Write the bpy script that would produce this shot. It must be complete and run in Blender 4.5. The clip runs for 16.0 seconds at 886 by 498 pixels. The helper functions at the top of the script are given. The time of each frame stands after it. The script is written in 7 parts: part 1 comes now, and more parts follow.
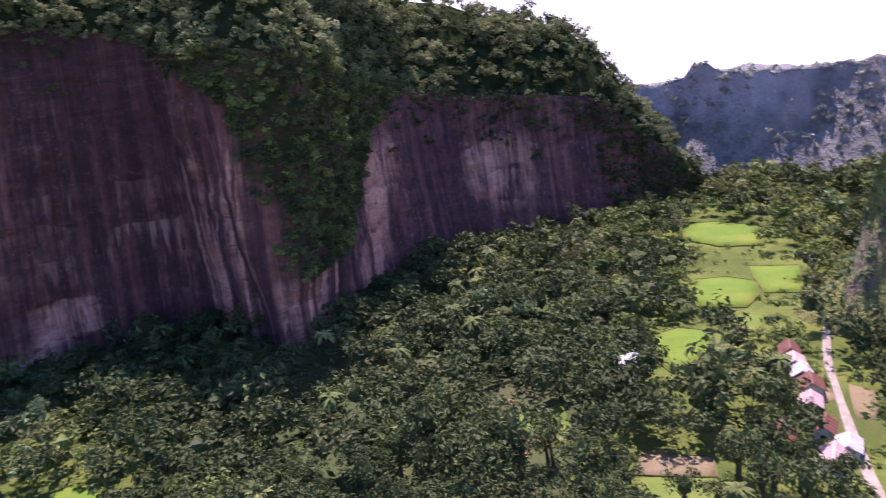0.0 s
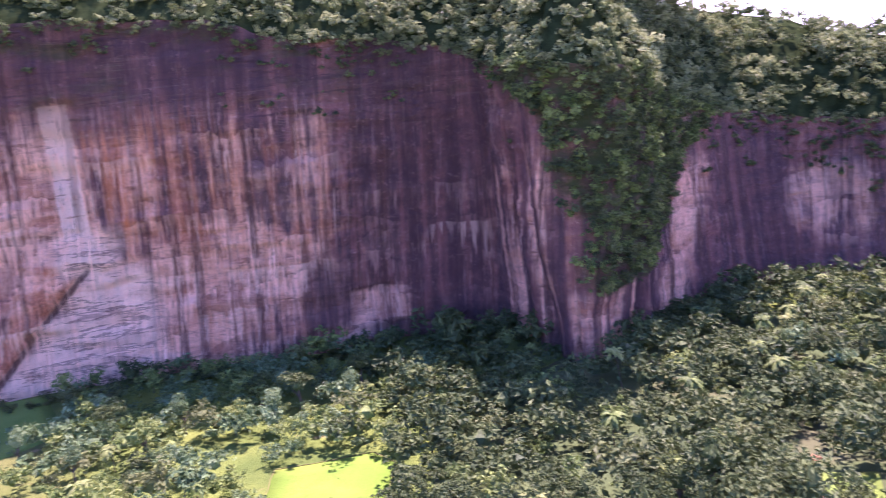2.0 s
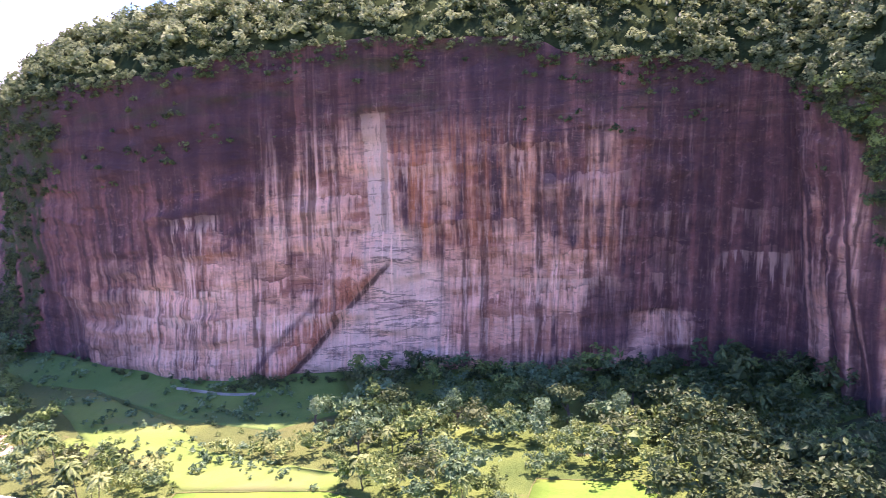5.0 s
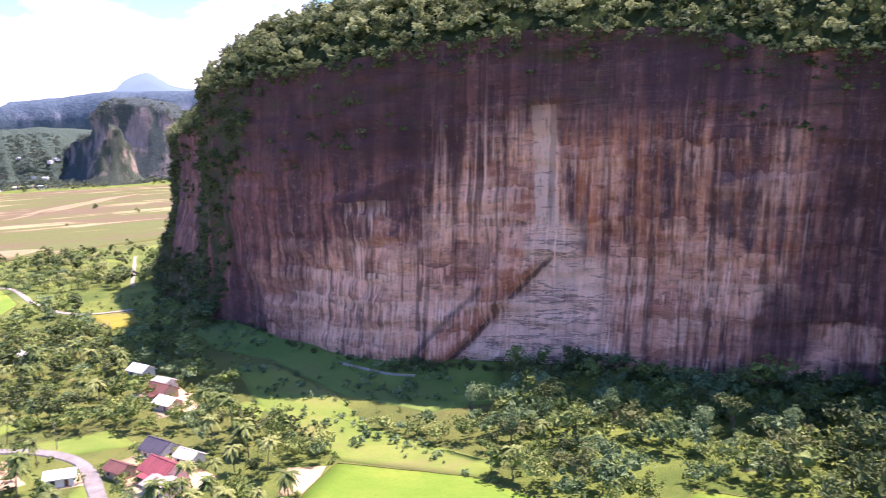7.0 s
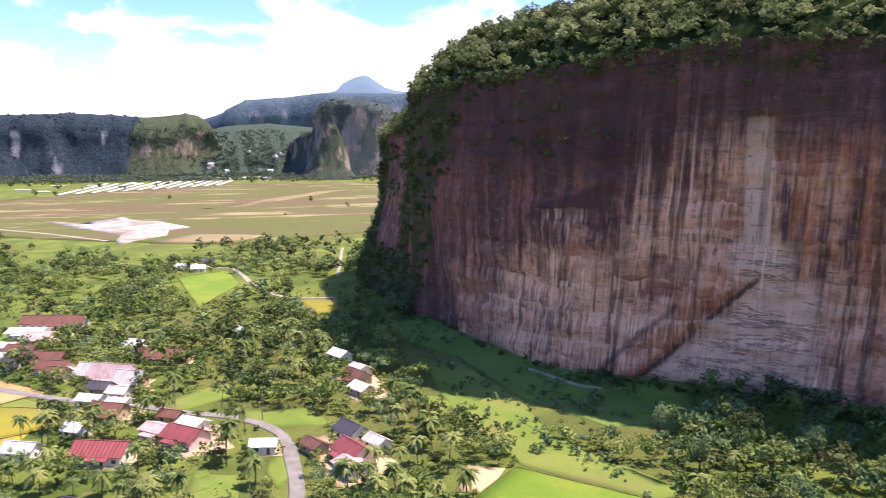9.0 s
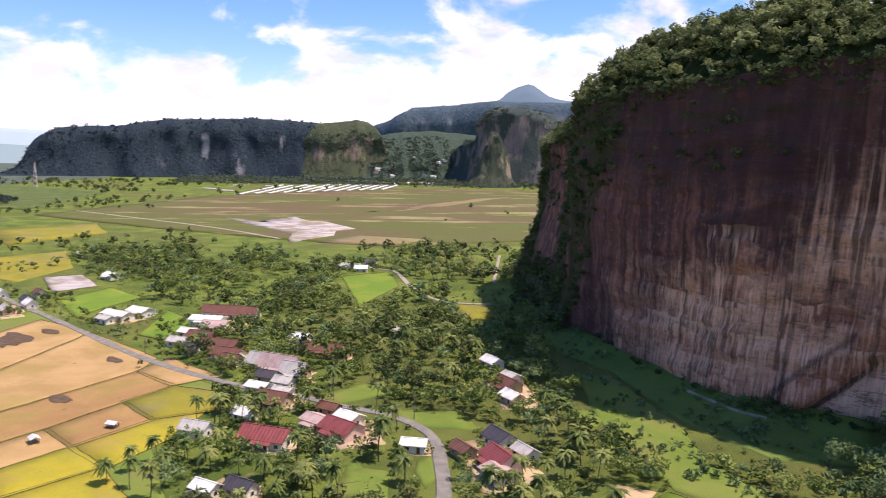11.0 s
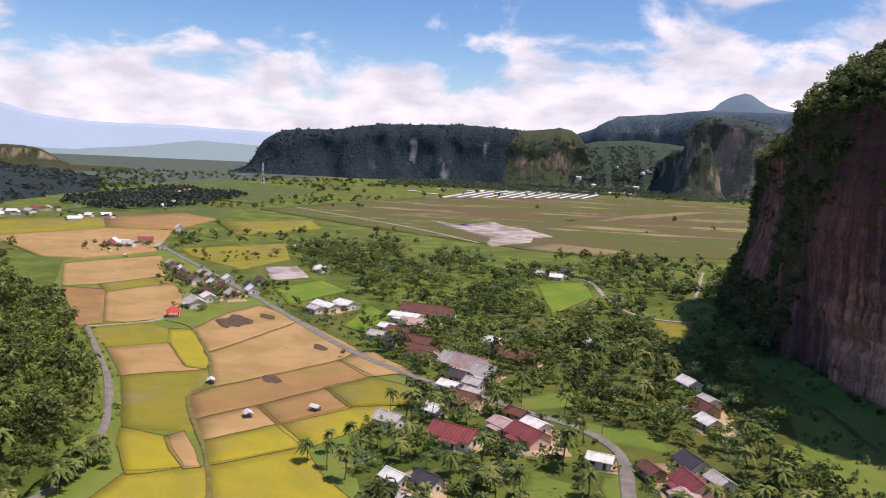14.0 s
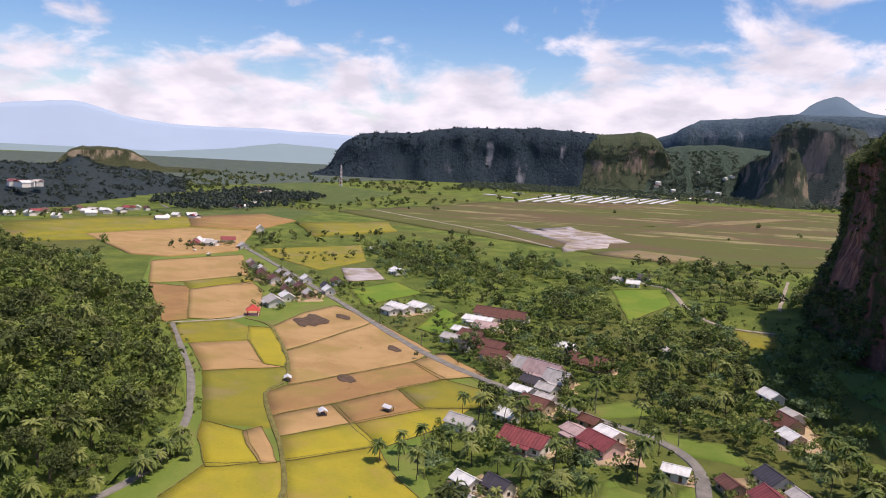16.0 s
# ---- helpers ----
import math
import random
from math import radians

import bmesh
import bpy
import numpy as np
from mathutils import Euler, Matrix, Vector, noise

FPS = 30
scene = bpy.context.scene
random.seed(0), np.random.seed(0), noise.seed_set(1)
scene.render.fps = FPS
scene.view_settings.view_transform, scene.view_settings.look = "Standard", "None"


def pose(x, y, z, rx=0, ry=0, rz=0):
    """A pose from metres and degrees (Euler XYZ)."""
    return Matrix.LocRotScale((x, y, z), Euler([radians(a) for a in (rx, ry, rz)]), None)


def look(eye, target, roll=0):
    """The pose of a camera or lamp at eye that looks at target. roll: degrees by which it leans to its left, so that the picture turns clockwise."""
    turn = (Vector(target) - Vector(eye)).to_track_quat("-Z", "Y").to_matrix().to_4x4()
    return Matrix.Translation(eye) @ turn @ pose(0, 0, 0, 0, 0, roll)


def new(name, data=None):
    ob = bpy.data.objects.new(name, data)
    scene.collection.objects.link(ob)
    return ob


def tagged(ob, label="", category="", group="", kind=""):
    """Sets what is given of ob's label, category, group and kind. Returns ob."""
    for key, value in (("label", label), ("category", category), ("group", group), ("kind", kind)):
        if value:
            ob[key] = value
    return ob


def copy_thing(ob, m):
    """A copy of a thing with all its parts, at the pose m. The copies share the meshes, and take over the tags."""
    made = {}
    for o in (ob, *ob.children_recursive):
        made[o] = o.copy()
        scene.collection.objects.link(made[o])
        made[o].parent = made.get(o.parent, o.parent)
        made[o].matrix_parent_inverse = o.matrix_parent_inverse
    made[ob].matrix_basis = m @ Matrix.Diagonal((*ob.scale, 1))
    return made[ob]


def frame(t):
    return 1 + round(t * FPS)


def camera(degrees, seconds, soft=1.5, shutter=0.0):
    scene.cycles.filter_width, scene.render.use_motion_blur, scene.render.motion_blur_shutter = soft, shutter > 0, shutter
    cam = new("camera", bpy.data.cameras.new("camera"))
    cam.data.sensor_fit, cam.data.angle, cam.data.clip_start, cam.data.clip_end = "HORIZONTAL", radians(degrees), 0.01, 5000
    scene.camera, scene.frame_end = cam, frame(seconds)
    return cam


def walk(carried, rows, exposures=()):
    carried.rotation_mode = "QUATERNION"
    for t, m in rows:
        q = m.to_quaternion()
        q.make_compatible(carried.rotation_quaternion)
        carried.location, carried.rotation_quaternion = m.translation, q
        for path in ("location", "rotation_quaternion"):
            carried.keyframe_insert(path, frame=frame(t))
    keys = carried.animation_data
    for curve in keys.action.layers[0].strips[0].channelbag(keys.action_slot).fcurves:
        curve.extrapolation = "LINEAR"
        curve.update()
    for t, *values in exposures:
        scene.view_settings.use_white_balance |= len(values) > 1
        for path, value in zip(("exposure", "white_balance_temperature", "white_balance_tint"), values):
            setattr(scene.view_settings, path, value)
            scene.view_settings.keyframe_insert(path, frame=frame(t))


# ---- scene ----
cam = camera(58.5, 16.0, soft=1.0, shutter=0.5)
PATH = [
    (0.0, 0, 0, 90, 75.50, 7.10, -1.83),
    (0.5, 0, 0, 90, 76.48, 6.72, 3.28),
    (1.0, 0, 0, 90, 77.33, 6.30, 9.07),
    (1.5, 0, 0, 90, 78.16, 5.89, 14.62),
    (2.0, 0, 0, 90, 78.98, 5.76, 20.59),
    (2.5, 0, 0, 90, 79.69, 5.22, 25.62),
    (3.0, 0, 0, 90, 80.33, 4.71, 30.27),
    (3.5, 0, 0, 90, 80.91, 4.28, 33.74),
    (4.0, 0, 0, 90, 81.40, 3.99, 36.71),
    (6.5, 0, 0, 90, 81.77, 2.64, 49.97),
    (7.0, 0, 0, 90, 81.80, 2.14, 53.78),
    (7.5, 0, 0, 90, 81.89, 1.86, 57.35),
    (8.0, 0, 0, 90, 82.15, 1.32, 60.99),
    (8.5, 0, 0, 90, 82.31, 0.60, 64.71),
    (9.0, 0, 0, 90, 82.49, 0.02, 68.22),
    (9.5, 0, 0, 90, 82.67, -0.29, 71.40),
    (12.0, 0, 0, 90, 83.05, -1.88, 85.00),
    (12.5, 0, 0, 90, 83.05, -2.19, 87.60),
    (13.0, 0, 0, 90, 83.05, -2.44, 90.13),
    (13.5, 0, 0, 90, 83.01, -2.61, 92.27),
    (14.0, 0, 0, 90, 83.04, -2.73, 94.27),
    (14.5, 0, 0, 90, 83.05, -2.94, 96.11),
    (15.0, 0, 0, 90, 83.02, -3.04, 98.05),
    (15.5, 0, 0, 90, 83.04, -3.04, 99.74),
    (16.0, 0, 0, 90, 83.03, -3.00, 99.75),
]
walk(cam, [(t, pose(*p)) for t, *p in PATH],
     exposures=[(0, 0.85, 5850, 54), (0.75, 1.4, 5800, 64), (1.5, 1.9, 5800, 68), (3.5, 2.25, 5850, 64), (6.5, 1.65, 6100, 50), (8, 1.3, 6250, 38), (9.5, 0.85, 6500, 30), (12, 0.10, 6600, 26), (16, -0.12, 6600, 26)])

# ---- sky and sun ----
SUN_AZ, SUN_EL = 8.0, 67.0          # from +y towards +x; above the horizon
world = bpy.data.worlds.new("sky")
scene.world = world
world.use_nodes = True
wn, wl = world.node_tree.nodes, world.node_tree.links
wn.clear()
w_out = wn.new("ShaderNodeOutputWorld")
w_bg = wn.new("ShaderNodeBackground")
w_sky = wn.new("ShaderNodeTexSky")
w_sky.sky_type = "NISHITA"
w_sky.sun_disc = False
w_sky.sun_elevation = radians(SUN_EL)
w_sky.sun_rotation = radians(SUN_AZ)
w_sky.altitude = 500
w_sky.dust_density = 0.1
w_sky.ozone_density = 3.5
w_bg.inputs["Strength"].default_value = 0.135
w_tc = wn.new("ShaderNodeTexCoord")
w_sep = wn.new("ShaderNodeSeparateXYZ")
wl.new(w_tc.outputs["Generated"], w_sep.inputs[0])


def wmath(op, a, b=None, clamp=False):
    n = wn.new("ShaderNodeMath")
    n.operation, n.use_clamp = op, clamp
    for k, v in enumerate((a, b)):
        if v is None:
            continue
        if isinstance(v, (int, float)):
            n.inputs[k].default_value = v
        else:
            wl.new(v, n.inputs[k])
    return n.outputs[0]


# clouds on a flat layer: the direction divided by its height
w_h = wmath("MAXIMUM", w_sep.outputs[2], 0.0)
w_den = wmath("ADD", w_h, 0.35)
w_cu, w_cv = wmath("DIVIDE", w_sep.outputs[0], w_den), wmath("DIVIDE", w_sep.outputs[1], w_den)
w_comb = wn.new("ShaderNodeCombineXYZ")
wl.new(w_cu, w_comb.inputs[0])
wl.new(w_cv, w_comb.inputs[1])
w_noise = wn.new("ShaderNodeTexNoise")
w_noise.inputs["Scale"].default_value = 3.6
w_noise.inputs["Detail"].default_value = 8
w_noise.inputs["Roughness"].default_value = 0.56
w_noise.inputs["Distortion"].default_value = 0.3
wl.new(w_comb.outputs[0], w_noise.inputs["Vector"])
# thicker cover low down and towards the sun
w_cover = wmath("MULTIPLY", wmath("SUBTRACT", 0.16, w_h, True), 2.2)
w_sunside = wmath("MULTIPLY", wmath("ADD", w_sep.outputs[1], 0.25, True), 0.22)
w_val = wmath("ADD", wmath("ADD", w_noise.outputs["Fac"], w_cover), w_sunside)
w_ramp = wn.new("ShaderNodeMapRange")
w_ramp.interpolation_type = "SMOOTHSTEP"
w_ramp.inputs["From Min"].default_value = 0.565
w_ramp.inputs["From Max"].default_value = 0.75
wl.new(w_val, w_ramp.inputs["Value"])
# cloud tone: grey undersides where thick
w_tone = wn.new("ShaderNodeTexNoise")
w_tone.inputs["Scale"].default_value = 5.5
w_tone.inputs["Detail"].default_value = 5
wl.new(w_comb.outputs[0], w_tone.inputs["Vector"])
w_col = wn.new("ShaderNodeMix")
w_col.data_type = "RGBA"
w_col.inputs[6].default_value = (5.6, 5.8, 6.3, 1)
w_col.inputs[7].default_value = (7.7, 7.8, 8.1, 1)
w_tr = wn.new("ShaderNodeMapRange")
w_tr.inputs["From Min"].default_value = 0.35
w_tr.inputs["From Max"].default_value = 0.6
wl.new(w_tone.outputs["Fac"], w_tr.inputs["Value"])
wl.new(w_tr.outputs[0], w_col.inputs[0])
w_mix = wn.new("ShaderNodeMix")
w_mix.data_type = "RGBA"
wl.new(w_ramp.outputs[0], w_mix.inputs[0])
w_sat = wn.new("ShaderNodeHueSaturation")
w_sat.inputs["Saturation"].default_value = 1.25
wl.new(w_sky.outputs[0], w_sat.inputs["Color"])
wl.new(w_sat.outputs[0], w_mix.inputs[6])
wl.new(w_col.outputs[2], w_mix.inputs[7])
wl.new(w_mix.outputs[2], w_bg.inputs["Color"])
wl.new(w_bg.outputs[0], w_out.inputs[0])

sun_dir = Vector((math.sin(radians(SUN_AZ)) * math.cos(radians(SUN_EL)),
                  math.cos(radians(SUN_AZ)) * math.cos(radians(SUN_EL)), math.sin(radians(SUN_EL))))
sun_data = bpy.data.lights.new("sun", "SUN")
sun_data.energy, sun_data.angle, sun_data.color = 4.6, radians(0.5), (1.0, 0.925, 0.75)
sun = new("sun", sun_data)
sun.matrix_world = look(sun_dir * 2000, (0, 0, 0))

# ---- materials ----
class Nodes:
    """A short way to write node materials."""

    def __init__(self, name, rough=0.8, spec=0.3):
        self.m = bpy.data.materials.new(name)
        self.m.use_nodes = True
        self.t = self.m.node_tree
        self.b = self.t.nodes["Principled BSDF"]
        self.b.inputs["Roughness"].default_value = rough
        self.b.inputs["Specular IOR Level"].default_value = spec

    def n(self, kind, **values):
        node = self.t.nodes.new(kind)
        for key, value in values.items():
            node.inputs[key.replace("_", " ")].default_value = value
        return node

    def ln(self, a, b):
        self.t.links.new(a, b)

    def math(self, op, a, b=0.5, clamp=False):
        node = self.n("ShaderNodeMath")
        node.operation, node.use_clamp = op, clamp
        for k, v in enumerate((a, b)):
            if isinstance(v, (int, float)):
                node.inputs[k].default_value = v
            else:
                self.ln(v, node.inputs[k])
        return node.outputs[0]

    def coords(self, which="Object", scale=(1, 1, 1)):
        tc = self.n("ShaderNodeTexCoord")
        mp = self.n("ShaderNodeMapping")
        mp.inputs["Scale"].default_value = scale
        self.ln(tc.outputs[which], mp.inputs["Vector"])
        return mp.outputs[0]

    def noise(self, vec, scale, detail=4, rough=0.55, dist=0.0):
        node = self.n("ShaderNodeTexNoise", Scale=scale, Detail=detail, Roughness=rough, Distortion=dist)
        self.ln(vec, node.inputs["Vector"])
        return node.outputs["Fac"]

    def rng(self, val, lo, hi, to0=0.0, to1=1.0, smooth=True):
        node = self.n("ShaderNodeMapRange")
        node.interpolation_type = "SMOOTHSTEP" if smooth else "LINEAR"
        for key, v in (("From Min", lo), ("From Max", hi), ("To Min", to0), ("To Max", to1)):
            node.inputs[key].default_value = v
        self.ln(val, node.inputs["Value"])
        return node.outputs[0]

    def mix(self, fac, a, b):
        node = self.n("ShaderNodeMix")
        node.data_type = "RGBA"
        for k, v in ((0, fac), (6, a), (7, b)):
            if isinstance(v, tuple):
                node.inputs[k].default_value = (*v, 1)
            elif isinstance(v, (int, float)):
                node.inputs[k].default_value = v
            else:
                self.ln(v, node.inputs[k])
        return node.outputs[2]

    def attr(self, name):
        node = self.n("ShaderNodeAttribute")
        node.attribute_name = name
        return node.outputs["Fac"]

    def done(self, colour, bump=None, strength=0.5, distance=0.3):
        if isinstance(colour, tuple):
            self.b.inputs["Base Color"].default_value = (*colour, 1)
        else:
            self.ln(colour, self.b.inputs["Base Color"])
        if bump is not None:
            node = self.n("ShaderNodeBump", Strength=strength, Distance=distance)
            self.ln(bump, node.inputs["Height"])
            self.ln(node.outputs[0], self.b.inputs["Normal"])
        return self.m


def leaf_material(name, dark, light, tip, trans=0.24):
    k = Nodes(name, 0.6, 0.2)
    geo = k.n("ShaderNodeNewGeometry")
    inf = k.n("ShaderNodeObjectInfo")
    isl = geo.outputs["Random Per Island"]
    tree = k.math("FRACT", k.math("ADD", k.attr("tint"), inf.outputs["Random"]), 0)
    col = k.mix(k.rng(isl, 0.05, 0.95), dark, light)
    col = k.mix(k.math("MULTIPLY", k.rng(tree, 0.35, 1.0), 0.75), col, tip)
    v = k.coords("Object")
    spray, twig = k.noise(v, 1.1, 4, 0.7), k.noise(v, 3.2, 3, 0.7)
    lump = k.math("ADD", k.math("MULTIPLY", spray, 0.6), k.math("MULTIPLY", twig, 0.4))
    col = k.mix(k.rng(lump, 0.52, 0.40, 0.0, 0.4), col, tuple(c * 0.6 for c in dark))
    col = k.mix(k.rng(lump, 0.54, 0.66, 0.0, 0.55), col, tip)
    bp = k.n("ShaderNodeBump", Strength=0.35, Distance=0.4)
    k.ln(lump, bp.inputs["Height"])
    k.ln(bp.outputs[0], k.b.inputs["Normal"])
    k.ln(col, k.b.inputs["Base Color"])
    tr = k.n("ShaderNodeBsdfTranslucent")
    k.ln(col, tr.inputs["Color"])
    mx = k.n("ShaderNodeMixShader")
    mx.inputs[0].default_value = trans
    k.ln(k.b.outputs[0], mx.inputs[1])
    k.ln(tr.outputs[0], mx.inputs[2])
    k.ln(mx.outputs[0], k.t.nodes["Material Output"].inputs["Surface"])
    return k.m


LEAF = leaf_material("leaf_green", (0.070, 0.108, 0.028), (0.205, 0.272, 0.066), (0.335, 0.385, 0.112))
LEAF_DARK = leaf_material("leaf_dark", (0.038, 0.057, 0.021), (0.115, 0.148, 0.046), (0.195, 0.215, 0.075))
LEAF_LIGHT = leaf_material("leaf_light", (0.074, 0.120, 0.046), (0.165, 0.245, 0.092), (0.27, 0.36, 0.165))
# leaf tone darkened and flattened so side-valley trees look shaded
SHADE_LEAF = leaf_material("shaded_valley_leaf", (0.050, 0.074, 0.024), (0.088, 0.120, 0.034), (0.120, 0.150, 0.046), 0.12)
# leaf lightened, and more translucent, so cliff-top trees look backlit by sun
RIM_LEAF = leaf_material("sunlit_rim_leaf", (0.105, 0.140, 0.058), (0.25, 0.29, 0.115), (0.40, 0.43, 0.20), 0.42)
PALM_LEAF = leaf_material("palm_leaf", (0.055, 0.090, 0.022), (0.180, 0.235, 0.056), (0.31, 0.335, 0.100), 0.24)


def simple(name, colour, rough=0.8, var=0.35, scale=0.6, bump=0.3, spec=0.3, which="Object"):
    k = Nodes(name, rough, spec)
    v = k.coords(which)
    big, fine = k.noise(v, scale, 5), k.noise(v, scale * 9, 4)
    lo = tuple(c * (1 - var) for c in colour)
    hi = tuple(min(1, c * (1 + var)) for c in colour)
    f = k.math("ADD", k.math("MULTIPLY", big, 0.65), k.math("MULTIPLY", fine, 0.35))
    return k.done(k.mix(k.rng(f, 0.32, 0.68), lo, hi), fine, bump, 0.1)


BARK = simple("bark", (0.12, 0.09, 0.065), 0.9, 0.4, 1.5)


def rock_material():
    """Sandstone with water streaks, leaned to look vertical to the camera; the UV map is in metres along and up the
    face.
    """
    k = Nodes("streaked_sandstone", 0.9, 0.2)
    uv = k.coords("UV")

    def at(su, sv, off=0.0):
        mp = k.n("ShaderNodeMapping")
        mp.inputs["Scale"].default_value = (su, sv, 1)
        mp.inputs["Location"].default_value = (off, off * 0.7, 0)
        k.ln(uv, mp.inputs["Vector"])
        return mp.outputs[0]
    broad = k.noise(at(0.060, 0.006), 1, 4, 0.55)
    mid = k.noise(at(0.24, 0.011), 1, 4, 0.55)
    fine = k.noise(at(0.70, 0.030, 3.0), 1, 3, 0.6)
    blot = k.noise(at(0.05, 0.06), 1, 6, 0.62, 0.25)
    blot2 = k.noise(at(0.14, 0.16, 7.0), 1, 6, 0.65, 0.25)
    grain = k.noise(at(1.1, 1.2), 1, 6, 0.75)
    strata = k.noise(at(0.055, 0.24, 5.0), 1, 6, 0.75, 0.2)
    crack = k.noise(at(0.018, 0.12, 31.0), 1, 6, 0.64, 0.1)
    crack = k.rng(k.math("ABSOLUTE", k.math("SUBTRACT", crack, 0.5)), 0.018, 0.005)
    rough = k.noise(at(0.42, 0.40, 21.0), 1, 6, 0.8)
    block = k.noise(at(0.035, 0.16, 9.0), 1, 3, 0.5, 0.3)
    light, white, ochre, wet, moss, dark = (k.attr(a) for a in ("light", "white", "ochre", "wet", "moss", "dark"))
    # dark purple varnish to red-brown
    tone = k.math("ADD", k.math("MULTIPLY", mid, 0.42), k.math("ADD", k.math("MULTIPLY", broad, 0.28), k.math("MULTIPLY", blot2, 0.30)))
    col = k.mix(k.rng(tone, 0.42, 0.60), (0.070, 0.047, 0.060), (0.235, 0.124, 0.116))
    # small pale ledges high on the dark face
    col = k.mix(k.math("MULTIPLY", k.rng(strata, 0.60, 0.66), 0.35), col, (0.30, 0.21, 0.18))
    # fresh pink and buff stone in broken blocks
    fresh = k.mix(k.rng(blot, 0.38, 0.60), (0.36, 0.185, 0.140), (0.58, 0.385, 0.315))
    fresh = k.mix(k.math("MULTIPLY", k.rng(block, 0.44, 0.56), 0.55), fresh, (0.68, 0.475, 0.39))
    fresh = k.mix(k.math("MULTIPLY", k.rng(blot2, 0.50, 0.64), 0.55), fresh, (0.37, 0.20, 0.115))
    fresh = k.mix(k.math("MULTIPLY", k.rng(grain, 0.5, 0.70), 0.4), fresh, (0.22, 0.115, 0.10))
    fresh = k.mix(k.math("MULTIPLY", k.rng(strata, 0.57, 0.62), 0.75), fresh, (0.12, 0.066, 0.064))
    f = k.math("ADD", light, k.math("MULTIPLY", k.math("SUBTRACT", tone, 0.5), 2.8))
    f = k.math("ADD", f, k.math("MULTIPLY", k.math("SUBTRACT", fine, 0.5), 1.0))
    col = k.mix(k.rng(f, 0.26, 0.70, 0.0, 0.95), col, fresh)
    # beds broken into blocks of their own tone
    cell = k.n("ShaderNodeTexWhiteNoise")
    cell.noise_dimensions = "2D"
    su0 = k.n("ShaderNodeSeparateXYZ")
    k.ln(uv, su0.inputs[0])
    bed = k.math("FLOOR", k.math("ADD", k.math("MULTIPLY", su0.outputs[1], 0.105), k.math("MULTIPLY", k.noise(at(0.030, 0.010, 71.0), 1, 3, 0.6), 3.0)), 0)
    slot = k.math("FLOOR", k.math("ADD", k.math("MULTIPLY", su0.outputs[0], 0.062), k.math("ADD", k.math("MULTIPLY", bed, 0.37), k.math("MULTIPLY", k.noise(at(0.05, 0.12, 73.0), 1, 4, 0.7), 1.6))), 0)
    cc = k.n("ShaderNodeCombineXYZ")
    k.ln(slot, cc.inputs[0])
    k.ln(bed, cc.inputs[1])
    k.ln(cc.outputs[0], cell.inputs["Vector"])
    own = k.math("MULTIPLY", k.rng(cell.outputs["Value"], 0.55, 1.0, 0.0, 0.55, False), light)
    col = k.mix(own, col, (0.66, 0.47, 0.40))
    own2 = k.math("MULTIPLY", k.rng(cell.outputs["Value"], 0.42, 0.0, 0.0, 0.6, False), k.math("ADD", k.math("MULTIPLY", light, 0.8), 0.2))
    col = k.mix(own2, col, (0.15, 0.078, 0.072))
    # thin pale and dark bands of colour across the dark upper face
    ledge = k.noise(at(0.028, 0.42, 37.0), 1, 5, 0.68, 0.1)
    high = k.rng(su0.outputs[1], 72, 92)
    col = k.mix(k.math("MULTIPLY", high, k.rng(ledge, 0.55, 0.63, 0.0, 0.5)), col, (0.21, 0.165, 0.15))
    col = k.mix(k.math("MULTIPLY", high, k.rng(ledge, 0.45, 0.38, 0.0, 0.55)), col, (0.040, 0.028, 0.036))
    # orange-brown seepage
    col = k.mix(k.math("MULTIPLY", ochre, k.math("MULTIPLY", k.rng(mid, 0.42, 0.56), k.rng(fine, 0.34, 0.56, 0.35, 0.9))), col, (0.42, 0.165, 0.072))
    # broad dark bands that run down over the fresh stone
    bands = k.noise(at(0.155, 0.005, 81.0), 1, 5, 0.6)
    col = k.mix(k.math("MULTIPLY", k.rng(bands, 0.53, 0.60), 0.72), col, (0.085, 0.048, 0.046))
    # pale broken stone
    pw = k.mix(k.rng(blot2, 0.35, 0.65), (0.58, 0.47, 0.42), (0.74, 0.64, 0.58))
    pw = k.mix(k.math("MULTIPLY", k.rng(strata, 0.55, 0.63), k.rng(white, 0.95, 0.75, 0.1, 0.6)), pw, (0.22, 0.15, 0.145))
    pw = k.mix(k.math("MULTIPLY", k.rng(fine, 0.55, 0.68), 0.45), pw, (0.30, 0.17, 0.14))
    col = k.mix(white, col, pw)
    # dark broken lines painted in for the shade under ledges
    col = k.mix(k.math("MULTIPLY", crack, k.math("MULTIPLY", k.math("ADD", k.math("MULTIPLY", white, 0.6), k.math("MULTIPLY", light, 0.28)), k.rng(white, 0.95, 0.78, 0.1, 1.0))), col, (0.075, 0.045, 0.047))
    # the scar of a fallen slab, and the slanting crack beside its foot
    uu = k.math("ADD", su0.outputs[0], k.math("MULTIPLY", su0.outputs[1], 0.06))
    zz = su0.outputs[1]
    ragged = k.math("MULTIPLY", k.math("SUBTRACT", k.noise(at(0.5, 0.35, 91.0), 1, 5, 0.7), 0.5), 3.0)
    off = k.math("ABSOLUTE", k.math("ADD", k.math("SUBTRACT", uu, 119.7), k.math("MULTIPLY", ragged, 0.6)))
    scar = k.math("MULTIPLY", k.rng(off, 4.4, 3.9), k.math("MULTIPLY", k.rng(zz, 54, 58), k.rng(k.math("ADD", zz, k.math("MULTIPLY", ragged, 0.4)), 99.6, 98.8)))
    broken = k.rng(k.noise(at(0.10, 0.40, 93.0), 1, 4, 0.7), 0.60, 0.66, 0.0, 0.75)
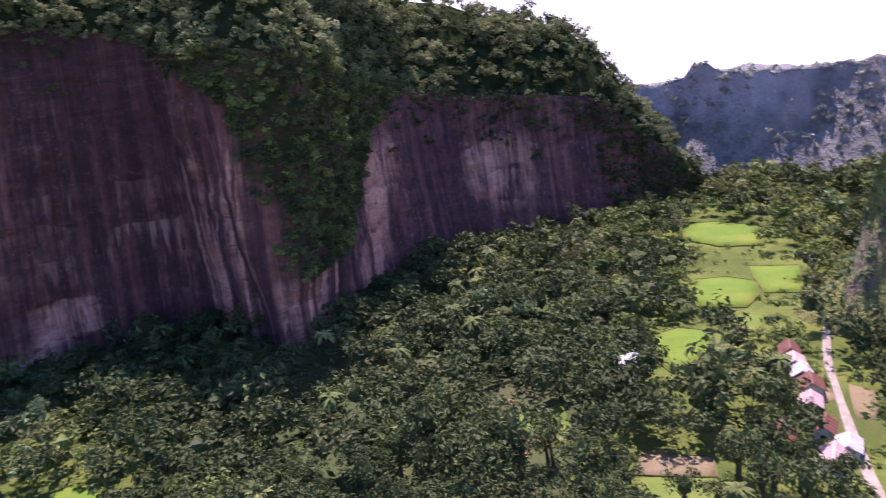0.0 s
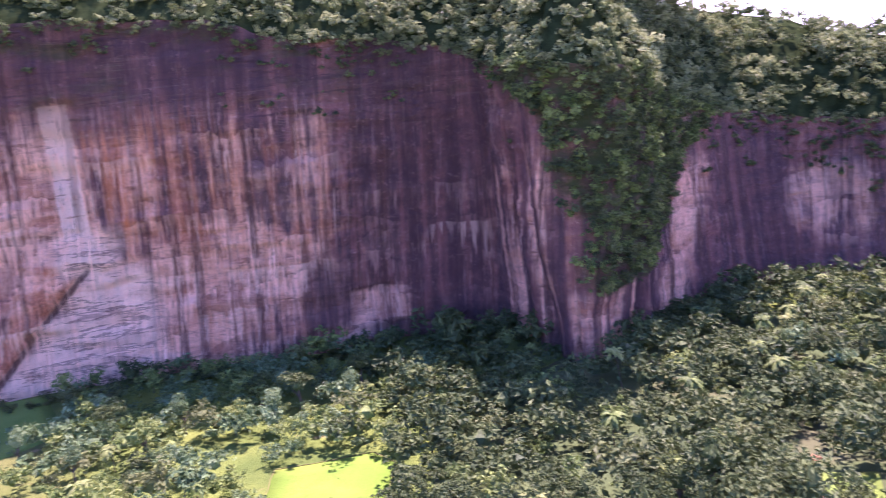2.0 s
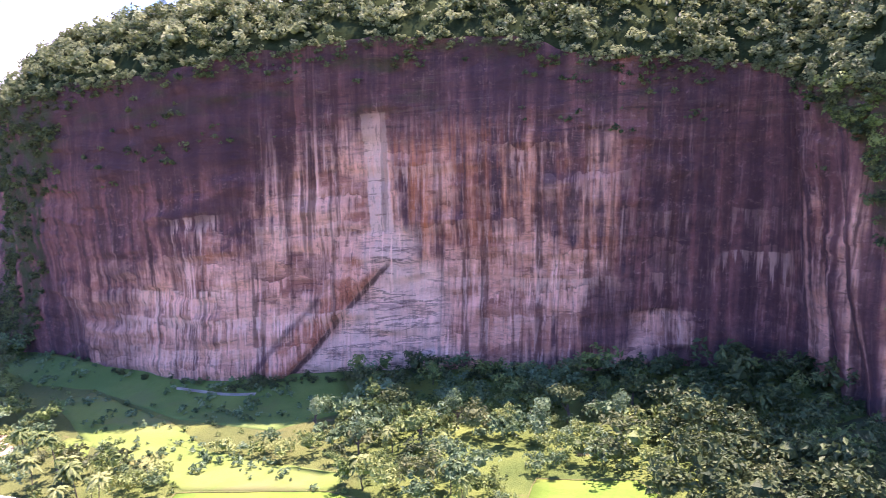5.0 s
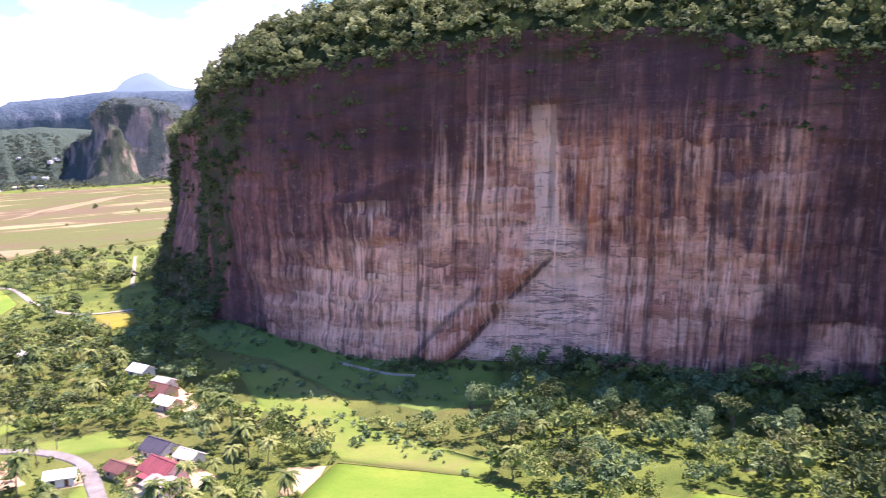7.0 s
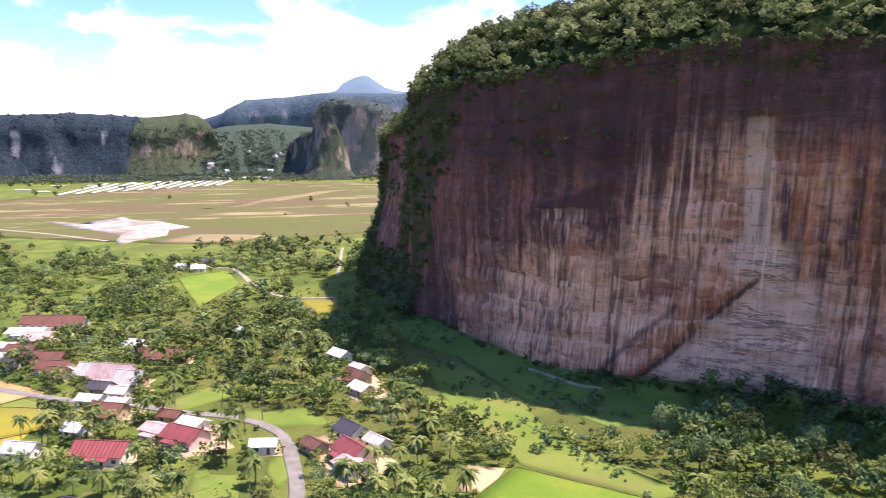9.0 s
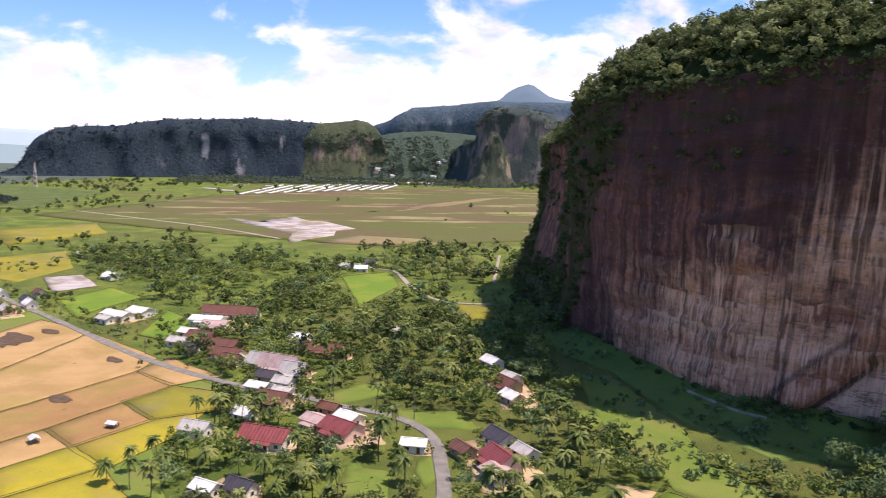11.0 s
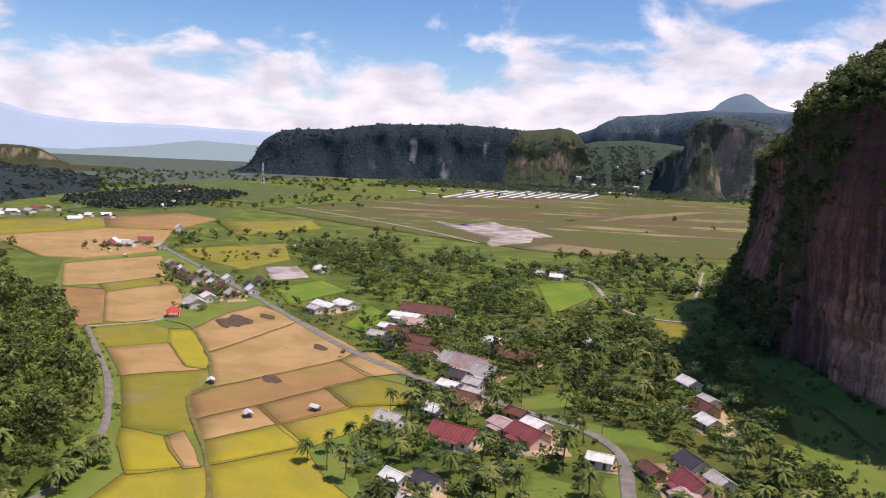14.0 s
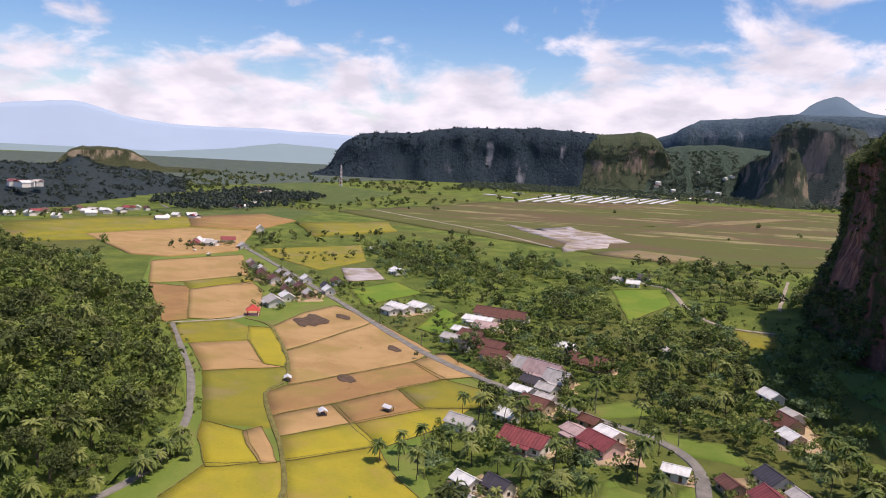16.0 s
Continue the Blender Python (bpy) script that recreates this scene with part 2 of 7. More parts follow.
    scar_col = k.mix(broken, k.mix(k.rng(zz, 62, 97), (0.60, 0.53, 0.51), (0.60, 0.48, 0.41)), (0.17, 0.11, 0.105))
    col = k.mix(k.math("MULTIPLY", scar, 0.9), col, scar_col)
    side = k.math("ADD", k.math("ADD", k.math("MULTIPLY", k.math("SUBTRACT", uu, 118.0), -0.7155), k.math("MULTIPLY", k.math("SUBTRACT", zz, 42.0), 0.6988)), k.math("MULTIPLY", ragged, 0.5))
    slab = k.math("MULTIPLY", k.math("MULTIPLY", k.rng(side, 0.2, 1.2), k.rng(k.math("ADD", side, k.math("MULTIPLY", ragged, 1.2)), 8.5, 6.5)), k.math("MULTIPLY", k.rng(zz, 44, 40), k.rng(uu, 73, 77)))
    col = k.mix(k.math("MULTIPLY", slab, k.rng(fine, 0.62, 0.45, 0.35, 0.9)), col, k.mix(k.rng(grain, 0.4, 0.6), (0.24, 0.105, 0.075), (0.44, 0.20, 0.13)))
    gap = k.math("MULTIPLY", k.rng(k.math("ABSOLUTE", k.math("ADD", side, 0.5)), 1.3, 0.5), k.math("MULTIPLY", k.rng(zz, 46, 42), k.rng(uu, 73, 77)))
    col = k.mix(k.math("MULTIPLY", gap, 0.85), col, (0.055, 0.036, 0.038))
    # pale curtains that hang from the ledges in strands
    for z0, mid_u, half, amount in ((38, 31, 40, 0.85), (66, 48, 27, 0.7), (28, 56, 57, 0.75), (16, 42, 38, 0.6), (61, 92, 21, 0.65), (71, 98, 15, 0.5), (38, 172, 32, 0.5), (24, 176, 26, 0.4), (24.5, 215, 11, 0.85), (45, 238, 24, 0.75), (60, 225, 26, 0.5), (80, 150, 30, 0.35)):
        hang = k.math("SUBTRACT", k.math("ADD", z0 - 3.0, k.math("MULTIPLY", k.noise(at(0.07, 0.0, z0 * 1.7), 1, 4, 0.6), 6.0)), zz)
        strand = k.noise(at(0.62, 0.003, z0 * 2.3), 1, 3, 0.62)
        length = k.math("MULTIPLY", k.math("SUBTRACT", strand, 0.43), 62.0)
        m = k.math("MULTIPLY", k.rng(hang, -0.1, 0.5), k.rng(k.math("SUBTRACT", length, hang), 0.0, 2.2))
        m = k.math("MULTIPLY", m, k.rng(k.math("ABSOLUTE", k.math("SUBTRACT", uu, float(mid_u))), float(half), half - 7.0))
        m = k.math("MULTIPLY", m, k.rng(k.noise(at(0.055, 0.02, z0 * 3.1), 1, 3, 0.6), 0.40, 0.52))
        col = k.mix(k.math("MULTIPLY", m, amount), col, (0.66, 0.54, 0.475))
    # thin pale run-off lines, then dark drips
    lines = k.noise(at(0.52, 0.020, 11.0), 1, 4, 0.6)
    patchy = k.rng(k.noise(at(0.06, 0.030, 13.0), 1, 4), 0.46, 0.60)
    pale = k.math("MULTIPLY", k.rng(lines, 0.58, 0.63), k.math("MULTIPLY", patchy, k.math("ADD", k.math("MULTIPLY", light, 0.85), 0.16)))
    col = k.mix(pale, col, (0.80, 0.64, 0.57))
    # ledges with pale curtains hanging from them, each level with streaks of its own
    sep = k.n("ShaderNodeSeparateXYZ")
    k.ln(uv, sep.inputs[0])
    su, sz = sep.outputs[0], sep.outputs[1]
    lev = k.math("ADD", k.math("MULTIPLY", sz, 0.075), k.math("ADD", k.math("MULTIPLY", k.noise(at(0.022, 0.003, 51.0), 1, 2, 0.5), 2.6), k.math("MULTIPLY", k.noise(at(0.16, 0.05, 52.0), 1, 5, 0.7), 0.55)))
    step, frac = k.math("FLOOR", lev, 0), k.math("FRACT", lev, 0)
    comb = k.n("ShaderNodeCombineXYZ")
    k.ln(k.math("ADD", k.math("MULTIPLY", su, 0.55), k.math("MULTIPLY", step, 17.3)), comb.inputs[0])
    k.ln(k.math("MULTIPLY", sz, 0.022), comb.inputs[1])
    hang = k.noise(comb.outputs[0], 1, 4, 0.65)
    reach = k.math("ADD", k.math("MULTIPLY", hang, 2.6), k.math("MULTIPLY", frac, 0.55))
    broken = k.rng(k.noise(at(0.045, 0.05, 61.0), 1, 4, 0.6), 0.44, 0.56)
    veil = k.math("MULTIPLY", k.rng(reach, 1.62, 1.86), k.math("MULTIPLY", broken, k.math("ADD", k.math("MULTIPLY", light, 0.85), 0.06)))
    col = k.mix(k.math("MULTIPLY", veil, k.rng(white, 0.9, 0.5, 0.2, 1.0)), col, (0.68, 0.475, 0.40))
    # dark line painted along each ledge as undercut shade
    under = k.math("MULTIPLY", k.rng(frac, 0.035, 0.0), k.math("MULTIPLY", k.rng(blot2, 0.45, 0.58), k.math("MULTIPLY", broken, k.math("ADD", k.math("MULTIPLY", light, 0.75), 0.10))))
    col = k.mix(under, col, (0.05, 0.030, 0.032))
    dash = k.noise(at(0.95, 0.085, 41.0), 1, 4, 0.6)
    col = k.mix(k.math("MULTIPLY", k.rng(dash, 0.57, 0.65), k.math("ADD", k.math("MULTIPLY", light, 0.42), 0.07)), col, (0.78, 0.60, 0.53))
    col = k.mix(k.math("MULTIPLY", k.rng(dash, 0.42, 0.35), k.math("ADD", 0.22, k.math("MULTIPLY", k.math("SUBTRACT", light, white), 0.5))), col, (0.065, 0.034, 0.035))
    drip = k.noise(at(0.22, 0.007, 17.0), 1, 4, 0.6)
    col = k.mix(k.math("MULTIPLY", k.rng(drip, 0.55, 0.60, 0.0, 0.85), k.math("MULTIPLY", wet, k.math("SUBTRACT", 1.0, white))), col, (0.062, 0.036, 0.037))
    col = k.mix(k.math("MULTIPLY", k.rng(rough, 0.46, 0.32, 0.0, 0.5), k.rng(white, 0.5, 1.0, 1.0, 0.25)), col, (0.045, 0.026, 0.027))
    col = k.mix(k.rng(rough, 0.54, 0.68, 0.0, 0.35), col, (0.58, 0.42, 0.38))
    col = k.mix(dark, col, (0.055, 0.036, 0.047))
    hue = k.n("ShaderNodeMix")
    hue.data_type, hue.blend_type = "RGBA", "MULTIPLY"
    hue.inputs[0].default_value = 1.0
    hue.inputs[7].default_value = (1.50, 1.15, 0.94, 1)
    k.ln(col, hue.inputs[6])
    col = k.mix(k.math("MULTIPLY", moss, k.rng(blot2, 0.3, 0.6)), hue.outputs[2], (0.05, 0.065, 0.022))
    h = k.math("ADD", k.math("MULTIPLY", strata, 0.9), k.math("ADD", k.math("MULTIPLY", grain, 0.5), k.math("MULTIPLY", rough, 1.2)))
    return k.done(col, h, 0.9, 1.4)


ROCK = rock_material()


def far_hill_material(name, green, rock, rock_amount, scale):
    """Distant wooded hill with bare cliffs where it is steep."""
    k = Nodes(name, 0.95, 0.1)
    v = k.coords("Object")
    geo = k.n("ShaderNodeNewGeometry")
    sep = k.n("ShaderNodeSeparateXYZ")
    k.ln(geo.outputs["Normal"], sep.inputs[0])
    mp = k.n("ShaderNodeMapping")
    mp.inputs["Scale"].default_value = (1, 1, 0.25)
    k.ln(v, mp.inputs["Vector"])
    patch = k.noise(mp.outputs[0], scale, 5, 0.6)
    tree = k.noise(v, scale * 9, 5, 0.7)
    col = k.mix(k.rng(tree, 0.3, 0.7), tuple(c * 0.75 for c in green), tuple(c * 1.22 for c in green))
    rk = k.mix(k.noise(mp.outputs[0], scale * 5, 5), tuple(c * 0.5 for c in rock), tuple(min(1, c * 1.4) for c in rock))
    steep = k.rng(sep.outputs[2], 0.55, 0.25)
    fac = k.math("MULTIPLY", steep, k.rng(patch, 0.62 - rock_amount, 0.74 - rock_amount))
    return k.done(k.mix(fac, col, rk), tree, 1.0, 6.0)


def ground_material():
    k = Nodes("valley_grass", 0.95, 0.15)
    v = k.coords("Object")
    big = k.noise(v, 0.006, 5, 0.6, 0.5)
    mid = k.noise(v, 0.035, 5, 0.6)
    fine = k.noise(v, 0.6, 5, 0.7)
    tuft = k.noise(v, 2.4, 3, 0.7)
    col = k.mix(k.rng(mid, 0.35, 0.68), (0.085, 0.128, 0.025), (0.180, 0.220, 0.043))
    col = k.mix(k.math("MULTIPLY", k.rng(big, 0.48, 0.66), 0.75), col, (0.125, 0.125, 0.040))
    col = k.mix(k.math("MULTIPLY", k.rng(fine, 0.55, 0.75), 0.7), col, (0.035, 0.06, 0.016))
    col = k.mix(k.math("MULTIPLY", k.rng(k.noise(v, 0.11, 5, 0.65), 0.62, 0.72), 0.6), col, (0.26, 0.19, 0.10))
    return k.done(col, k.math("ADD", fine, tuft), 0.8, 0.6)


GROUND = ground_material()


def field_material(name, colour, second, rough=0.9, patch=(0.26, 0.20, 0.085)):
    k = Nodes(name, rough, 0.2)
    v = k.coords("Object")
    inf = k.n("ShaderNodeObjectInfo")
    big, fine, worn = k.noise(v, 0.045, 5, 0.6, 0.6), k.noise(v, 0.9, 5, 0.75), k.noise(v, 0.03, 6, 0.66, 0.3)
    col = k.mix(k.rng(big, 0.36, 0.66), colour, second)
    col = k.mix(k.math("MULTIPLY", k.rng(fine, 0.5, 0.75), 0.45), col, tuple(c * 0.5 for c in colour))
    col = k.mix(k.math("MULTIPLY", inf.outputs["Random"], 0.3), col, second)
    col = k.mix(k.rng(worn, 0.50, 0.64, 0.0, 0.7), col, patch)
    return k.done(col, fine, 0.6, 0.3)


F_YELLOW = field_material("ripening_rice", (0.37, 0.305, 0.026), (0.27, 0.250, 0.026), 0.9, (0.35, 0.25, 0.060))
F_GREEN = field_material("young_rice", (0.112, 0.200, 0.018), (0.150, 0.225, 0.026), 0.9, (0.20, 0.24, 0.03))
F_TAN = field_material("stubble", (0.44, 0.285, 0.13), (0.34, 0.215, 0.090), 0.9, (0.30, 0.22, 0.07))
F_BROWN = field_material("ploughed_soil", (0.27, 0.155, 0.066), (0.35, 0.21, 0.085), 0.9, (0.25, 0.19, 0.055))
F_OLIVE = field_material("olive_grass", (0.26, 0.225, 0.025), (0.19, 0.19, 0.028))
F_MEADOW = field_material("meadow_grass", (0.112, 0.178, 0.026), (0.172, 0.212, 0.042), 0.9, (0.18, 0.17, 0.055))
# kept very dark so that gaps between plateau trees don't show pale
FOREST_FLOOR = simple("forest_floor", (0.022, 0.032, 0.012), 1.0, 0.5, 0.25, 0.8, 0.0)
# grass toned slightly darker for the slope in the cliff's shadow
F_SHADE = field_material("shaded_grass", (0.10, 0.165, 0.030), (0.14, 0.20, 0.042), 0.9, (0.12, 0.15, 0.04))


def steppe_material():
    """Dry grassland in long streaks of brown, olive and pale straw."""
    k = Nodes("dry_grassland", 0.95, 0.1)
    v = k.coords("Object", (0.009, 0.0028, 1))
    streak, second = k.noise(v, 1, 5, 0.6, 0.3), k.noise(k.coords("Object", (0.022, 0.006, 1)), 1, 5, 0.6)
    fine = k.noise(k.coords("Object"), 0.12, 5, 0.7)
    col = k.mix(k.rng(streak, 0.40, 0.58), (0.135, 0.098, 0.056), (0.105, 0.115, 0.036))
    col = k.mix(k.math("MULTIPLY", k.rng(second, 0.55, 0.66), 0.8), col, (0.30, 0.26, 0.13))
    col = k.mix(k.math("MULTIPLY", k.rng(second, 0.44, 0.36), 0.6), col, (0.105, 0.125, 0.040))
    col = k.mix(k.rng(fine, 0.52, 0.72, 0.0, 0.5), col, (0.075, 0.07, 0.03))
    return k.done(col, fine, 0.5, 0.6)


# dark floor colour stands in for shade between the side valley's trees
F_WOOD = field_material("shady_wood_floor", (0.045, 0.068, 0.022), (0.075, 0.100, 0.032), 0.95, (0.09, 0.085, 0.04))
# field green darkened in colour, as if under cloud shadow
F_FAR = field_material("far_shaded_fields", (0.062, 0.095, 0.026), (0.10, 0.135, 0.035), 0.95, (0.15, 0.16, 0.05))
F_STEPPE = steppe_material()
# blue-grey of the haze is mixed into the farmland's green
F_HAZE = field_material("hazy_farmland", (0.060, 0.084, 0.080), (0.09, 0.115, 0.085), 0.95, (0.14, 0.16, 0.09))
F_SAND = field_material("bare_sand", (0.50, 0.38, 0.24), (0.42, 0.30, 0.17))
F_GRAVEL = field_material("grey_gravel", (0.52, 0.48, 0.49), (0.22, 0.18, 0.15))
F_DRY = field_material("dry_pale_grass", (0.25, 0.19, 0.105), (0.19, 0.155, 0.07))
ROAD = simple("worn_asphalt", (0.20, 0.185, 0.165), 0.9, 0.25, 0.3)
DIRT = simple("pale_dirt", (0.32, 0.275, 0.215), 0.95, 0.25, 0.3)
ORANGE_DIRT = simple("red_dirt", (0.30, 0.14, 0.07), 0.95, 0.3, 0.3)
BUND = simple("earth_bund", (0.155, 0.14, 0.042), 0.95, 0.4, 0.4)
MUD = simple("dark_mud", (0.10, 0.065, 0.042), 0.9, 0.4, 0.4)

# ---- mesh tools ----
def hash2(ix, iy, seed):
    h = (ix.astype(np.int64) * 374761393 + iy.astype(np.int64) * 668265263 + seed * 1442695041) & 0x7FFFFFFF
    h = ((h ^ (h >> 13)) * 1274126177) & 0x7FFFFFFF
    return ((h ^ (h >> 16)) & 0xFFFF) / 65535.0


def vnoise(x, y, seed=0):
    """Smooth value noise, -1 to 1."""
    x, y = np.broadcast_arrays(np.asarray(x, float), np.asarray(y, float))
    ix, iy = np.floor(x), np.floor(y)
    fx, fy = x - ix, y - iy
    fx, fy = fx * fx * (3 - 2 * fx), fy * fy * (3 - 2 * fy)
    a, b = hash2(ix, iy, seed), hash2(ix + 1, iy, seed)
    c, d = hash2(ix, iy + 1, seed), hash2(ix + 1, iy + 1, seed)
    return 2 * ((a + (b - a) * fx) * (1 - fy) + (c + (d - c) * fx) * fy) - 1


def fbm(x, y, seed=0, octaves=4):
    total, amp = 0.0, 1.0
    for o in range(octaves):
        total = total + amp * vnoise(np.asarray(x) * 2 ** o, np.asarray(y) * 2 ** o, seed + 17 * o)
        amp *= 0.5
    return total / 1.9


def mesh_of(name, verts, faces, mat, smooth=False, attrs=None, uv=None):
    """A mesh from arrays: vertices (n, 3), faces (m, 3 or 4)."""
    verts, faces = np.asarray(verts, np.float32), np.asarray(faces, np.int32)
    me = bpy.data.meshes.new(name)
    k = faces.shape[1]
    me.vertices.add(len(verts))
    me.vertices.foreach_set("co", verts.ravel())
    me.loops.add(faces.size)
    me.loops.foreach_set("vertex_index", faces.ravel())
    me.polygons.add(len(faces))
    me.polygons.foreach_set("loop_start", np.arange(0, faces.size, k, dtype=np.int32))
    me.polygons.foreach_set("use_smooth", np.full(len(faces), smooth))
    me.update(calc_edges=True)
    for key, values in (attrs or {}).items():
        a = me.attributes.new(key, "FLOAT", "POINT")
        a.data.foreach_set("value", np.asarray(values, np.float32))
    if uv is not None:
        layer = me.uv_layers.new(name="UVMap")
        layer.data.foreach_set("uv", np.asarray(uv, np.float32)[faces.ravel()].ravel())
    me.materials.append(mat)
    return me


def grid_faces(rows, cols):
    i = np.arange(rows - 1)[:, None] * cols + np.arange(cols - 1)[None, :]
    return np.stack([i, i + 1, i + cols + 1, i + cols], -1).reshape(-1, 4)


def part(name, bm, material, parent, label=""):
    me = bpy.data.meshes.new(name)
    bm.to_mesh(me)
    bm.free()
    me.materials.append(material)
    ob = new(name, me)
    ob.parent = parent
    if label:
        ob["label"] = label
    return ob


def box(bm, x0, x1, y0, y1, z0, z1):
    v = [bm.verts.new((x, y, z)) for z in (z0, z1) for x, y in ((x0, y0), (x1, y0), (x1, y1), (x0, y1))]
    for q in ((3, 2, 1, 0), (4, 5, 6, 7), (0, 1, 5, 4), (1, 2, 6, 5), (2, 3, 7, 6), (3, 0, 4, 7)):
        bm.faces.new([v[i] for i in q])


def curve_points(pts, step):
    """A smooth line through pts, and for each point the chord length along it."""
    p = np.array(pts, float)
    chord = np.r_[0, np.cumsum(np.linalg.norm(np.diff(p, axis=0), axis=1))]
    s = np.linspace(0, chord[-1], max(2, int(chord[-1] / step) + 1))
    i = np.clip(np.searchsorted(chord, s, "right") - 1, 0, len(p) - 2)
    f = ((s - chord[i]) / (chord[i + 1] - chord[i]))[:, None]
    q = np.vstack([2 * p[0] - p[1], p, 2 * p[-1] - p[-2]])
    a, b, c, d = q[i], q[i + 1], q[i + 2], q[i + 3]
    out = 0.5 * (2 * b + (c - a) * f + (2 * a - 5 * b + 4 * c - d) * f ** 2 + (3 * b - a - 3 * c + d) * f ** 3)
    return out, s


def inside(x, y, poly):
    """Which points lie in the polygon."""
    x, y = np.asarray(x, float), np.asarray(y, float)
    hit = np.zeros(x.shape, bool)
    for (x0, y0), (x1, y1) in zip(poly, poly[1:] + poly[:1]):
        if y0 == y1:
            continue
        hit ^= ((y0 > y) != (y1 > y)) & (x < (x1 - x0) * (y - y0) / (y1 - y0) + x0)
    return hit


def near_line(x, y, pts):
    """Distance from points to a line of points."""
    x, y = np.asarray(x, float), np.asarray(y, float)
    best = np.full(x.shape, 1e9)
    for (x0, y0), (x1, y1) in zip(pts, pts[1:]):
        dx, dy = x1 - x0, y1 - y0
        f = np.clip(((x - x0) * dx + (y - y0) * dy) / (dx * dx + dy * dy + 1e-9), 0, 1)
        best = np.minimum(best, np.hypot(x - x0 - f * dx, y - y0 - f * dy))
    return best

# ---- land ----
CLIFF_LINE = [(-575, 320), (-562, 225), (-530, 165), (-475, 146), (-415, 141), (-360, 136), (-309, 140), (-260, 153), (-231, 181),
              (-186, 213), (-140, 238), (-105, 262), (-80, 266), (-51, 234), (-37, 258), (-28, 290), (10, 333),
              (55, 346), (100, 358), (135, 380), (150, 420), (150, 480)]
CORNER = 6                                     # the point from which lengths along the cliff count
HILL = [(-318, -172), (-279, -150), (-248, -134), (-224, -124), (-191, -117), (-160, -120), (-100, -260), (-250, -450),
        (-450, -450), (-440, -300), (-385, -222)]


def ground_z(x, y):
    x, y = np.asarray(x, float), np.asarray(y, float)
    z = 0.25 * fbm(x / 22, y / 22, 3, 3)
    d = near_line(x, y, CLIFF_LINE[1:])
    z = z + 5.0 * np.exp(-d / 16)
    # beyond the valley's end the ground is sunk out of the camera's view
    az = np.degrees(np.arctan2(-x, y))
    z = z - np.clip(np.hypot(x, y) - 500, 0, None) * 0.10 * np.clip((22 - az) / 20, 0, 1) * np.clip((az + 100) / 30, 0, 1)
    e = near_line(x, y, HILL + HILL[:1])
    z = z + np.where(inside(x, y, HILL), 36 * (1 - np.exp(-e / 55)) + 2.5 * fbm(x / 30, y / 30, 9, 3) * np.clip(e / 20, 0, 1), 0)
    return z


def graded(lo, hi, fine_lo, fine_hi, step):
    """Grid lines, fine in the middle stretch and ever coarser outside it."""
    mid = list(np.arange(fine_lo, fine_hi + step, step))
    up, down, s = [], [], step
    while (mid + up)[-1] < hi:
        s *= 1.18
        up.append((mid + up)[-1] + s)
    s, cur = step, mid[0]
    while cur > lo:
        s *= 1.18
        cur -= s
        down.append(cur)
    return np.array(down[::-1] + mid + up)


gx, gy = graded(-4900, 4900, -640, 200, 6.0), graded(-4900, 4900, -440, 400, 6.0)
GX, GY = np.meshgrid(gx, gy)
ground = new("ground", mesh_of("ground", np.stack([GX, GY, ground_z(GX, GY)], -1).reshape(-1, 3), grid_faces(len(gy), len(gx)), GROUND, True))
tagged(ground, "rough green valley floor with grass and bare patches", "ground", kind="structure")


def escarpment(line, rim_of, top_of, corner, step, vstep, displace, inset=(2, 6, 12, 20, 32, 48, 70, 100, 140), smooth_n=40, jag=2.0, shoulder=22.0):
    """A cliff face with a slope and a plateau behind it. Gives positions, lengths along and heights, all as rows x columns."""
    p, s = curve_points(line, step)
    chord = np.r_[0, np.cumsum(np.linalg.norm(np.diff(np.array(line, float), axis=0), axis=1))]
    u = s - chord[corner]
    tan = np.gradient(p, axis=0)
    tan /= np.linalg.norm(tan, axis=1, keepdims=True)
    out = np.stack([tan[:, 1], -tan[:, 0]], 1)
    kern = np.ones(smooth_n) / smooth_n
    soft = np.stack([np.convolve(np.pad(out[:, k], smooth_n // 2, "edge"), kern, "same")[smooth_n // 2:smooth_n // 2 + len(p)] for k in (0, 1)], 1)
    soft /= np.linalg.norm(soft, axis=1, keepdims=True)
    rim = rim_of(u) + jag * fbm(u / 9, u * 0, 21, 3)
    top = top_of(u) + 2.0 * fbm(u / 14, u * 0, 22, 3)
    nv = int(np.max(rim) / vstep) + 1
    rows, us, zs = [], [], []
    for v in np.linspace(0, 1, nv):
        z = -4 + v * (rim + 4)
        d = displace(u, z, z / rim)
        rows.append(np.column_stack([p + out * d[:, None], z]))
        us.append(u)
        zs.append(z)
    edge = rows[-1][:, :2]
    for k, a in enumerate(inset):
        f = 1 - math.exp(-a / shoulder)
        z = rim + (top - rim) * f + 1.2 * fbm(u / 8, np.full(len(u), a / 8), 31, 3)
        rows.append(np.column_stack([edge - soft * a, z]))
        us.append(u)
        zs.append(z)
    return np.array(rows), np.array(us), np.array(zs), nv


def interp(pairs):
    a, b = [q[0] for q in pairs], [q[1] for q in pairs]
    return lambda u: np.interp(u, a, b)


def band(v, lo, hi, soft):
    return np.clip((v - lo) / soft + 0.5, 0, 1) * np.clip((hi - v) / soft + 0.5, 0, 1)


CRACK = ((118, 42), (76, -1))                   # the slanting crack, from its head to its foot (along, up)


def beside_crack(u, z):
    """Metres to the upper left of the crack, and how far along it (0 to 1)."""
    (ua, za), (ub, zb) = CRACK
    du, dz = ub - ua, zb - za
    n = math.hypot(du, dz)
    f = ((u - ua) * du + (z - za) * dz) / n ** 2
    return ((u - ua) * dz - (z - za) * du) / n * -1 * -1, f


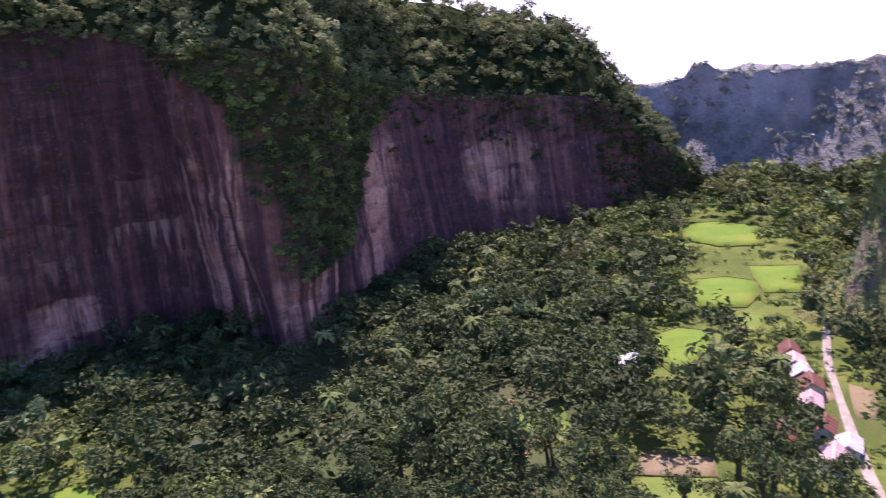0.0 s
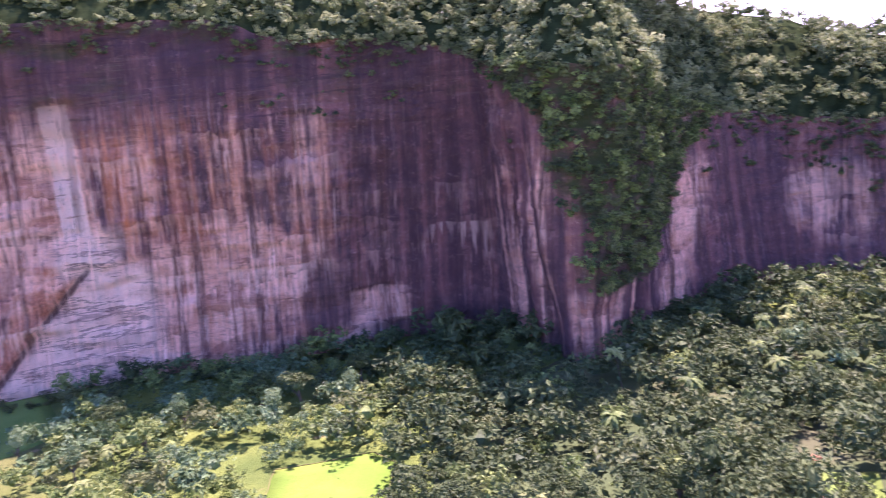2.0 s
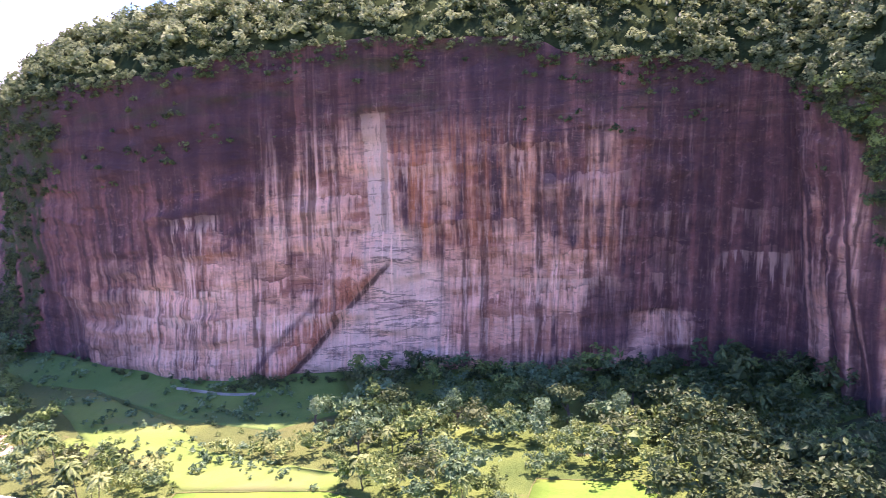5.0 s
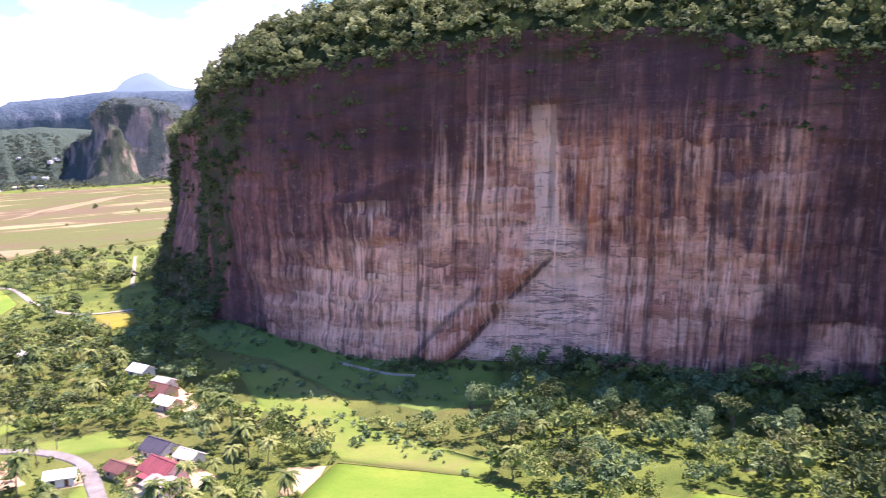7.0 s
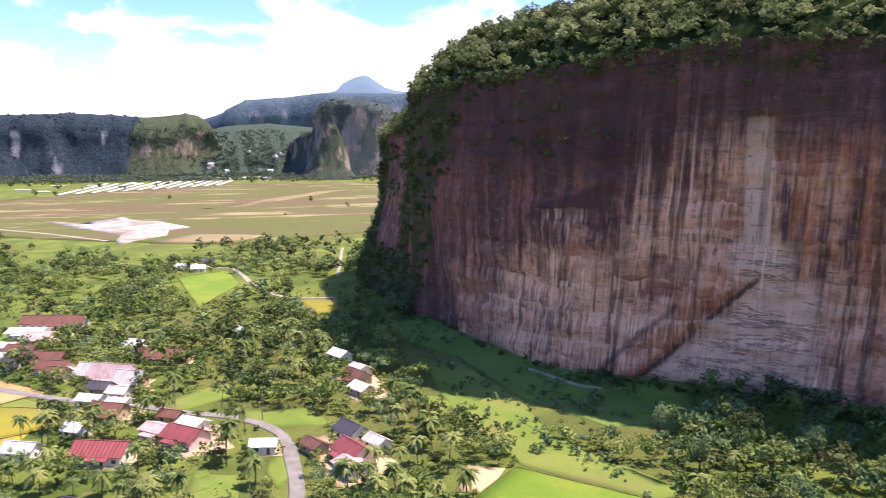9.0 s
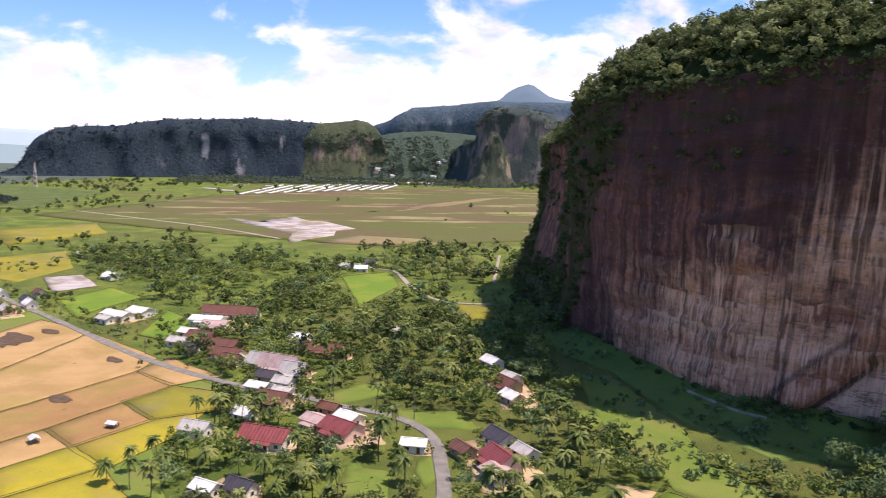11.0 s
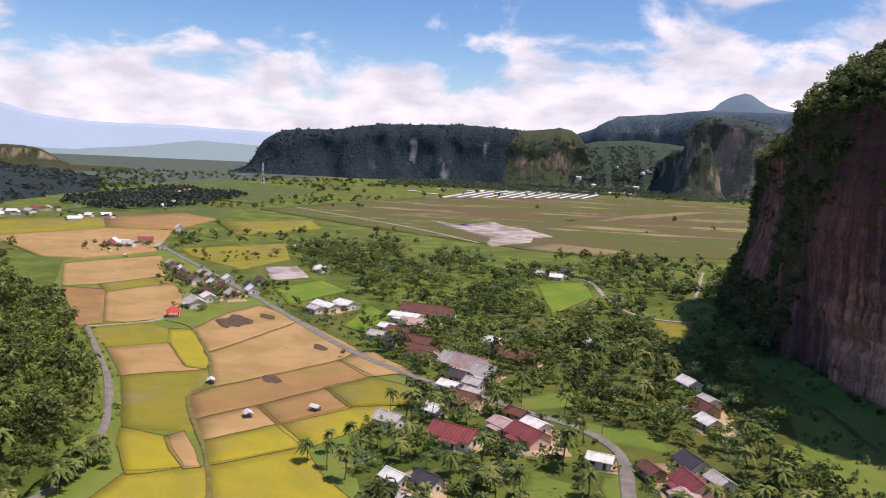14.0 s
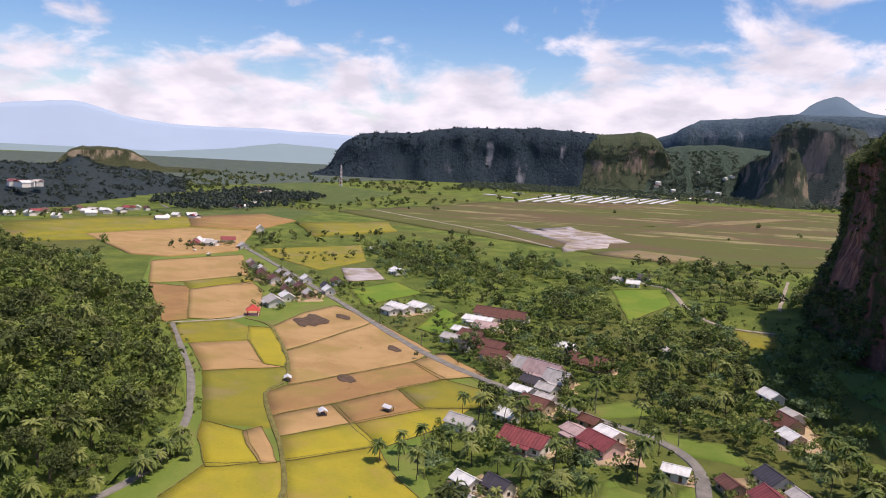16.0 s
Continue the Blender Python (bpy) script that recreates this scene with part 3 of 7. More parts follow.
def main_displace(u, z, v):
    d = 5.0 * fbm(u / 55, z / 80, 1, 3) + 1.0 * fbm(u / 8, z / 60, 2, 3)
    d += 0.35 * np.abs(fbm(u / 45, z / 4.5, 3, 3)) * band(u, -40, 230, 40)
    level = np.floor((z + 5 * fbm(u / 45, u * 0, 8, 2)) / 5.5)
    d += 1.1 * vnoise(u / 13, level * 3.7, 9) * (0.5 + 0.5 * band(u, -40, 230, 40))
    d += 4.0 * np.clip(v, 0, 1) ** 2 - 3.0 * np.exp(-((v - 0.25) / 0.22) ** 2) * band(u, 0, 210, 40)
    d += (2.4 * np.abs(np.sin(u / 5.2 + 1.5 * vnoise(u / 9, z / 70, 5))) * 1.4 + 1.0 * fbm(u / 2.5, z / 40, 6, 2)) * band(u, 258, 350, 14)          # ribs of the spur
    # ledges, worn back in places
    bend = 3.0 * fbm(u / 30, u * 0, 12, 3) + 1.3 * fbm(u / 7, z / 20, 13, 2)
    course = (z + bend) / 6.5
    kept = np.clip(fbm(u / 16, np.floor(course) * 3.1, 14, 3) * 2.2 + 0.45, 0, 1)
    d += 1.0 * (1 - np.mod(course, 1)) * kept * band(u, -40, 225, 30) * band(z, -6, 74, 16)
    side, along = beside_crack(u, z)
    on = band(along, 0.0, 1.0, 0.15)
    d += 3.2 * on * np.clip(side / 2.0, 0, 1) * np.clip((16 - side) / 7, 0, 1)
    d -= 1.8 * band(u, 114.5, 125.5, 1.2) * band(z, 56, 100, 1.5)                                  # scar of a fallen slab
    d -= 2.0 * band(u, 206, 221, 2) * band(z, 14, 25, 2)
    d += np.clip((-45 - u) / 30, 0, 1) * (5.0 * fbm(u / 22, z / 26, 7, 4) + 10 * np.clip(1 - v * 1.6, 0, 1))
    d -= np.where(u > 351, (z / 75) * 26 * np.clip((u - 351) / 90, 0, 1), 0)
    d -= np.where(u < -60, np.clip(z / 110, 0, 1.4) * 16 * np.clip((-60 - u) / 60, 0, 1), 0)
    return d


main_rim = interp([(-260, 85), (-200, 92), (-150, 100), (-100, 110), (-50, 116), (0, 118), (32, 118), (81, 123), (123, 125), (166, 122), (196, 113),
                   (223, 111), (273, 100), (306, 96), (361, 86), (406, 77), (446, 67), (481, 62), (498, 59), (511, 52), (524, 40), (538, 26), (552, 12), (566, 5), (640, 3)])
main_top = interp([(-260, 95), (-200, 100), (-150, 118), (-110, 134), (-60, 145), (0, 150), (60, 152), (150, 150), (306, 147), (361, 140), (401, 130),
                   (436, 119), (453, 114), (466, 108), (481, 103), (494, 100), (506, 97), (516, 93), (524, 84), (533, 72), (543, 58), (556, 38), (572, 16), (590, 5), (640, 4)])
P, U, Zc, NV = escarpment(CLIFF_LINE, main_rim, main_top, CORNER, 1.25, 1.25, main_displace)


def wedge(u, z):
    """How far a point lies within the bushy gully beside the spur (below 0: outside)."""
    left = np.interp(z, [15, 25, 43, 66, 84, 98, 130], [322, 316, 311, 306, 296, 272, 238])
    right = np.interp(z, [12, 20, 37, 50, 61, 75, 90], [354, 360, 373, 384, 396, 414, 448])
    w = 6 * fbm(u / 12, z / 16, 41, 4)
    return np.minimum(u - left, right - u) + w - np.where(z < 24, 40, 0)


def left_bush(u, z):
    """The same for the overgrown end of the cliff, with a bare strip of rock beyond it."""
    right = np.interp(z, [0, 26, 56, 90, 117, 140], [-70, -55, -40, -18, -8, 0])
    w = 7 * fbm(u / 12, z / 14, 42, 3)
    bare = band(u + 8 * fbm(u / 9, z / 16, 43, 3), -170, -112, 6) * band(z, 30, 100 + 0 * z, 12)
    return right - u + w - 400 * np.clip(bare + 0.9 * fbm(u / 6, z / 8, 44, 3) - 0.25, 0, 1)


edge_z = np.interp(U, [-40, 0, 34, 70, 79, 100, 124, 130, 138, 155, 176, 198, 206, 225], [24, 48, 50, 60, 80, 92, 90, 52, 47, 56, 56, 46, 30, 8])
sharp = 26 - 18 * band(U, 132, 208, 8)
edge_z = edge_z + (0.2 + 0.8 * (sharp - 8) / 18) * (9 * fbm(U / 3.2, Zc / 90, 50, 3) + 6 * fbm(U / 15, Zc / 60, 51, 3))
light = np.clip((edge_z - Zc) / sharp + 0.5, 0, 1) * band(U, -25, 212, 30) * (0.72 + 0.40 * fbm(U / 24, Zc / 20, 52, 3))
light = np.maximum(light, 0.42 * band(U, 126, 205, 8) * band(Zc, 40, 92, 14) * (0.8 + 0.7 * fbm(U / 4, Zc / 60, 63, 3)))
light = np.maximum(light, 0.8 * band(U, 362, 410, 8) * np.clip((60 - Zc) / 8, 0, 1) * np.clip(1.2 - np.abs(U - 363 - Zc * 0.60) / 13, 0, 1))
light = np.maximum(light, 0.6 * band(U, 436, 468, 7) * band(Zc, 19, 48, 10) * (0.8 + 0.5 * fbm(U / 6, Zc / 9, 53, 3)))
light = np.maximum(light, np.clip(0.30 + 1.7 * fbm(U / 2.4, Zc / 90, 69, 3), 0, 0.7) * band(U, 266, 307, 6) * band(Zc, -4, 68, 12))
light = np.maximum(light, np.clip(0.40 + 1.7 * fbm(U / 2.4, Zc / 90, 69, 3), 0, 0.85) * band(U, 305, 362, 6) * band(Zc, -4, 25, 6))
light = np.maximum(light, 0.75 * band(U, 206, 226, 1.5) * band(Zc, 12, 24, 1.5))
light = np.maximum(light, 0.12 * band(U, -175, -110, 10) * band(Zc, 20, 104, 14))
light = np.maximum(light, np.clip(0.10 + 0.5 * fbm(U / 4, Zc / 30, 65, 3), 0, 1) * band(U, 205, 268, 12) * band(Zc, 15, 62, 16))
dark = 0.75 * band(U + 3 * fbm(U / 5, Zc / 5, 55, 3), 30, 72, 6) * np.clip((66 + (U - 34) * 0.38 - Zc) / 3, 0, 1) * np.clip((Zc - 60 - 9 * fbm(U / 2.2, Zc / 60, 56, 3)) / 5, 0, 1)
dark = np.maximum(dark, 0.7 * band(U + 5 * fbm(U / 5, Zc / 5, 57, 3), 190, 206, 6) * band(Zc, 10, 38, 10))
# upper left darkened in colour, since its lighting came out too bright
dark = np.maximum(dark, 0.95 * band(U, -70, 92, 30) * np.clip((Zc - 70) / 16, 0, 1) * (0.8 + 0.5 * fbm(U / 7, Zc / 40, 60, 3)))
# stone colour darkened in streaks towards the rim
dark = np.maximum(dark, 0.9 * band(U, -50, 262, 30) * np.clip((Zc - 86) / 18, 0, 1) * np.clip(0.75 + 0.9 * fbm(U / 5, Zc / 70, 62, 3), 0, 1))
dark = np.maximum(dark, 0.62 * band(U, 212, 270, 14) * np.clip(0.62 + 0.9 * fbm(U / 5, Zc / 60, 66, 3), 0, 1))
# left end darkened in colour where the skylight left it too bright
dark = np.maximum(dark, 0.6 * band(U, -300, 12, 24) * np.clip(0.6 + 0.8 * fbm(U / 6, Zc / 60, 68, 3), 0, 1))
rib = fbm(U / 2.4, Zc / 90, 69, 3)
dark = np.maximum(dark, np.clip(0.15 - 1.8 * rib, 0, 0.75) * band(U, 258, 364, 8) * band(Zc, -6, 72, 12))
dark = np.maximum(dark, 0.5 * band(U, 411, 438, 10) * band(Zc, -4, 70, 10))
side, along = beside_crack(U, Zc)
rag = 2.0 * fbm(U / 4, Zc / 4, 58, 3)
dark = np.maximum(dark, 0.6 * band(along, 0.35, 1.1, 0.1) * band(side + rag * 0.5, 10.0, 12.0, 0.8))
white = 0 * U
white = np.maximum(white, 0.7 * band(U + rag, 112, 132, 4) * band(Zc, 40, 57, 5))
white = np.maximum(white, 0.76 * band(along, -0.25, 1.2, 0.1) * band(side + rag, -38 + 0.12 * Zc, -1.5, 5) * band(U, 76, 140, 8) * band(Zc, -5, 44, 5))
ochre = 0.95 * band(U, 125, 137, 3) * band(Zc, 50, 88, 14) + 0.65 * band(U, 138, 176, 8) * band(Zc, 50, 94, 14) * (0.8 + 0.7 * fbm(U / 5, Zc / 30, 67, 3)) + 0.35 * band(U, 176, 204, 10) * band(Zc, 44, 80, 16) + 0.3 * band(U, 150, 200, 12) * band(Zc, 8, 50, 12)
ochre = np.clip(ochre, 0, 1)
ochre = np.maximum(ochre, 0.55 * band(along, 0, 1, 0.1) * band(side + rag * 0.5, 0.5, 10, 1.5))
wet = np.clip(0.62 + 0.6 * fbm(U / 26, Zc / 45, 61, 3), 0, 0.95)
moss = np.clip(wedge(U, Zc) / 6, 0, 1) + np.clip(left_bush(U, Zc) / 6, 0, 1) + np.clip((fbm(U / 14, Zc / 4, 71, 4) - 0.15) * 2, 0, 0.6) * np.clip((Zc - 85) / 25, 0, 1)
moss = np.clip(moss, 0, 1)
# lean of the streaks, fitted to the tilted camera's view
shear = U - 0.06 * Zc
face = slice(0, NV)
cols = P.shape[1]


def flat(a, rows):
    return a[rows].reshape(-1)


cliff = new("sandstone_cliff")
tagged(cliff, "tall red-brown sandstone cliff with dark and pale water streaks", "cliff", kind="structure")
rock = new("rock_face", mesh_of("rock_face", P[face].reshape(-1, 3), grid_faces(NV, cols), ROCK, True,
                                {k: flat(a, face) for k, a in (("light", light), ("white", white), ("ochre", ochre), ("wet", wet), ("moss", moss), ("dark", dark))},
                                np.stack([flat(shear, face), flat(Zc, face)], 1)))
rock.parent = cliff
back = slice(NV - 1, P.shape[0])
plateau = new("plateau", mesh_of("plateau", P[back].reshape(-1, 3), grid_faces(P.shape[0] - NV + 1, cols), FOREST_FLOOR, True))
plateau.parent = cliff


def ridge(name, label, line, rim, top, mat, step, amp, inset=(6, 18, 40, 80, 150, 260, 400), drop=0.0, seed=0, category="hill", push=1.0, shoulder=22.0):
    """A hill with a cliffed front, a rounded top and a long back; push sets it farther off at its apparent size."""
    line = [(x * push, y * push) for x, y in line]
    rim, top = ([(u * push, 90 + (z - 90) * push) for u, z in q] for q in (rim, top))
    def disp(u, z, v):
        return amp * (2.2 * fbm(u / (amp * 9), z / (amp * 16), seed, 4) + 0.7 * fbm(u / (amp * 2), z / (amp * 6), seed + 1, 3)) - (1 - v) ** 2 * -drop
    pp, uu, zz, nv = escarpment(line, interp(rim), interp(top), 0, step, step * 0.8, disp, inset, 24, amp * 0.7, shoulder)
    low = pp[-1].copy()
    low[:, :2] += (pp[-1] - pp[-2])[:, :2] * 1.5
    low[:, 2] = -5
    pp = np.concatenate([pp, low[None]])
    ob = new(name, mesh_of(name, pp.reshape(-1, 3), grid_faces(pp.shape[0], pp.shape[1]), mat, True))
    return tagged(ob, label, category, kind="structure"), pp


# hill colours carry the air's blue haze; the far ridge's also cloud-shade darkness
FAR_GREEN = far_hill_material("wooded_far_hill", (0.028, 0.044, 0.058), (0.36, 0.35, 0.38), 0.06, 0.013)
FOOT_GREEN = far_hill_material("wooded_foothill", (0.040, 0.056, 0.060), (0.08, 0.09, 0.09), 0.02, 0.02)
# warm, paler tone painted in so that the spur looks sunlit
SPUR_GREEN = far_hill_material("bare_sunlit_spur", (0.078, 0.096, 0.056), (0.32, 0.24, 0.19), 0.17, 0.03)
BLUE_GREEN = far_hill_material("haze_blue_woods", (0.070, 0.105, 0.135), (0.24, 0.26, 0.30), 0.1, 0.008)
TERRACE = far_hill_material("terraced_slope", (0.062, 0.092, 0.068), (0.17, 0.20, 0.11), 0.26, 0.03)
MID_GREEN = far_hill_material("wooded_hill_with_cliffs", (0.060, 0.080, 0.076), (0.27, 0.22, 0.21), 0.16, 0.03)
HAZY_ROCK = far_hill_material("broken_hazy_rock", (0.085, 0.105, 0.075), (0.34, 0.27, 0.21), 0.13, 0.06)
# wall colour paled to stand in for the haze before it
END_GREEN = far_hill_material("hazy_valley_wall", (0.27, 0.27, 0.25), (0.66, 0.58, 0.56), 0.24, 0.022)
ROCKY = far_hill_material("rocky_mesa", (0.075, 0.085, 0.045), (0.40, 0.32, 0.23), 0.2, 0.025)
# grass colour brightened so that the unlit side wall looks sunlit
NEAR_GREEN = far_hill_material("brightened_valley_wall", (0.25, 0.27, 0.09), (0.24, 0.18, 0.19), 0.14, 0.03)
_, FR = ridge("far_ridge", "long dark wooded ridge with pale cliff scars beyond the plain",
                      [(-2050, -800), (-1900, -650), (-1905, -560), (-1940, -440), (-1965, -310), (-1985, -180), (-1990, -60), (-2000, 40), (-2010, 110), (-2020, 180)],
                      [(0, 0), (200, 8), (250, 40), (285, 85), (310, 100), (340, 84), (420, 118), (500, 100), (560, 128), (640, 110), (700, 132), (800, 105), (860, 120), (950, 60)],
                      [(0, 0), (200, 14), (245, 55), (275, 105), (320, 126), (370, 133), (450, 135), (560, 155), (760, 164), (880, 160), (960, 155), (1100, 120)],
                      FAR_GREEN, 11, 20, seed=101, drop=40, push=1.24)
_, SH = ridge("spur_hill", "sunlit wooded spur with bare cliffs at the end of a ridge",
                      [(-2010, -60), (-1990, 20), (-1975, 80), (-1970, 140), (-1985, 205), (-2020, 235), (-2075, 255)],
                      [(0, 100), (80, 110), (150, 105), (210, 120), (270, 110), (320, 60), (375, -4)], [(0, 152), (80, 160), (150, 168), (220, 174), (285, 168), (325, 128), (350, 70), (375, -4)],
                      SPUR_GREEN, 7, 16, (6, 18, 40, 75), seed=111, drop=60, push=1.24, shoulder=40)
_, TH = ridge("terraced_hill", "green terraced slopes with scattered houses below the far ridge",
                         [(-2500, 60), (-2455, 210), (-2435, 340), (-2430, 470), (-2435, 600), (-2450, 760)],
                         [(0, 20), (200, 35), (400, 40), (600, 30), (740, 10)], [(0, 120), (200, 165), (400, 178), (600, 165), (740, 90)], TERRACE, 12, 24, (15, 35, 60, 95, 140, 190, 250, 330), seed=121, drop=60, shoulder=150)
ridge("back_ridge", "wooded ridge behind the plain, tinted blue for haze",
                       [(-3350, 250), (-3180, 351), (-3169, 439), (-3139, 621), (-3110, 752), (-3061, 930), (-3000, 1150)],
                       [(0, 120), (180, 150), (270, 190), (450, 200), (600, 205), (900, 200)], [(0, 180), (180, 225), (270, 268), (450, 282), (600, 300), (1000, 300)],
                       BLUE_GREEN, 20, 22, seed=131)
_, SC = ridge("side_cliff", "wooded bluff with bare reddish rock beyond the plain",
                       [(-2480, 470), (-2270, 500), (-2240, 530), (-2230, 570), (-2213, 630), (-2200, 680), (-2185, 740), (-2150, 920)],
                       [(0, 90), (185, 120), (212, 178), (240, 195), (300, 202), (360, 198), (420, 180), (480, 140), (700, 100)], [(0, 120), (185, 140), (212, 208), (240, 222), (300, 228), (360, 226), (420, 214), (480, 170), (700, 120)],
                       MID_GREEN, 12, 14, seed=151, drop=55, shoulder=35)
ridge("rock_pinnacle", "sunlit rocky pinnacle standing before a wooded bluff",
                     [(-2075, 440), (-2048, 462), (-2036, 482), (-2032, 504), (-2036, 526), (-2050, 548), (-2080, 566)],
                     [(0, 10), (22, 55), (38, 62), (48, 100), (58, 96), (70, 138), (80, 128), (92, 140), (104, 104), (114, 100), (128, 52), (142, 46), (160, 5)], [(0, 14), (22, 66), (38, 72), (48, 112), (58, 106), (70, 152), (80, 140), (92, 148), (104, 112), (114, 108), (128, 60), (142, 52), (160, 8)],
                     HAZY_ROCK, 4, 6, (6, 14, 26, 40), seed=161, drop=36, shoulder=14)
ridge("mesa", "flat-topped hill with a bare rocky rim",
                 [(-1850, -1400), (-1760, -1290), (-1817, -1200), (-1850, -1150), (-1900, -1085), (-1950, -1040), (-2100, -1000)],
                 [(0, 5), (165, 12), (195, 46), (215, 52), (300, 54), (345, 50), (385, 24), (430, 8), (600, 5)], [(0, 8), (165, 16), (195, 50), (215, 57), (300, 59), (345, 54), (385, 28), (430, 12), (600, 8)],
                 ROCKY, 6, 3, (6, 18, 40, 80, 120), seed=171, drop=34, shoulder=10)


def wooded_slope(name, label, foot, crest, back, mat, seed):
    """A smooth wooded hill given by bearing: the distance of its foot, and the distance and height of its crest."""
    b = np.arange(foot[0][0], foot[-1][0], -0.25)
    col = lambda pairs, c: np.interp(-b, [-q[0] for q in pairs], [q[c] for q in pairs])
    near, far, high = col(foot, 1), col(crest, 1), col(crest, 2)
    rows = []
    for v in np.linspace(0, 1.5, 31):
        r = near + (far - near) * min(v, 1) + back * max(0, v - 1)
        x, y = -np.sin(np.radians(b)) * r, np.cos(np.radians(b)) * r
        up = math.sin(min(v, 1) * math.pi / 2) ** 1.2 if v <= 1 else 1 - (2 * (v - 1)) ** 2
        z = high * up * (1 + 0.12 * fbm(x / 90, y / 90, seed, 4) * (1 - v * v if v < 1 else 0)) + 5 * fbm(x / 60, y / 60, seed + 1, 4) * (0 < v < 1.4) - 3 * (v == 0 or v > 1.45)
        rows.append(np.column_stack([x, y, z]))
    rows = np.array(rows)
    ob = new(name, mesh_of(name, rows.reshape(-1, 3), grid_faces(rows.shape[0], rows.shape[1]), mat, True))
    return tagged(ob, label, "hill", kind="structure"), rows


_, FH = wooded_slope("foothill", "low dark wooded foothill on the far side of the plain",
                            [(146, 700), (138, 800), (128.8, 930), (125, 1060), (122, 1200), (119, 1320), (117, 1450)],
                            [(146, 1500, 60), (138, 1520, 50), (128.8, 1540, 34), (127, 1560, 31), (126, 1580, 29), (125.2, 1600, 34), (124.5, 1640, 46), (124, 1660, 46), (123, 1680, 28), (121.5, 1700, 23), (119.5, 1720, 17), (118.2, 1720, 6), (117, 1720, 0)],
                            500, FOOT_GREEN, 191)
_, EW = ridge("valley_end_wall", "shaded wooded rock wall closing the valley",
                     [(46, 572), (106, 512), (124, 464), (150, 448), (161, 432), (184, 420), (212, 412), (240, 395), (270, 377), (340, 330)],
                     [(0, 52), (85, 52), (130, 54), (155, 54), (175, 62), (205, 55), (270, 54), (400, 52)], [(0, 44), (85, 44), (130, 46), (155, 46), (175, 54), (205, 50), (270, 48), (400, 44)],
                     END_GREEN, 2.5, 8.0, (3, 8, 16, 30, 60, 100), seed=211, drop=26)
_, RW = ridge("valley_side_wall", "steep grassy rock wall beside the valley road",
                       [(186, 288), (151, 252), (121, 222), (119, 206), (130, 189), (165, 171), (214, 153), (274, 143)],
                       [(0, 3), (50, 3), (84, 3), (92, 9), (100, 26), (107, 42), (118, 66), (150, 92), (280, 110)], [(0, 5), (50, 5), (84, 6), (92, 13), (100, 31), (107, 48), (118, 74), (150, 100), (280, 125)],
                       NEAR_GREEN, 2.0, 2.0, (2, 6, 12, 24, 50, 90), seed=231, drop=15)


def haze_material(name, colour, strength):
    """Plain far backdrop; its bluish glow stands in for the haze of the air."""
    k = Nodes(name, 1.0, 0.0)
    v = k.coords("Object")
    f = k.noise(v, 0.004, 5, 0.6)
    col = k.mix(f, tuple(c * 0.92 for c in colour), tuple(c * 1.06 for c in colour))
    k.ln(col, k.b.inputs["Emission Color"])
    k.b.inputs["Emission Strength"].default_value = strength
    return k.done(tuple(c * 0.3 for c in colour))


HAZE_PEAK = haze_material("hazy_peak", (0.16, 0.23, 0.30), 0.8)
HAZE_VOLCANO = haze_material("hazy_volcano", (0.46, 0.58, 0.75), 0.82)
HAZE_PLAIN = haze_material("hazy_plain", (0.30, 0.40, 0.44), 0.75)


def backdrop_hill(name, label, line, heights, mat, depth, seed):
    p, s = curve_points(line, 30)
    hgt = np.interp(s, [h[0] for h in heights], [h[1] for h in heights])
    hgt = hgt + 0.02 * hgt * fbm(s / 160, s * 0, seed, 4) * 2
    rows = []
    for f in np.linspace(0, 1, 9):
        q = p * (1 - depth * (1 - f))
        rows.append(np.column_stack([q, hgt * f + 0.05 * hgt * f * (1 - f) * fbm(s / 120, s * 0 + f * 6, seed + 5, 3) * 4 - 6 * (1 - f)]))
    low = rows[-1].copy()
    low[:, :2] *= 1.02
    low[:, 2] = -6
    rows.append(low)
    rows = np.array(rows)
    ob = new(name, mesh_of(name, rows.reshape(-1, 3), grid_faces(rows.shape[0], rows.shape[1]), mat, True))
    return tagged(ob, label, "mountain", kind="structure")


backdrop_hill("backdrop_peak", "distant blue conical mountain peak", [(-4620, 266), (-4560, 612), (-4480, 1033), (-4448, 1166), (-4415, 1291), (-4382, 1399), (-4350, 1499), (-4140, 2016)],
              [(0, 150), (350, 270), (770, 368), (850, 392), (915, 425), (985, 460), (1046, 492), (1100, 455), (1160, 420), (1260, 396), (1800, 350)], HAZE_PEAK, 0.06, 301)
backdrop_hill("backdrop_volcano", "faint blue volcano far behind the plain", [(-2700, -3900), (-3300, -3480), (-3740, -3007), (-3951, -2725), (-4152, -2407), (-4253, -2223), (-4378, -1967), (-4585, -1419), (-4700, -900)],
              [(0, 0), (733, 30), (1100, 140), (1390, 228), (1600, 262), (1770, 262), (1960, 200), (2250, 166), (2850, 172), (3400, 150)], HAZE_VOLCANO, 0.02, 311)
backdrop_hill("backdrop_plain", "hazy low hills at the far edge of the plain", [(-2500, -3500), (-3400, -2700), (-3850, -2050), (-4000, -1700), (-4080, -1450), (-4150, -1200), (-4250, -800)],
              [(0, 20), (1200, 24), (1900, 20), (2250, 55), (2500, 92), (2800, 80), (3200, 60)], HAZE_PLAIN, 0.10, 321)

# ---- fields, meadows and ways ----
OPEN, WAYS = [], []


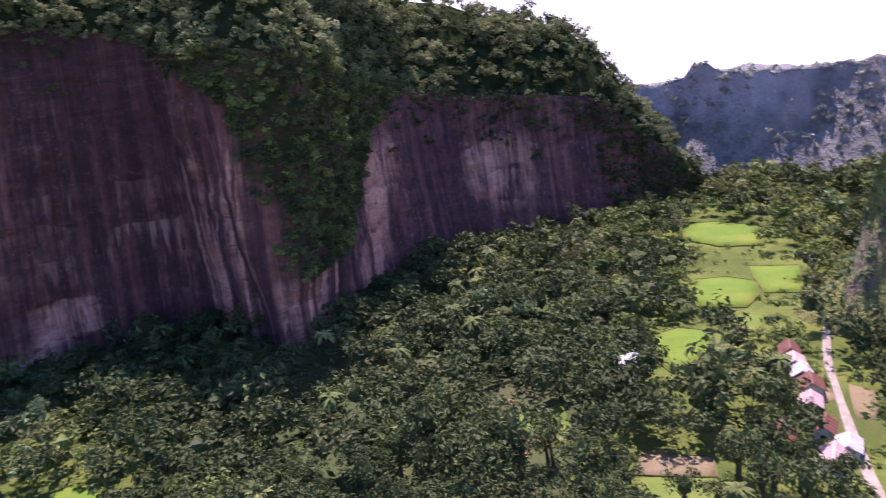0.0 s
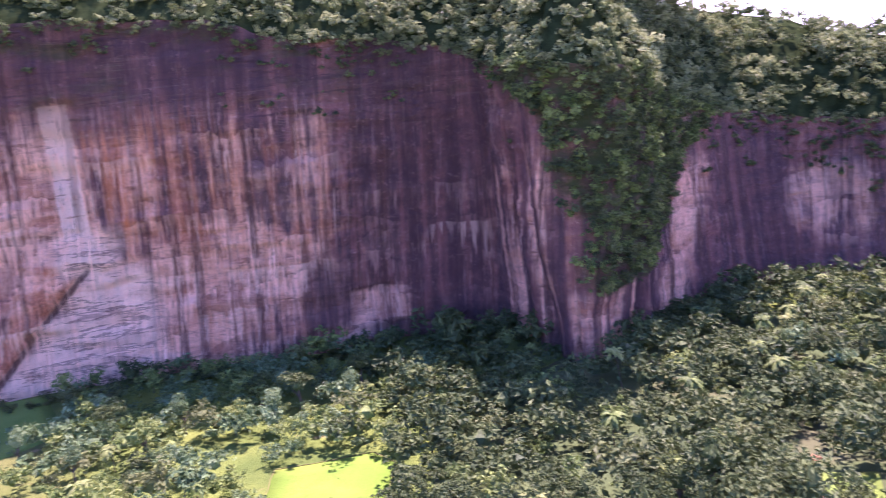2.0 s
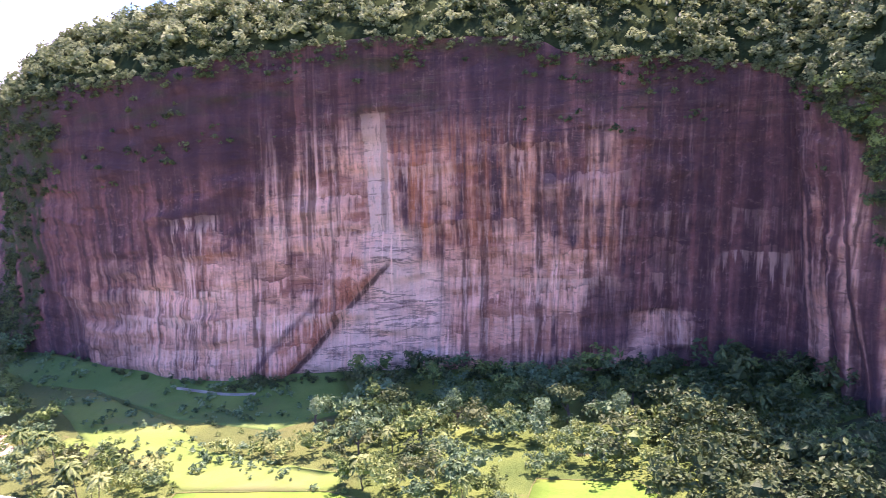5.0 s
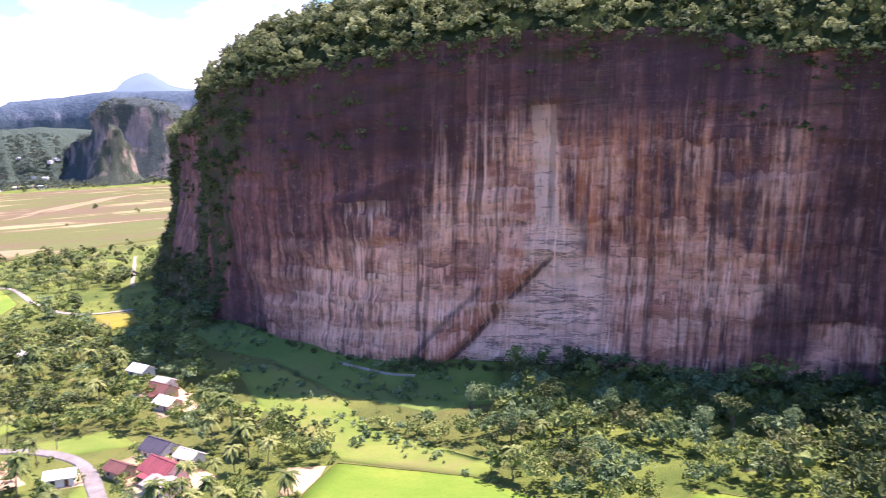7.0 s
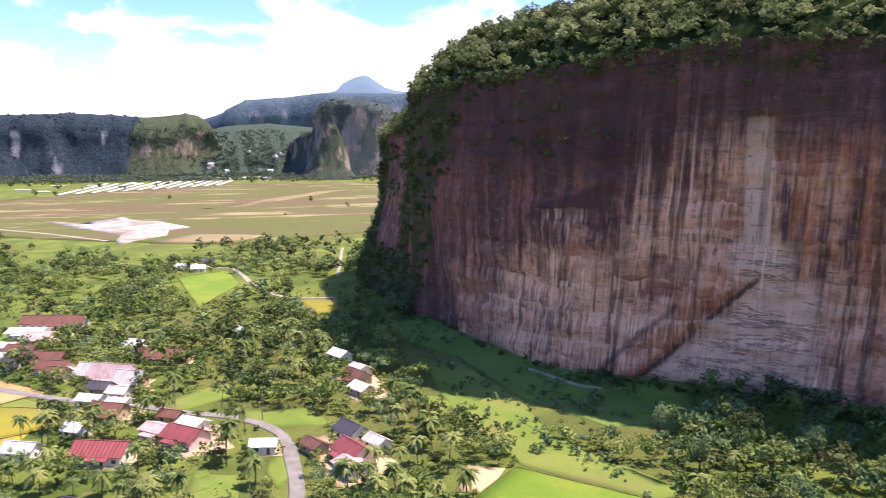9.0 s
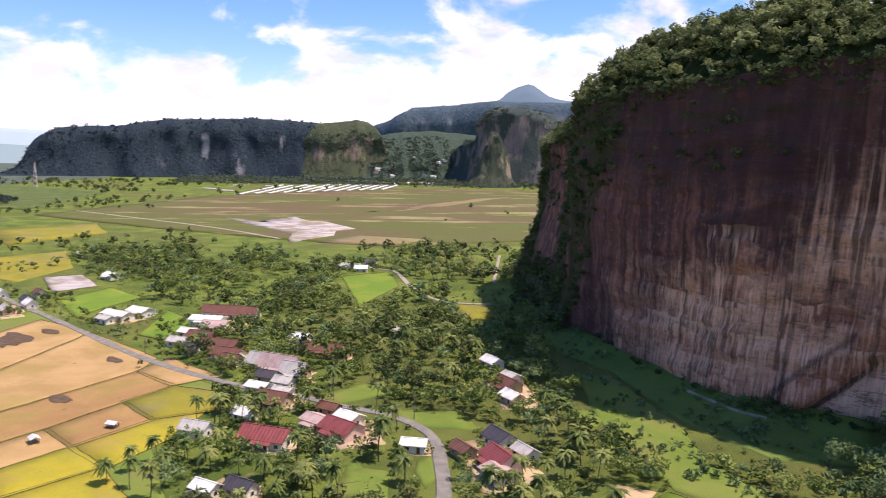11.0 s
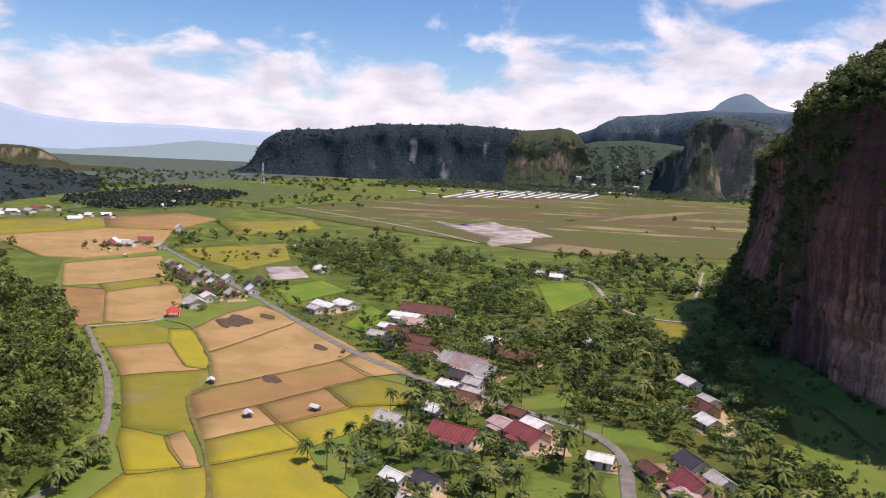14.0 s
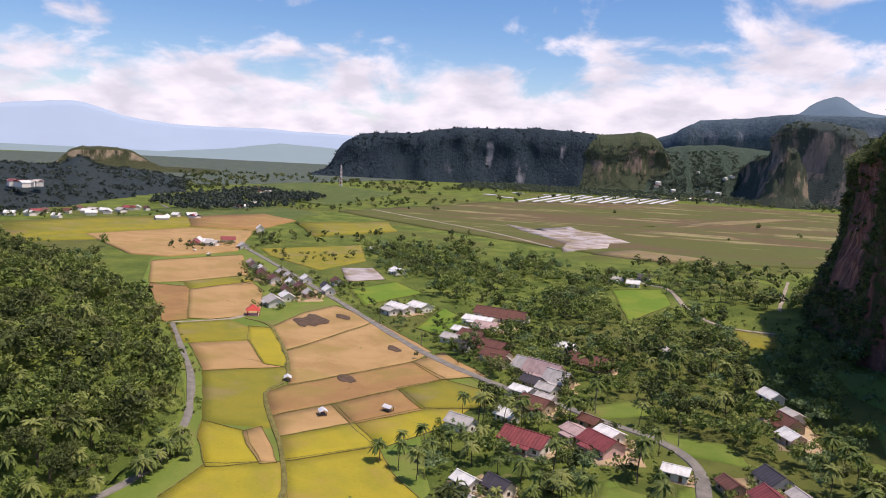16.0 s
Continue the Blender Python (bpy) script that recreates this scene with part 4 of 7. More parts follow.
def field(name, label, poly, mat, lift=0.12, bund=True, group="fields", category="field"):
    """A thin slab of crop or soil with an earth bund round it."""
    OPEN.append(poly)
    c = np.mean(np.array(poly, float), axis=0)
    # the edge is cut finely, so that the slab follows the ground
    cell = 5 if max(map(abs, c)) < 650 else 25
    ring = []
    for (x0, y0), (x1, y1) in zip(poly, poly[1:] + poly[:1]):
        n = max(1, int(math.hypot(x1 - x0, y1 - y0) / cell))
        ring += [(x0 + (x1 - x0) * k / n, y0 + (y1 - y0) * k / n) for k in range(n)]
    ring = np.array(ring)
    ring = ring + 0.5 * np.stack([vnoise(ring[:, 0] / 7, ring[:, 1] / 7, 5), vnoise(ring[:, 0] / 7, ring[:, 1] / 7, 6)], 1)
    if cell > 5:
        # far fields blend into one another along wavering edges
        ring = ring + 9 * np.stack([fbm(ring[:, 0] / 60, ring[:, 1] / 60, 15, 3), fbm(ring[:, 0] / 60, ring[:, 1] / 60, 16, 3)], 1)
    m = len(ring)
    levels = np.linspace(1, 0, max(3, int(np.max(np.hypot(*(ring - c).T)) / (cell * 1.4))))
    pts = [np.column_stack([ring, ground_z(*ring.T) - 0.5])]
    for f in levels:
        q = c + (ring - c) * max(f, 0.02)
        pts.append(np.column_stack([q, ground_z(*q.T) + lift]))
    v = np.concatenate(pts) - [*c, 0]
    f4 = []
    for r in range(len(levels)):
        i = np.arange(m)
        f4.append(np.stack([r * m + i, r * m + (i + 1) % m, (r + 1) * m + (i + 1) % m, (r + 1) * m + i], 1))
    ob = new(name, mesh_of(name, v, np.concatenate(f4), mat, True))
    ob.location = (*c, 0)
    tagged(ob, label, category, group, "structure")
    if bund:
        strip("bund", np.vstack([ring, ring[:1]]) - c, 0.24, lift + 0.18, BUND, parent=ob, origin=c)
    return ob


def strip(name, pts, width, height, mat, parent=None, origin=(0, 0), crown=0.0):
    """A raised band along a line."""
    pts = np.asarray(pts, float)
    t = np.gradient(pts, axis=0)
    t /= np.linalg.norm(t, axis=1, keepdims=True) + 1e-9
    nrm = np.stack([-t[:, 1], t[:, 0]], 1)
    z = ground_z(pts[:, 0] + origin[0], pts[:, 1] + origin[1])
    w = width * 0.5 * (1 + 0.18 * vnoise(np.arange(len(pts)) / 3.0, pts[:, 0] * 0, 77))
    cols = []
    for f, h in ((-1.25, -0.4), (-1, height), (0, height + crown), (1, height), (1.25, -0.4)):
        cols.append(np.column_stack([pts + nrm * (f * w)[:, None], z + h]))
    v = np.stack(cols, 1)
    ob = new(name, mesh_of(name, v.reshape(-1, 3), grid_faces(len(pts), 5), mat))
    ob.parent = parent
    return ob


def way(name, label, line, width, mat, category="road", step=4.0, lift=0.40):
    p, _ = curve_points(line, step)
    WAYS.append(([tuple(q) for q in p[::3]] + [tuple(p[-1])], width))
    return tagged(strip(name, p, width, lift, mat, crown=0.08), label, category, kind="structure")


field("paddy_plain", "patchwork of dry olive and yellow paddy land", [(-140, -38), (-195, -32), (-240, -44), (-292, -24), (-345, -66), (-440, -134), (-618, -265), (-640, -330), (-540, -310), (-450, -264), (-352, -198), (-314, -170), (-276, -146), (-240, -124), (-192, -112), (-150, -108)], F_MEADOW, 0.03, False, "plain", "field")
Y, G, T, B, O, M = F_YELLOW, F_GREEN, F_TAN, F_BROWN, F_OLIVE, F_MEADOW
RIPE, YOUNG, STUB, SOIL = "yellow ripening rice paddy with low earth bunds", "bright green young rice paddy", "pale harvested rice field of dry stubble", "brown bare soil field between bunds"
LEVEL = 0.12
for label, mat, poly in (
        (RIPE, Y, [(-198, -96), (-205, -77), (-184, -69), (-150, -58), (-150, -86), (-177, -97)]),
        (RIPE, Y, [(-230, -113), (-224, -97), (-205, -84), (-198, -96), (-216, -107)]),
        (STUB, T, [(-230, -93), (-206, -79), (-204, -83), (-224, -97)]),
        ("yellow-green paddy beside a ditch", O, [(-283, -139), (-298, -112), (-282, -105), (-264, -106), (-232, -91), (-231, -113)]),
        (STUB, T, [(-320, -164), (-334, -143), (-300, -122), (-299, -113), (-284, -139)]),
        ("yellow narrow paddy along a ditch", Y, [(-360, -154), (-359, -141), (-310, -116), (-300, -113), (-301, -122), (-335, -143)]),
        ("olive green paddy of half-ripe rice", O, [(-353, -192), (-370, -169), (-359, -156), (-335, -143), (-322, -165), (-323, -172)]),
        (SOIL, B, [(-447, -257), (-446, -230), (-366, -189), (-355, -197)]),
        (STUB, T, [(-439, -225), (-479, -204), (-453, -186), (-389, -161), (-370, -178), (-368, -190)]),
        ("narrow bright green paddy between dry fields", O, [(-462, -241), (-502, -216), (-482, -205), (-442, -227)]),
        (STUB, T, [(-531, -303), (-592, -260), (-505, -218), (-462, -243), (-450, -258)]),
        (STUB, T, [(-363, -143), (-400, -140), (-427, -131), (-397, -100), (-371, -106), (-325, -121), (-340, -130)]),
        (STUB, T, [(-322, -119), (-371, -105), (-395, -99), (-345, -61), (-327, -64), (-276, -101)]),
        (SOIL, B, [(-264, -105), (-275, -101), (-323, -64), (-303, -47), (-285, -62), (-261, -80), (-243, -94)]),
        (STUB, T, [(-242, -93), (-259, -79), (-243, -68), (-225, -85)]),
        (SOIL, B, [(-260, -79), (-284, -61), (-265, -48), (-243, -67)]),
        ("olive green paddy of half-ripe rice", O, [(-285, -61), (-302, -47), (-290, -25), (-272, -30), (-266, -48)]),
        (RIPE, Y, [(-224, -84), (-242, -67), (-226, -55), (-208, -76)]),
        (RIPE, Y, [(-243, -67), (-265, -48), (-271, -32), (-248, -40), (-225, -53)]),
        (RIPE, Y, [(-207, -76), (-225, -54), (-207, -46), (-193, -36), (-160, -30), (-150, -56), (-185, -68)]),
        (STUB, T, [(-324, -63), (-344, -54), (-314, -32), (-304, -48)]),
        (YOUNG, G, [(-483, -138), (-523, -118), (-489, -94), (-437, -116)]),
        (YOUNG, G, [(-391, -76), (-448, -72), (-416, -54), (-374, -56)]),
        ("grey fallow field beside the village", F_GRAVEL, [(-565, -169), (-577, -148), (-530, -128), (-509, -148)]),
        ("yellow-green rice fields beyond the village", O, [(-637, -262), (-708, -194), (-612, -165), (-548, -182), (-602, -240)]),
        (YOUNG, G, [(-560, 30), (-579, 64), (-522, 64), (-453, 34)]),
        ("small yellowish pond-like paddy under the cliff", O, [(-453, 89), (-445, 110), (-413, 104), (-408, 90)]),
        (YOUNG, G, [(-188, 98), (-156, 120), (-120, 128), (-140, 85), (-175, 80)]),
        (YOUNG, G, [(-114, 158), (-94, 170), (-86, 166), (-81, 150), (-107, 140)]),
        (YOUNG, G, [(57, 216), (66, 219), (74, 213), (70, 204), (62, 196), (56, 192), (54, 204)]),
        (YOUNG, G, [(86, 261), (96, 260), (103, 252), (97, 240), (91, 231), (79, 236), (78, 248)]),
        (YOUNG, G, [(106, 334), (120, 332), (131, 322), (129, 306), (122, 294), (108, 299), (100, 314)]),
        (YOUNG, G, [(108, 268), (122, 262), (112, 238), (102, 242)]),
        ("dry brown plot beside the wood", F_DRY, [(38, 152), (49, 148), (48, 141), (34, 145)])):
    # neighbours meet along their bunds, each at a level of its own
    mx, my = sum(p[0] for p in poly) / len(poly), sum(p[1] for p in poly) / len(poly)
    grow = [1 + 1.5 / max(8.0, math.hypot(x - mx, y - my)) for x, y in poly]
    LEVEL = 0.12 + (LEVEL - 0.07) % 0.18
    field("rice_field", label, [(mx + (x - mx) * q, my + (y - my) * q) for (x, y), q in zip(poly, grow)], mat, LEVEL, mat is not F_OLIVE or my > -80)
# a dark sheet laid where only tree shade would darken the grass
field("wood_floor", "dark floor of the side valley's woods, shade in its colour", [(-76, 176), (-66, 228), (-20, 272), (20, 312), (92, 338), (76, 272), (62, 232), (46, 190), (26, 158), (8, 122), (-20, 108), (-62, 116)], F_WOOD, 0.07, False, "woods", "woodland floor")
OPEN.pop()
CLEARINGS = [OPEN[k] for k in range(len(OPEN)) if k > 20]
MEADOW = "rough sunlit meadow grass with low shrubs"
for label, mat, poly in (
        (MEADOW, M, [(-300, 112), (-296, 124), (-242, 126), (-203, 118), (-160, 132), (-155, 123), (-190, 100), (-215, 100), (-250, 100)]),
        (MEADOW, M, [(-284, 5), (-306, 31), (-284, 31), (-274, 12)]),
        (MEADOW, M, [(-268, 26), (-262, 56), (-242, 58), (-249, 36), (-256, 32)]),
        (MEADOW, M, [(-219, 13), (-213, 25), (-190, 22), (-200, 8)]),
        ("shaded dark green grass slope under the cliff", F_SHADE, [(-375, 118), (-362, 144), (-306, 151), (-262, 164), (-226, 188), (-196, 168), (-205, 140), (-242, 128), (-298, 126), (-330, 116)]),
        (MEADOW, M, [(83, 225), (95, 223), (87, 209), (78, 210)]),
        (MEADOW, M, [(12, 178), (25, 181), (24, 160), (13, 160)]),
        (MEADOW, M, [(-206, 10), (-218, 11), (-222, 16), (-208, 20)]),
        (MEADOW, M, [(-255, 90), (-259, 99), (-249, 103), (-238, 96), (-239, 89)]),
        (MEADOW, M, [(-200, 33), (-212, 32), (-221, 34), (-223, 39), (-208, 38)]),
        ("pale trampled grass at a field corner", M, [(34, 144), (49, 140), (47, 130), (31, 134)]),
        ("yellow dry ground beside the valley road", F_DRY, [(92, 172), (96, 167), (89, 154), (85, 156)]),
        ("bare sandy yard beside a paddy", F_SAND, [(-196, 86), (-190, 95), (-178, 84), (-181, 76)])):
    field("meadow", label, poly, mat, 0.08, False, "meadows", "meadow")
field("dry_plain", "wide dry brown-green grassland on the plain", [(-1068, -330), (-1500, -160), (-1900, 200), (-1850, 640), (-900, 330), (-780, 230), (-733, 94), (-787, 3), (-840, -81)], F_STEPPE, 0.7, False, "plain", "grassland")
field("gravel_yard", "pale grey gravel clearing on the plain", [(-1040, -92), (-985, -48), (-1060, -5), (-1000, 15), (-990, 35), (-900, 64), (-880, 40), (-830, 36), (-768, -6), (-850, -8), (-880, -26)], F_GRAVEL, 1.0, False, "plain", "clearing")
field("sand_streak", "pale sandy streak across the dry plain", [(-1160, 128), (-1330, 216), (-1500, 345), (-1570, 425), (-1490, 372), (-1300, 240)], F_DRY, 1.0, False, "plain", "clearing")
field("sand_streak", "pale sandy streak across the dry plain", [(-830, 60), (-770, 20), (-745, 80), (-790, 130)], F_DRY, 1.0, False, "plain", "clearing")
field("far_rice_fields", "distant yellow-green rice fields on the plain", [(-640, -390), (-780, -330), (-760, -500), (-680, -560), (-560, -460)], F_OLIVE, 0.6, False, "plain", "field")
field("far_rice_fields", "distant green fields on the plain", [(-760, -330), (-1000, -330), (-1150, -520), (-900, -520)], F_FAR, 0.6, False, "plain", "field")
field("far_rice_fields", "distant green fields below the ridge", [(-1150, -360), (-1600, -360), (-1900, -700), (-1300, -640)], F_FAR, 0.6, False, "plain", "field")

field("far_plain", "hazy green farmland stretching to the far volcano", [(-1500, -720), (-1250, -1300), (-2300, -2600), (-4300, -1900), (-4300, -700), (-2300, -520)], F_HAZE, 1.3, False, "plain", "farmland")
FAR = "distant stubble and rice fields on the plain"
field("far_rice_fields", FAR, [(-644, -433), (-741, -386), (-758, -321), (-611, -273), (-555, -302), (-553, -334)], F_TAN, 0.9, False, "plain", "field")
field("far_rice_fields", FAR, [(-678, -546), (-776, -522), (-849, -442), (-750, -391), (-651, -438), (-582, -469)], F_OLIVE, 1.0, False, "plain", "field")
field("far_rice_fields", FAR, [(-849, -442), (-949, -387), (-889, -327), (-768, -325), (-751, -390)], F_BROWN, 1.1, False, "plain", "field")
field("far_rice_fields", FAR, [(-869, -320), (-949, -225), (-854, -196), (-749, -251)], F_OLIVE, 1.2, False, "plain", "field")
PLAIN = OPEN[-4:] + OPEN[-12:-5]
YARD = "bare pale earth yard among village houses"
for poly in ([(-262, 2), (-256, 24), (-234, 26), (-231, 12), (-246, -2)], [(-232, 46), (-236, 58), (-200, 64), (-194, 48), (-212, 46)], [(-298, -14), (-280, 2), (-268, -2), (-280, -18)],
             [(-436, -28), (-440, -52), (-392, -56), (-386, -36)], [(-328, -20), (-324, 2), (-302, 6), (-306, -12)], [(-424, -170), (-436, -148), (-470, -140), (-470, -172)],
             [(-480, -180), (-486, -206), (-520, -216), (-512, -178)], [(-440, -100), (-442, -76), (-414, -86), (-416, -102)], [(-208, -30), (-210, -10), (-194, -10), (-194, -28)],
             [(-300, 76), (-300, 88), (-262, 84), (-262, 70)], [(78, 164), (81, 194), (90, 192), (86, 166)]):
    field("yard", YARD, poly, F_SAND, 0.1, False, "village yards", "yard")
for x, y, turn, length, depth in ((-239, -10, 62, 20, 14), (-410, -42, 70, 34, 22), (-372, -46, 60, 20, 15), (-343, -28, 60, 20, 14), (-316, -6, 55, 22, 15), (-292, -13, 55, 16, 11), (-277, -8, 55, 16, 12), (-427, -92, 50, 22, 14),
                                  (-214, 58, 15, 26, 15), (-229, 60, 20, 14, 12), (-229, 35, 70, 12, 9), (-287, 79, 20, 20, 11), (-204, -20, 50, 15, 15), (-343, 12, 60, 24, 11), (-448, -158, 35, 36, 16), (-492, -190, 35, 36, 18)):
    ca, sa = math.cos(radians(turn)), math.sin(radians(turn))
    field("yard", YARD, [(x + (a * ca - b * sa), y + (a * sa + b * ca)) for a, b in ((-length / 2, -depth / 2), (length / 2, -depth / 2), (length / 2, depth / 2), (-length / 2, depth / 2))], F_SAND, 0.09, False, "village yards", "yard")

way("road", "grey worn asphalt village road", [(-1000, -560), (-760, -370), (-618, -263), (-439, -132), (-346, -66), (-299, -21), (-284, 1), (-273, 13), (-259, 31), (-240, 41), (-215, 40), (-190, 36), (-160, 26)], 3.8, ROAD)
way("lane", "narrow grey lane at the foot of the wooded hill", [(-352, -190), (-312, -164), (-279, -143), (-248, -127), (-224, -117), (-191, -110), (-160, -115), (-130, -120)], 2.4, ROAD)
way("dirt_path", "pale winding dirt path through palms", [(-625, 45), (-600, 56), (-582, 70), (-506, 74), (-462, 86), (-449, 112)], 3.0, DIRT, "path")
way("dirt_path", "pale straight dirt track across the plain", [(-1134, -295), (-996, -169), (-901, -87), (-798, -19)], 5.0, DIRT, "path", 4.0, 0.9)
way("dirt_path", "pale dirt path to a red pavilion", [(-353, -194), (-370, -172), (-384, -166)], 2.6, DIRT, "path")
way("dirt_path", "steep pale path under the cliff", [(-671, 173), (-590, 150), (-540, 136), (-523, 132)], 2.2, DIRT, "path")
way("dirt_path", "red dirt path winding between trees", [(13, 186), (8, 178), (11, 170), (14, 164), (11, 156)], 2.0, ORANGE_DIRT, "path", 4.0, 0.4)
way("road", "pale stony valley road", [(113, 233), (106, 211), (94, 186), (87, 167), (80, 147), (74, 128), (70, 110)], 1.9, DIRT)
way("ditch_bank", "dark grassy bank of a ditch between paddies", [(-150, -58), (-184, -69), (-192, -71), (-217, -82), (-245, -97), (-265, -106), (-282, -105), (-310, -115), (-347, -134), (-369, -148), (-378, -163)], 1.4, BUND, "ditch")
way("dirt_path", "pale footpath along the foot of the cliff", [(-266, 142.5), (-256, 145), (-244, 150), (-236, 156)], 0.9, DIRT, "path", 1.5, 0.7)

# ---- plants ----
# leaf colours of far hills and walls include the haze
HILL_LEAF = leaf_material("hazy_far_leaf", (0.026, 0.040, 0.048), (0.044, 0.062, 0.073), (0.06, 0.080, 0.086))
# leaf paled like the end wall, for the same haze
WALL_LEAF = leaf_material("hazy_wall_leaf", (0.28, 0.29, 0.24), (0.40, 0.41, 0.33), (0.50, 0.50, 0.38))
FOOT_LEAF = leaf_material("hazy_foothill_leaf", (0.036, 0.054, 0.050), (0.060, 0.084, 0.070), (0.085, 0.108, 0.08))
HAZE_HILL_LEAF = leaf_material("hazy_hill_leaf", (0.068, 0.094, 0.072), (0.11, 0.145, 0.098), (0.15, 0.18, 0.115))
rnd = np.random.RandomState(5)


def leaf_cloud(n, clumps, size, seed, flat_z=0.8, core=True):
    """A crown of unit radius round its middle: many small sprays in separate clumps, with gaps between them and a dim core."""
    r = np.random.RandomState(seed)
    way_out = r.normal(size=(clumps, 3))
    way_out[:, 2] = np.abs(way_out[:, 2]) * 0.95 - 0.22
    way_out /= np.linalg.norm(way_out, axis=1, keepdims=True)
    cen = way_out * r.uniform(0.20, 0.80, (clumps, 1))
    rad = 0.62 * clumps ** -0.33 * r.uniform(0.75, 1.3, clumps)
    k = r.randint(0, clumps, n)
    d = r.normal(size=(n, 3))
    d[:, 2] = np.abs(d[:, 2]) * 1.1 - 0.3
    d /= np.linalg.norm(d, axis=1, keepdims=True)
    pos = cen[k] + d * rad[k][:, None] * r.uniform(0.5, 1.15, n)[:, None]
    pos[:, 2] *= flat_z
    nrm = d * 0.6 + r.normal(size=(n, 3)) * 0.5 + [0, 0, 0.4]
    nrm /= np.linalg.norm(nrm, axis=1, keepdims=True)
    a = np.cross(nrm, r.normal(size=(n, 3)))
    a /= np.linalg.norm(a, axis=1, keepdims=True)
    b = np.cross(nrm, a)
    s = size * r.uniform(0.55, 1.35, n)[:, None]
    bend = nrm * s * 0.3
    v = np.stack([pos - a * s, pos - b * s * 0.5 + bend, pos + a * s, pos + b * s * 0.5 + bend], 1).reshape(-1, 3)
    f = np.arange(4 * n).reshape(-1, 4)
    if core:
        bm = bmesh.new()
        bmesh.ops.create_icosphere(bm, subdivisions=1, radius=1)
        cv = np.array([q.co[:] for q in bm.verts])
        core_tris.setdefault(seed, []).append(np.array([[q.index for q in fc.verts] for fc in bm.faces]) + len(v))
        bm.free()
        v = np.concatenate([v, (cv * 0.28 * (1 + 0.22 * r.normal(size=(len(cv), 1)))) * [1, 1, flat_z]])
    return v, f


core_tris = {}


def template(n, blobs, size, seed, flat_z=0.8):
    core_tris.pop(seed, None)
    v, f = leaf_cloud(n, blobs, size, seed, flat_z)
    tri = np.concatenate(core_tris[seed])
    # leaves as two triangles each, so that one face size serves the whole mesh
    f3 = np.concatenate([f[:, [0, 1, 2]], f[:, [0, 2, 3]], tri])
    return v, f3


TINY = [template(16, 3, 0.36, 880 + k, 0.85) for k in range(6)]
SMALL = [template(68, 6, 0.167, 900 + k, 0.9) for k in range(8)]
BIG = [template(210, 14, 0.117, 945 + k, 0.95) for k in range(6)]
MEDIUM = [template(140, 9, 0.14, 930 + k, 0.95) for k in range(8)]
LARGE = [template(560, 20, 0.086, 960 + k, 0.95) for k in range(5)]
TALL = [template(600, 18, 0.078, 990 + k, 1.35) for k in range(3)]


def frond_template(seed, fronds, length):
    """A palm's head: drooping, ragged fronds round the top of the trunk."""
    r = np.random.RandomState(seed)
    vs, fs, base = [], [], 0
    for i in range(fronds):
        a = i * 2.399 + r.uniform(-0.25, 0.25)
        lift = r.uniform(-0.35, 1.1)
        ln = length * r.uniform(0.8, 1.1)
        n = 6
        t = np.linspace(0, 1, n + 1)
        out, z = ln * (t * math.cos(lift * 0.7)), ln * (t * math.sin(lift) - t ** 2 * 0.75)
        w = 0.17 * ln * np.sin(np.clip(t * 0.92 + 0.08, 0, 1) * math.pi) ** 0.7 + 0.03
        w[1::2] *= 0.72
        ca, sa = math.cos(a), math.sin(a)
        for side in (-1, 1):
            mid = np.column_stack([out * ca, out * sa, z])
            rim = np.column_stack([out * ca - side * w * sa, out * sa + side * w * ca, z - w * 0.45])
            v = np.stack([mid, rim], 1).reshape(-1, 3)
            q = np.array([[2 * k, 2 * k + 1, 2 * k + 3] for k in range(n)] + [[2 * k, 2 * k + 3, 2 * k + 2] for k in range(n)])
            vs.append(v)
            fs.append(q + base)
            base += len(v)
    return np.concatenate(vs), np.concatenate(fs)


PALM_HEADS = [frond_template(40 + k, 26, 3.7) for k in range(4)]


def spread(temps, pos, rad, zscale=None, seed=0, tint=None):
    """Copies of templates put together: vertices, faces and a tint for each copy."""
    r = np.random.RandomState(seed)
    vs, fs, ts, base = [], [], [], 0
    which = r.randint(0, len(temps), len(pos))
    ang = r.uniform(0, 6.283, len(pos))
    tint = r.uniform(0, 1, len(pos)) if tint is None else tint
    zscale = np.ones(len(pos)) if zscale is None else zscale
    for k, (v, f) in enumerate(temps):
        idx = np.nonzero(which == k)[0]
        if not len(idx):
            continue
        c, s = np.cos(ang[idx])[:, None], np.sin(ang[idx])[:, None]
        x = (v[None, :, 0] * c - v[None, :, 1] * s) * rad[idx][:, None] + pos[idx, 0][:, None]
        y = (v[None, :, 0] * s + v[None, :, 1] * c) * rad[idx][:, None] + pos[idx, 1][:, None]
        z = v[None, :, 2] * (rad[idx] * zscale[idx])[:, None] + pos[idx, 2][:, None]
        vs.append(np.stack([x, y, z], -1).reshape(-1, 3))
        fs.append((f[None] + (np.arange(len(idx)) * len(v))[:, None, None] + base).reshape(-1, 3))
        ts.append(np.repeat(tint[idx], len(v)))
        base += len(idx) * len(v)
    return np.concatenate(vs), np.concatenate(fs), np.concatenate(ts)


def stuff(name, label, category, temps, pos, rad, mat, seed, zscale=None, tint=None):
    v, f, t = spread(temps, np.asarray(pos), np.asarray(rad), zscale, seed, tint)
    ob = new(name, mesh_of(name, v, f, mat, False, {"tint": t}))
    return tagged(ob, label, category, kind="stuff")


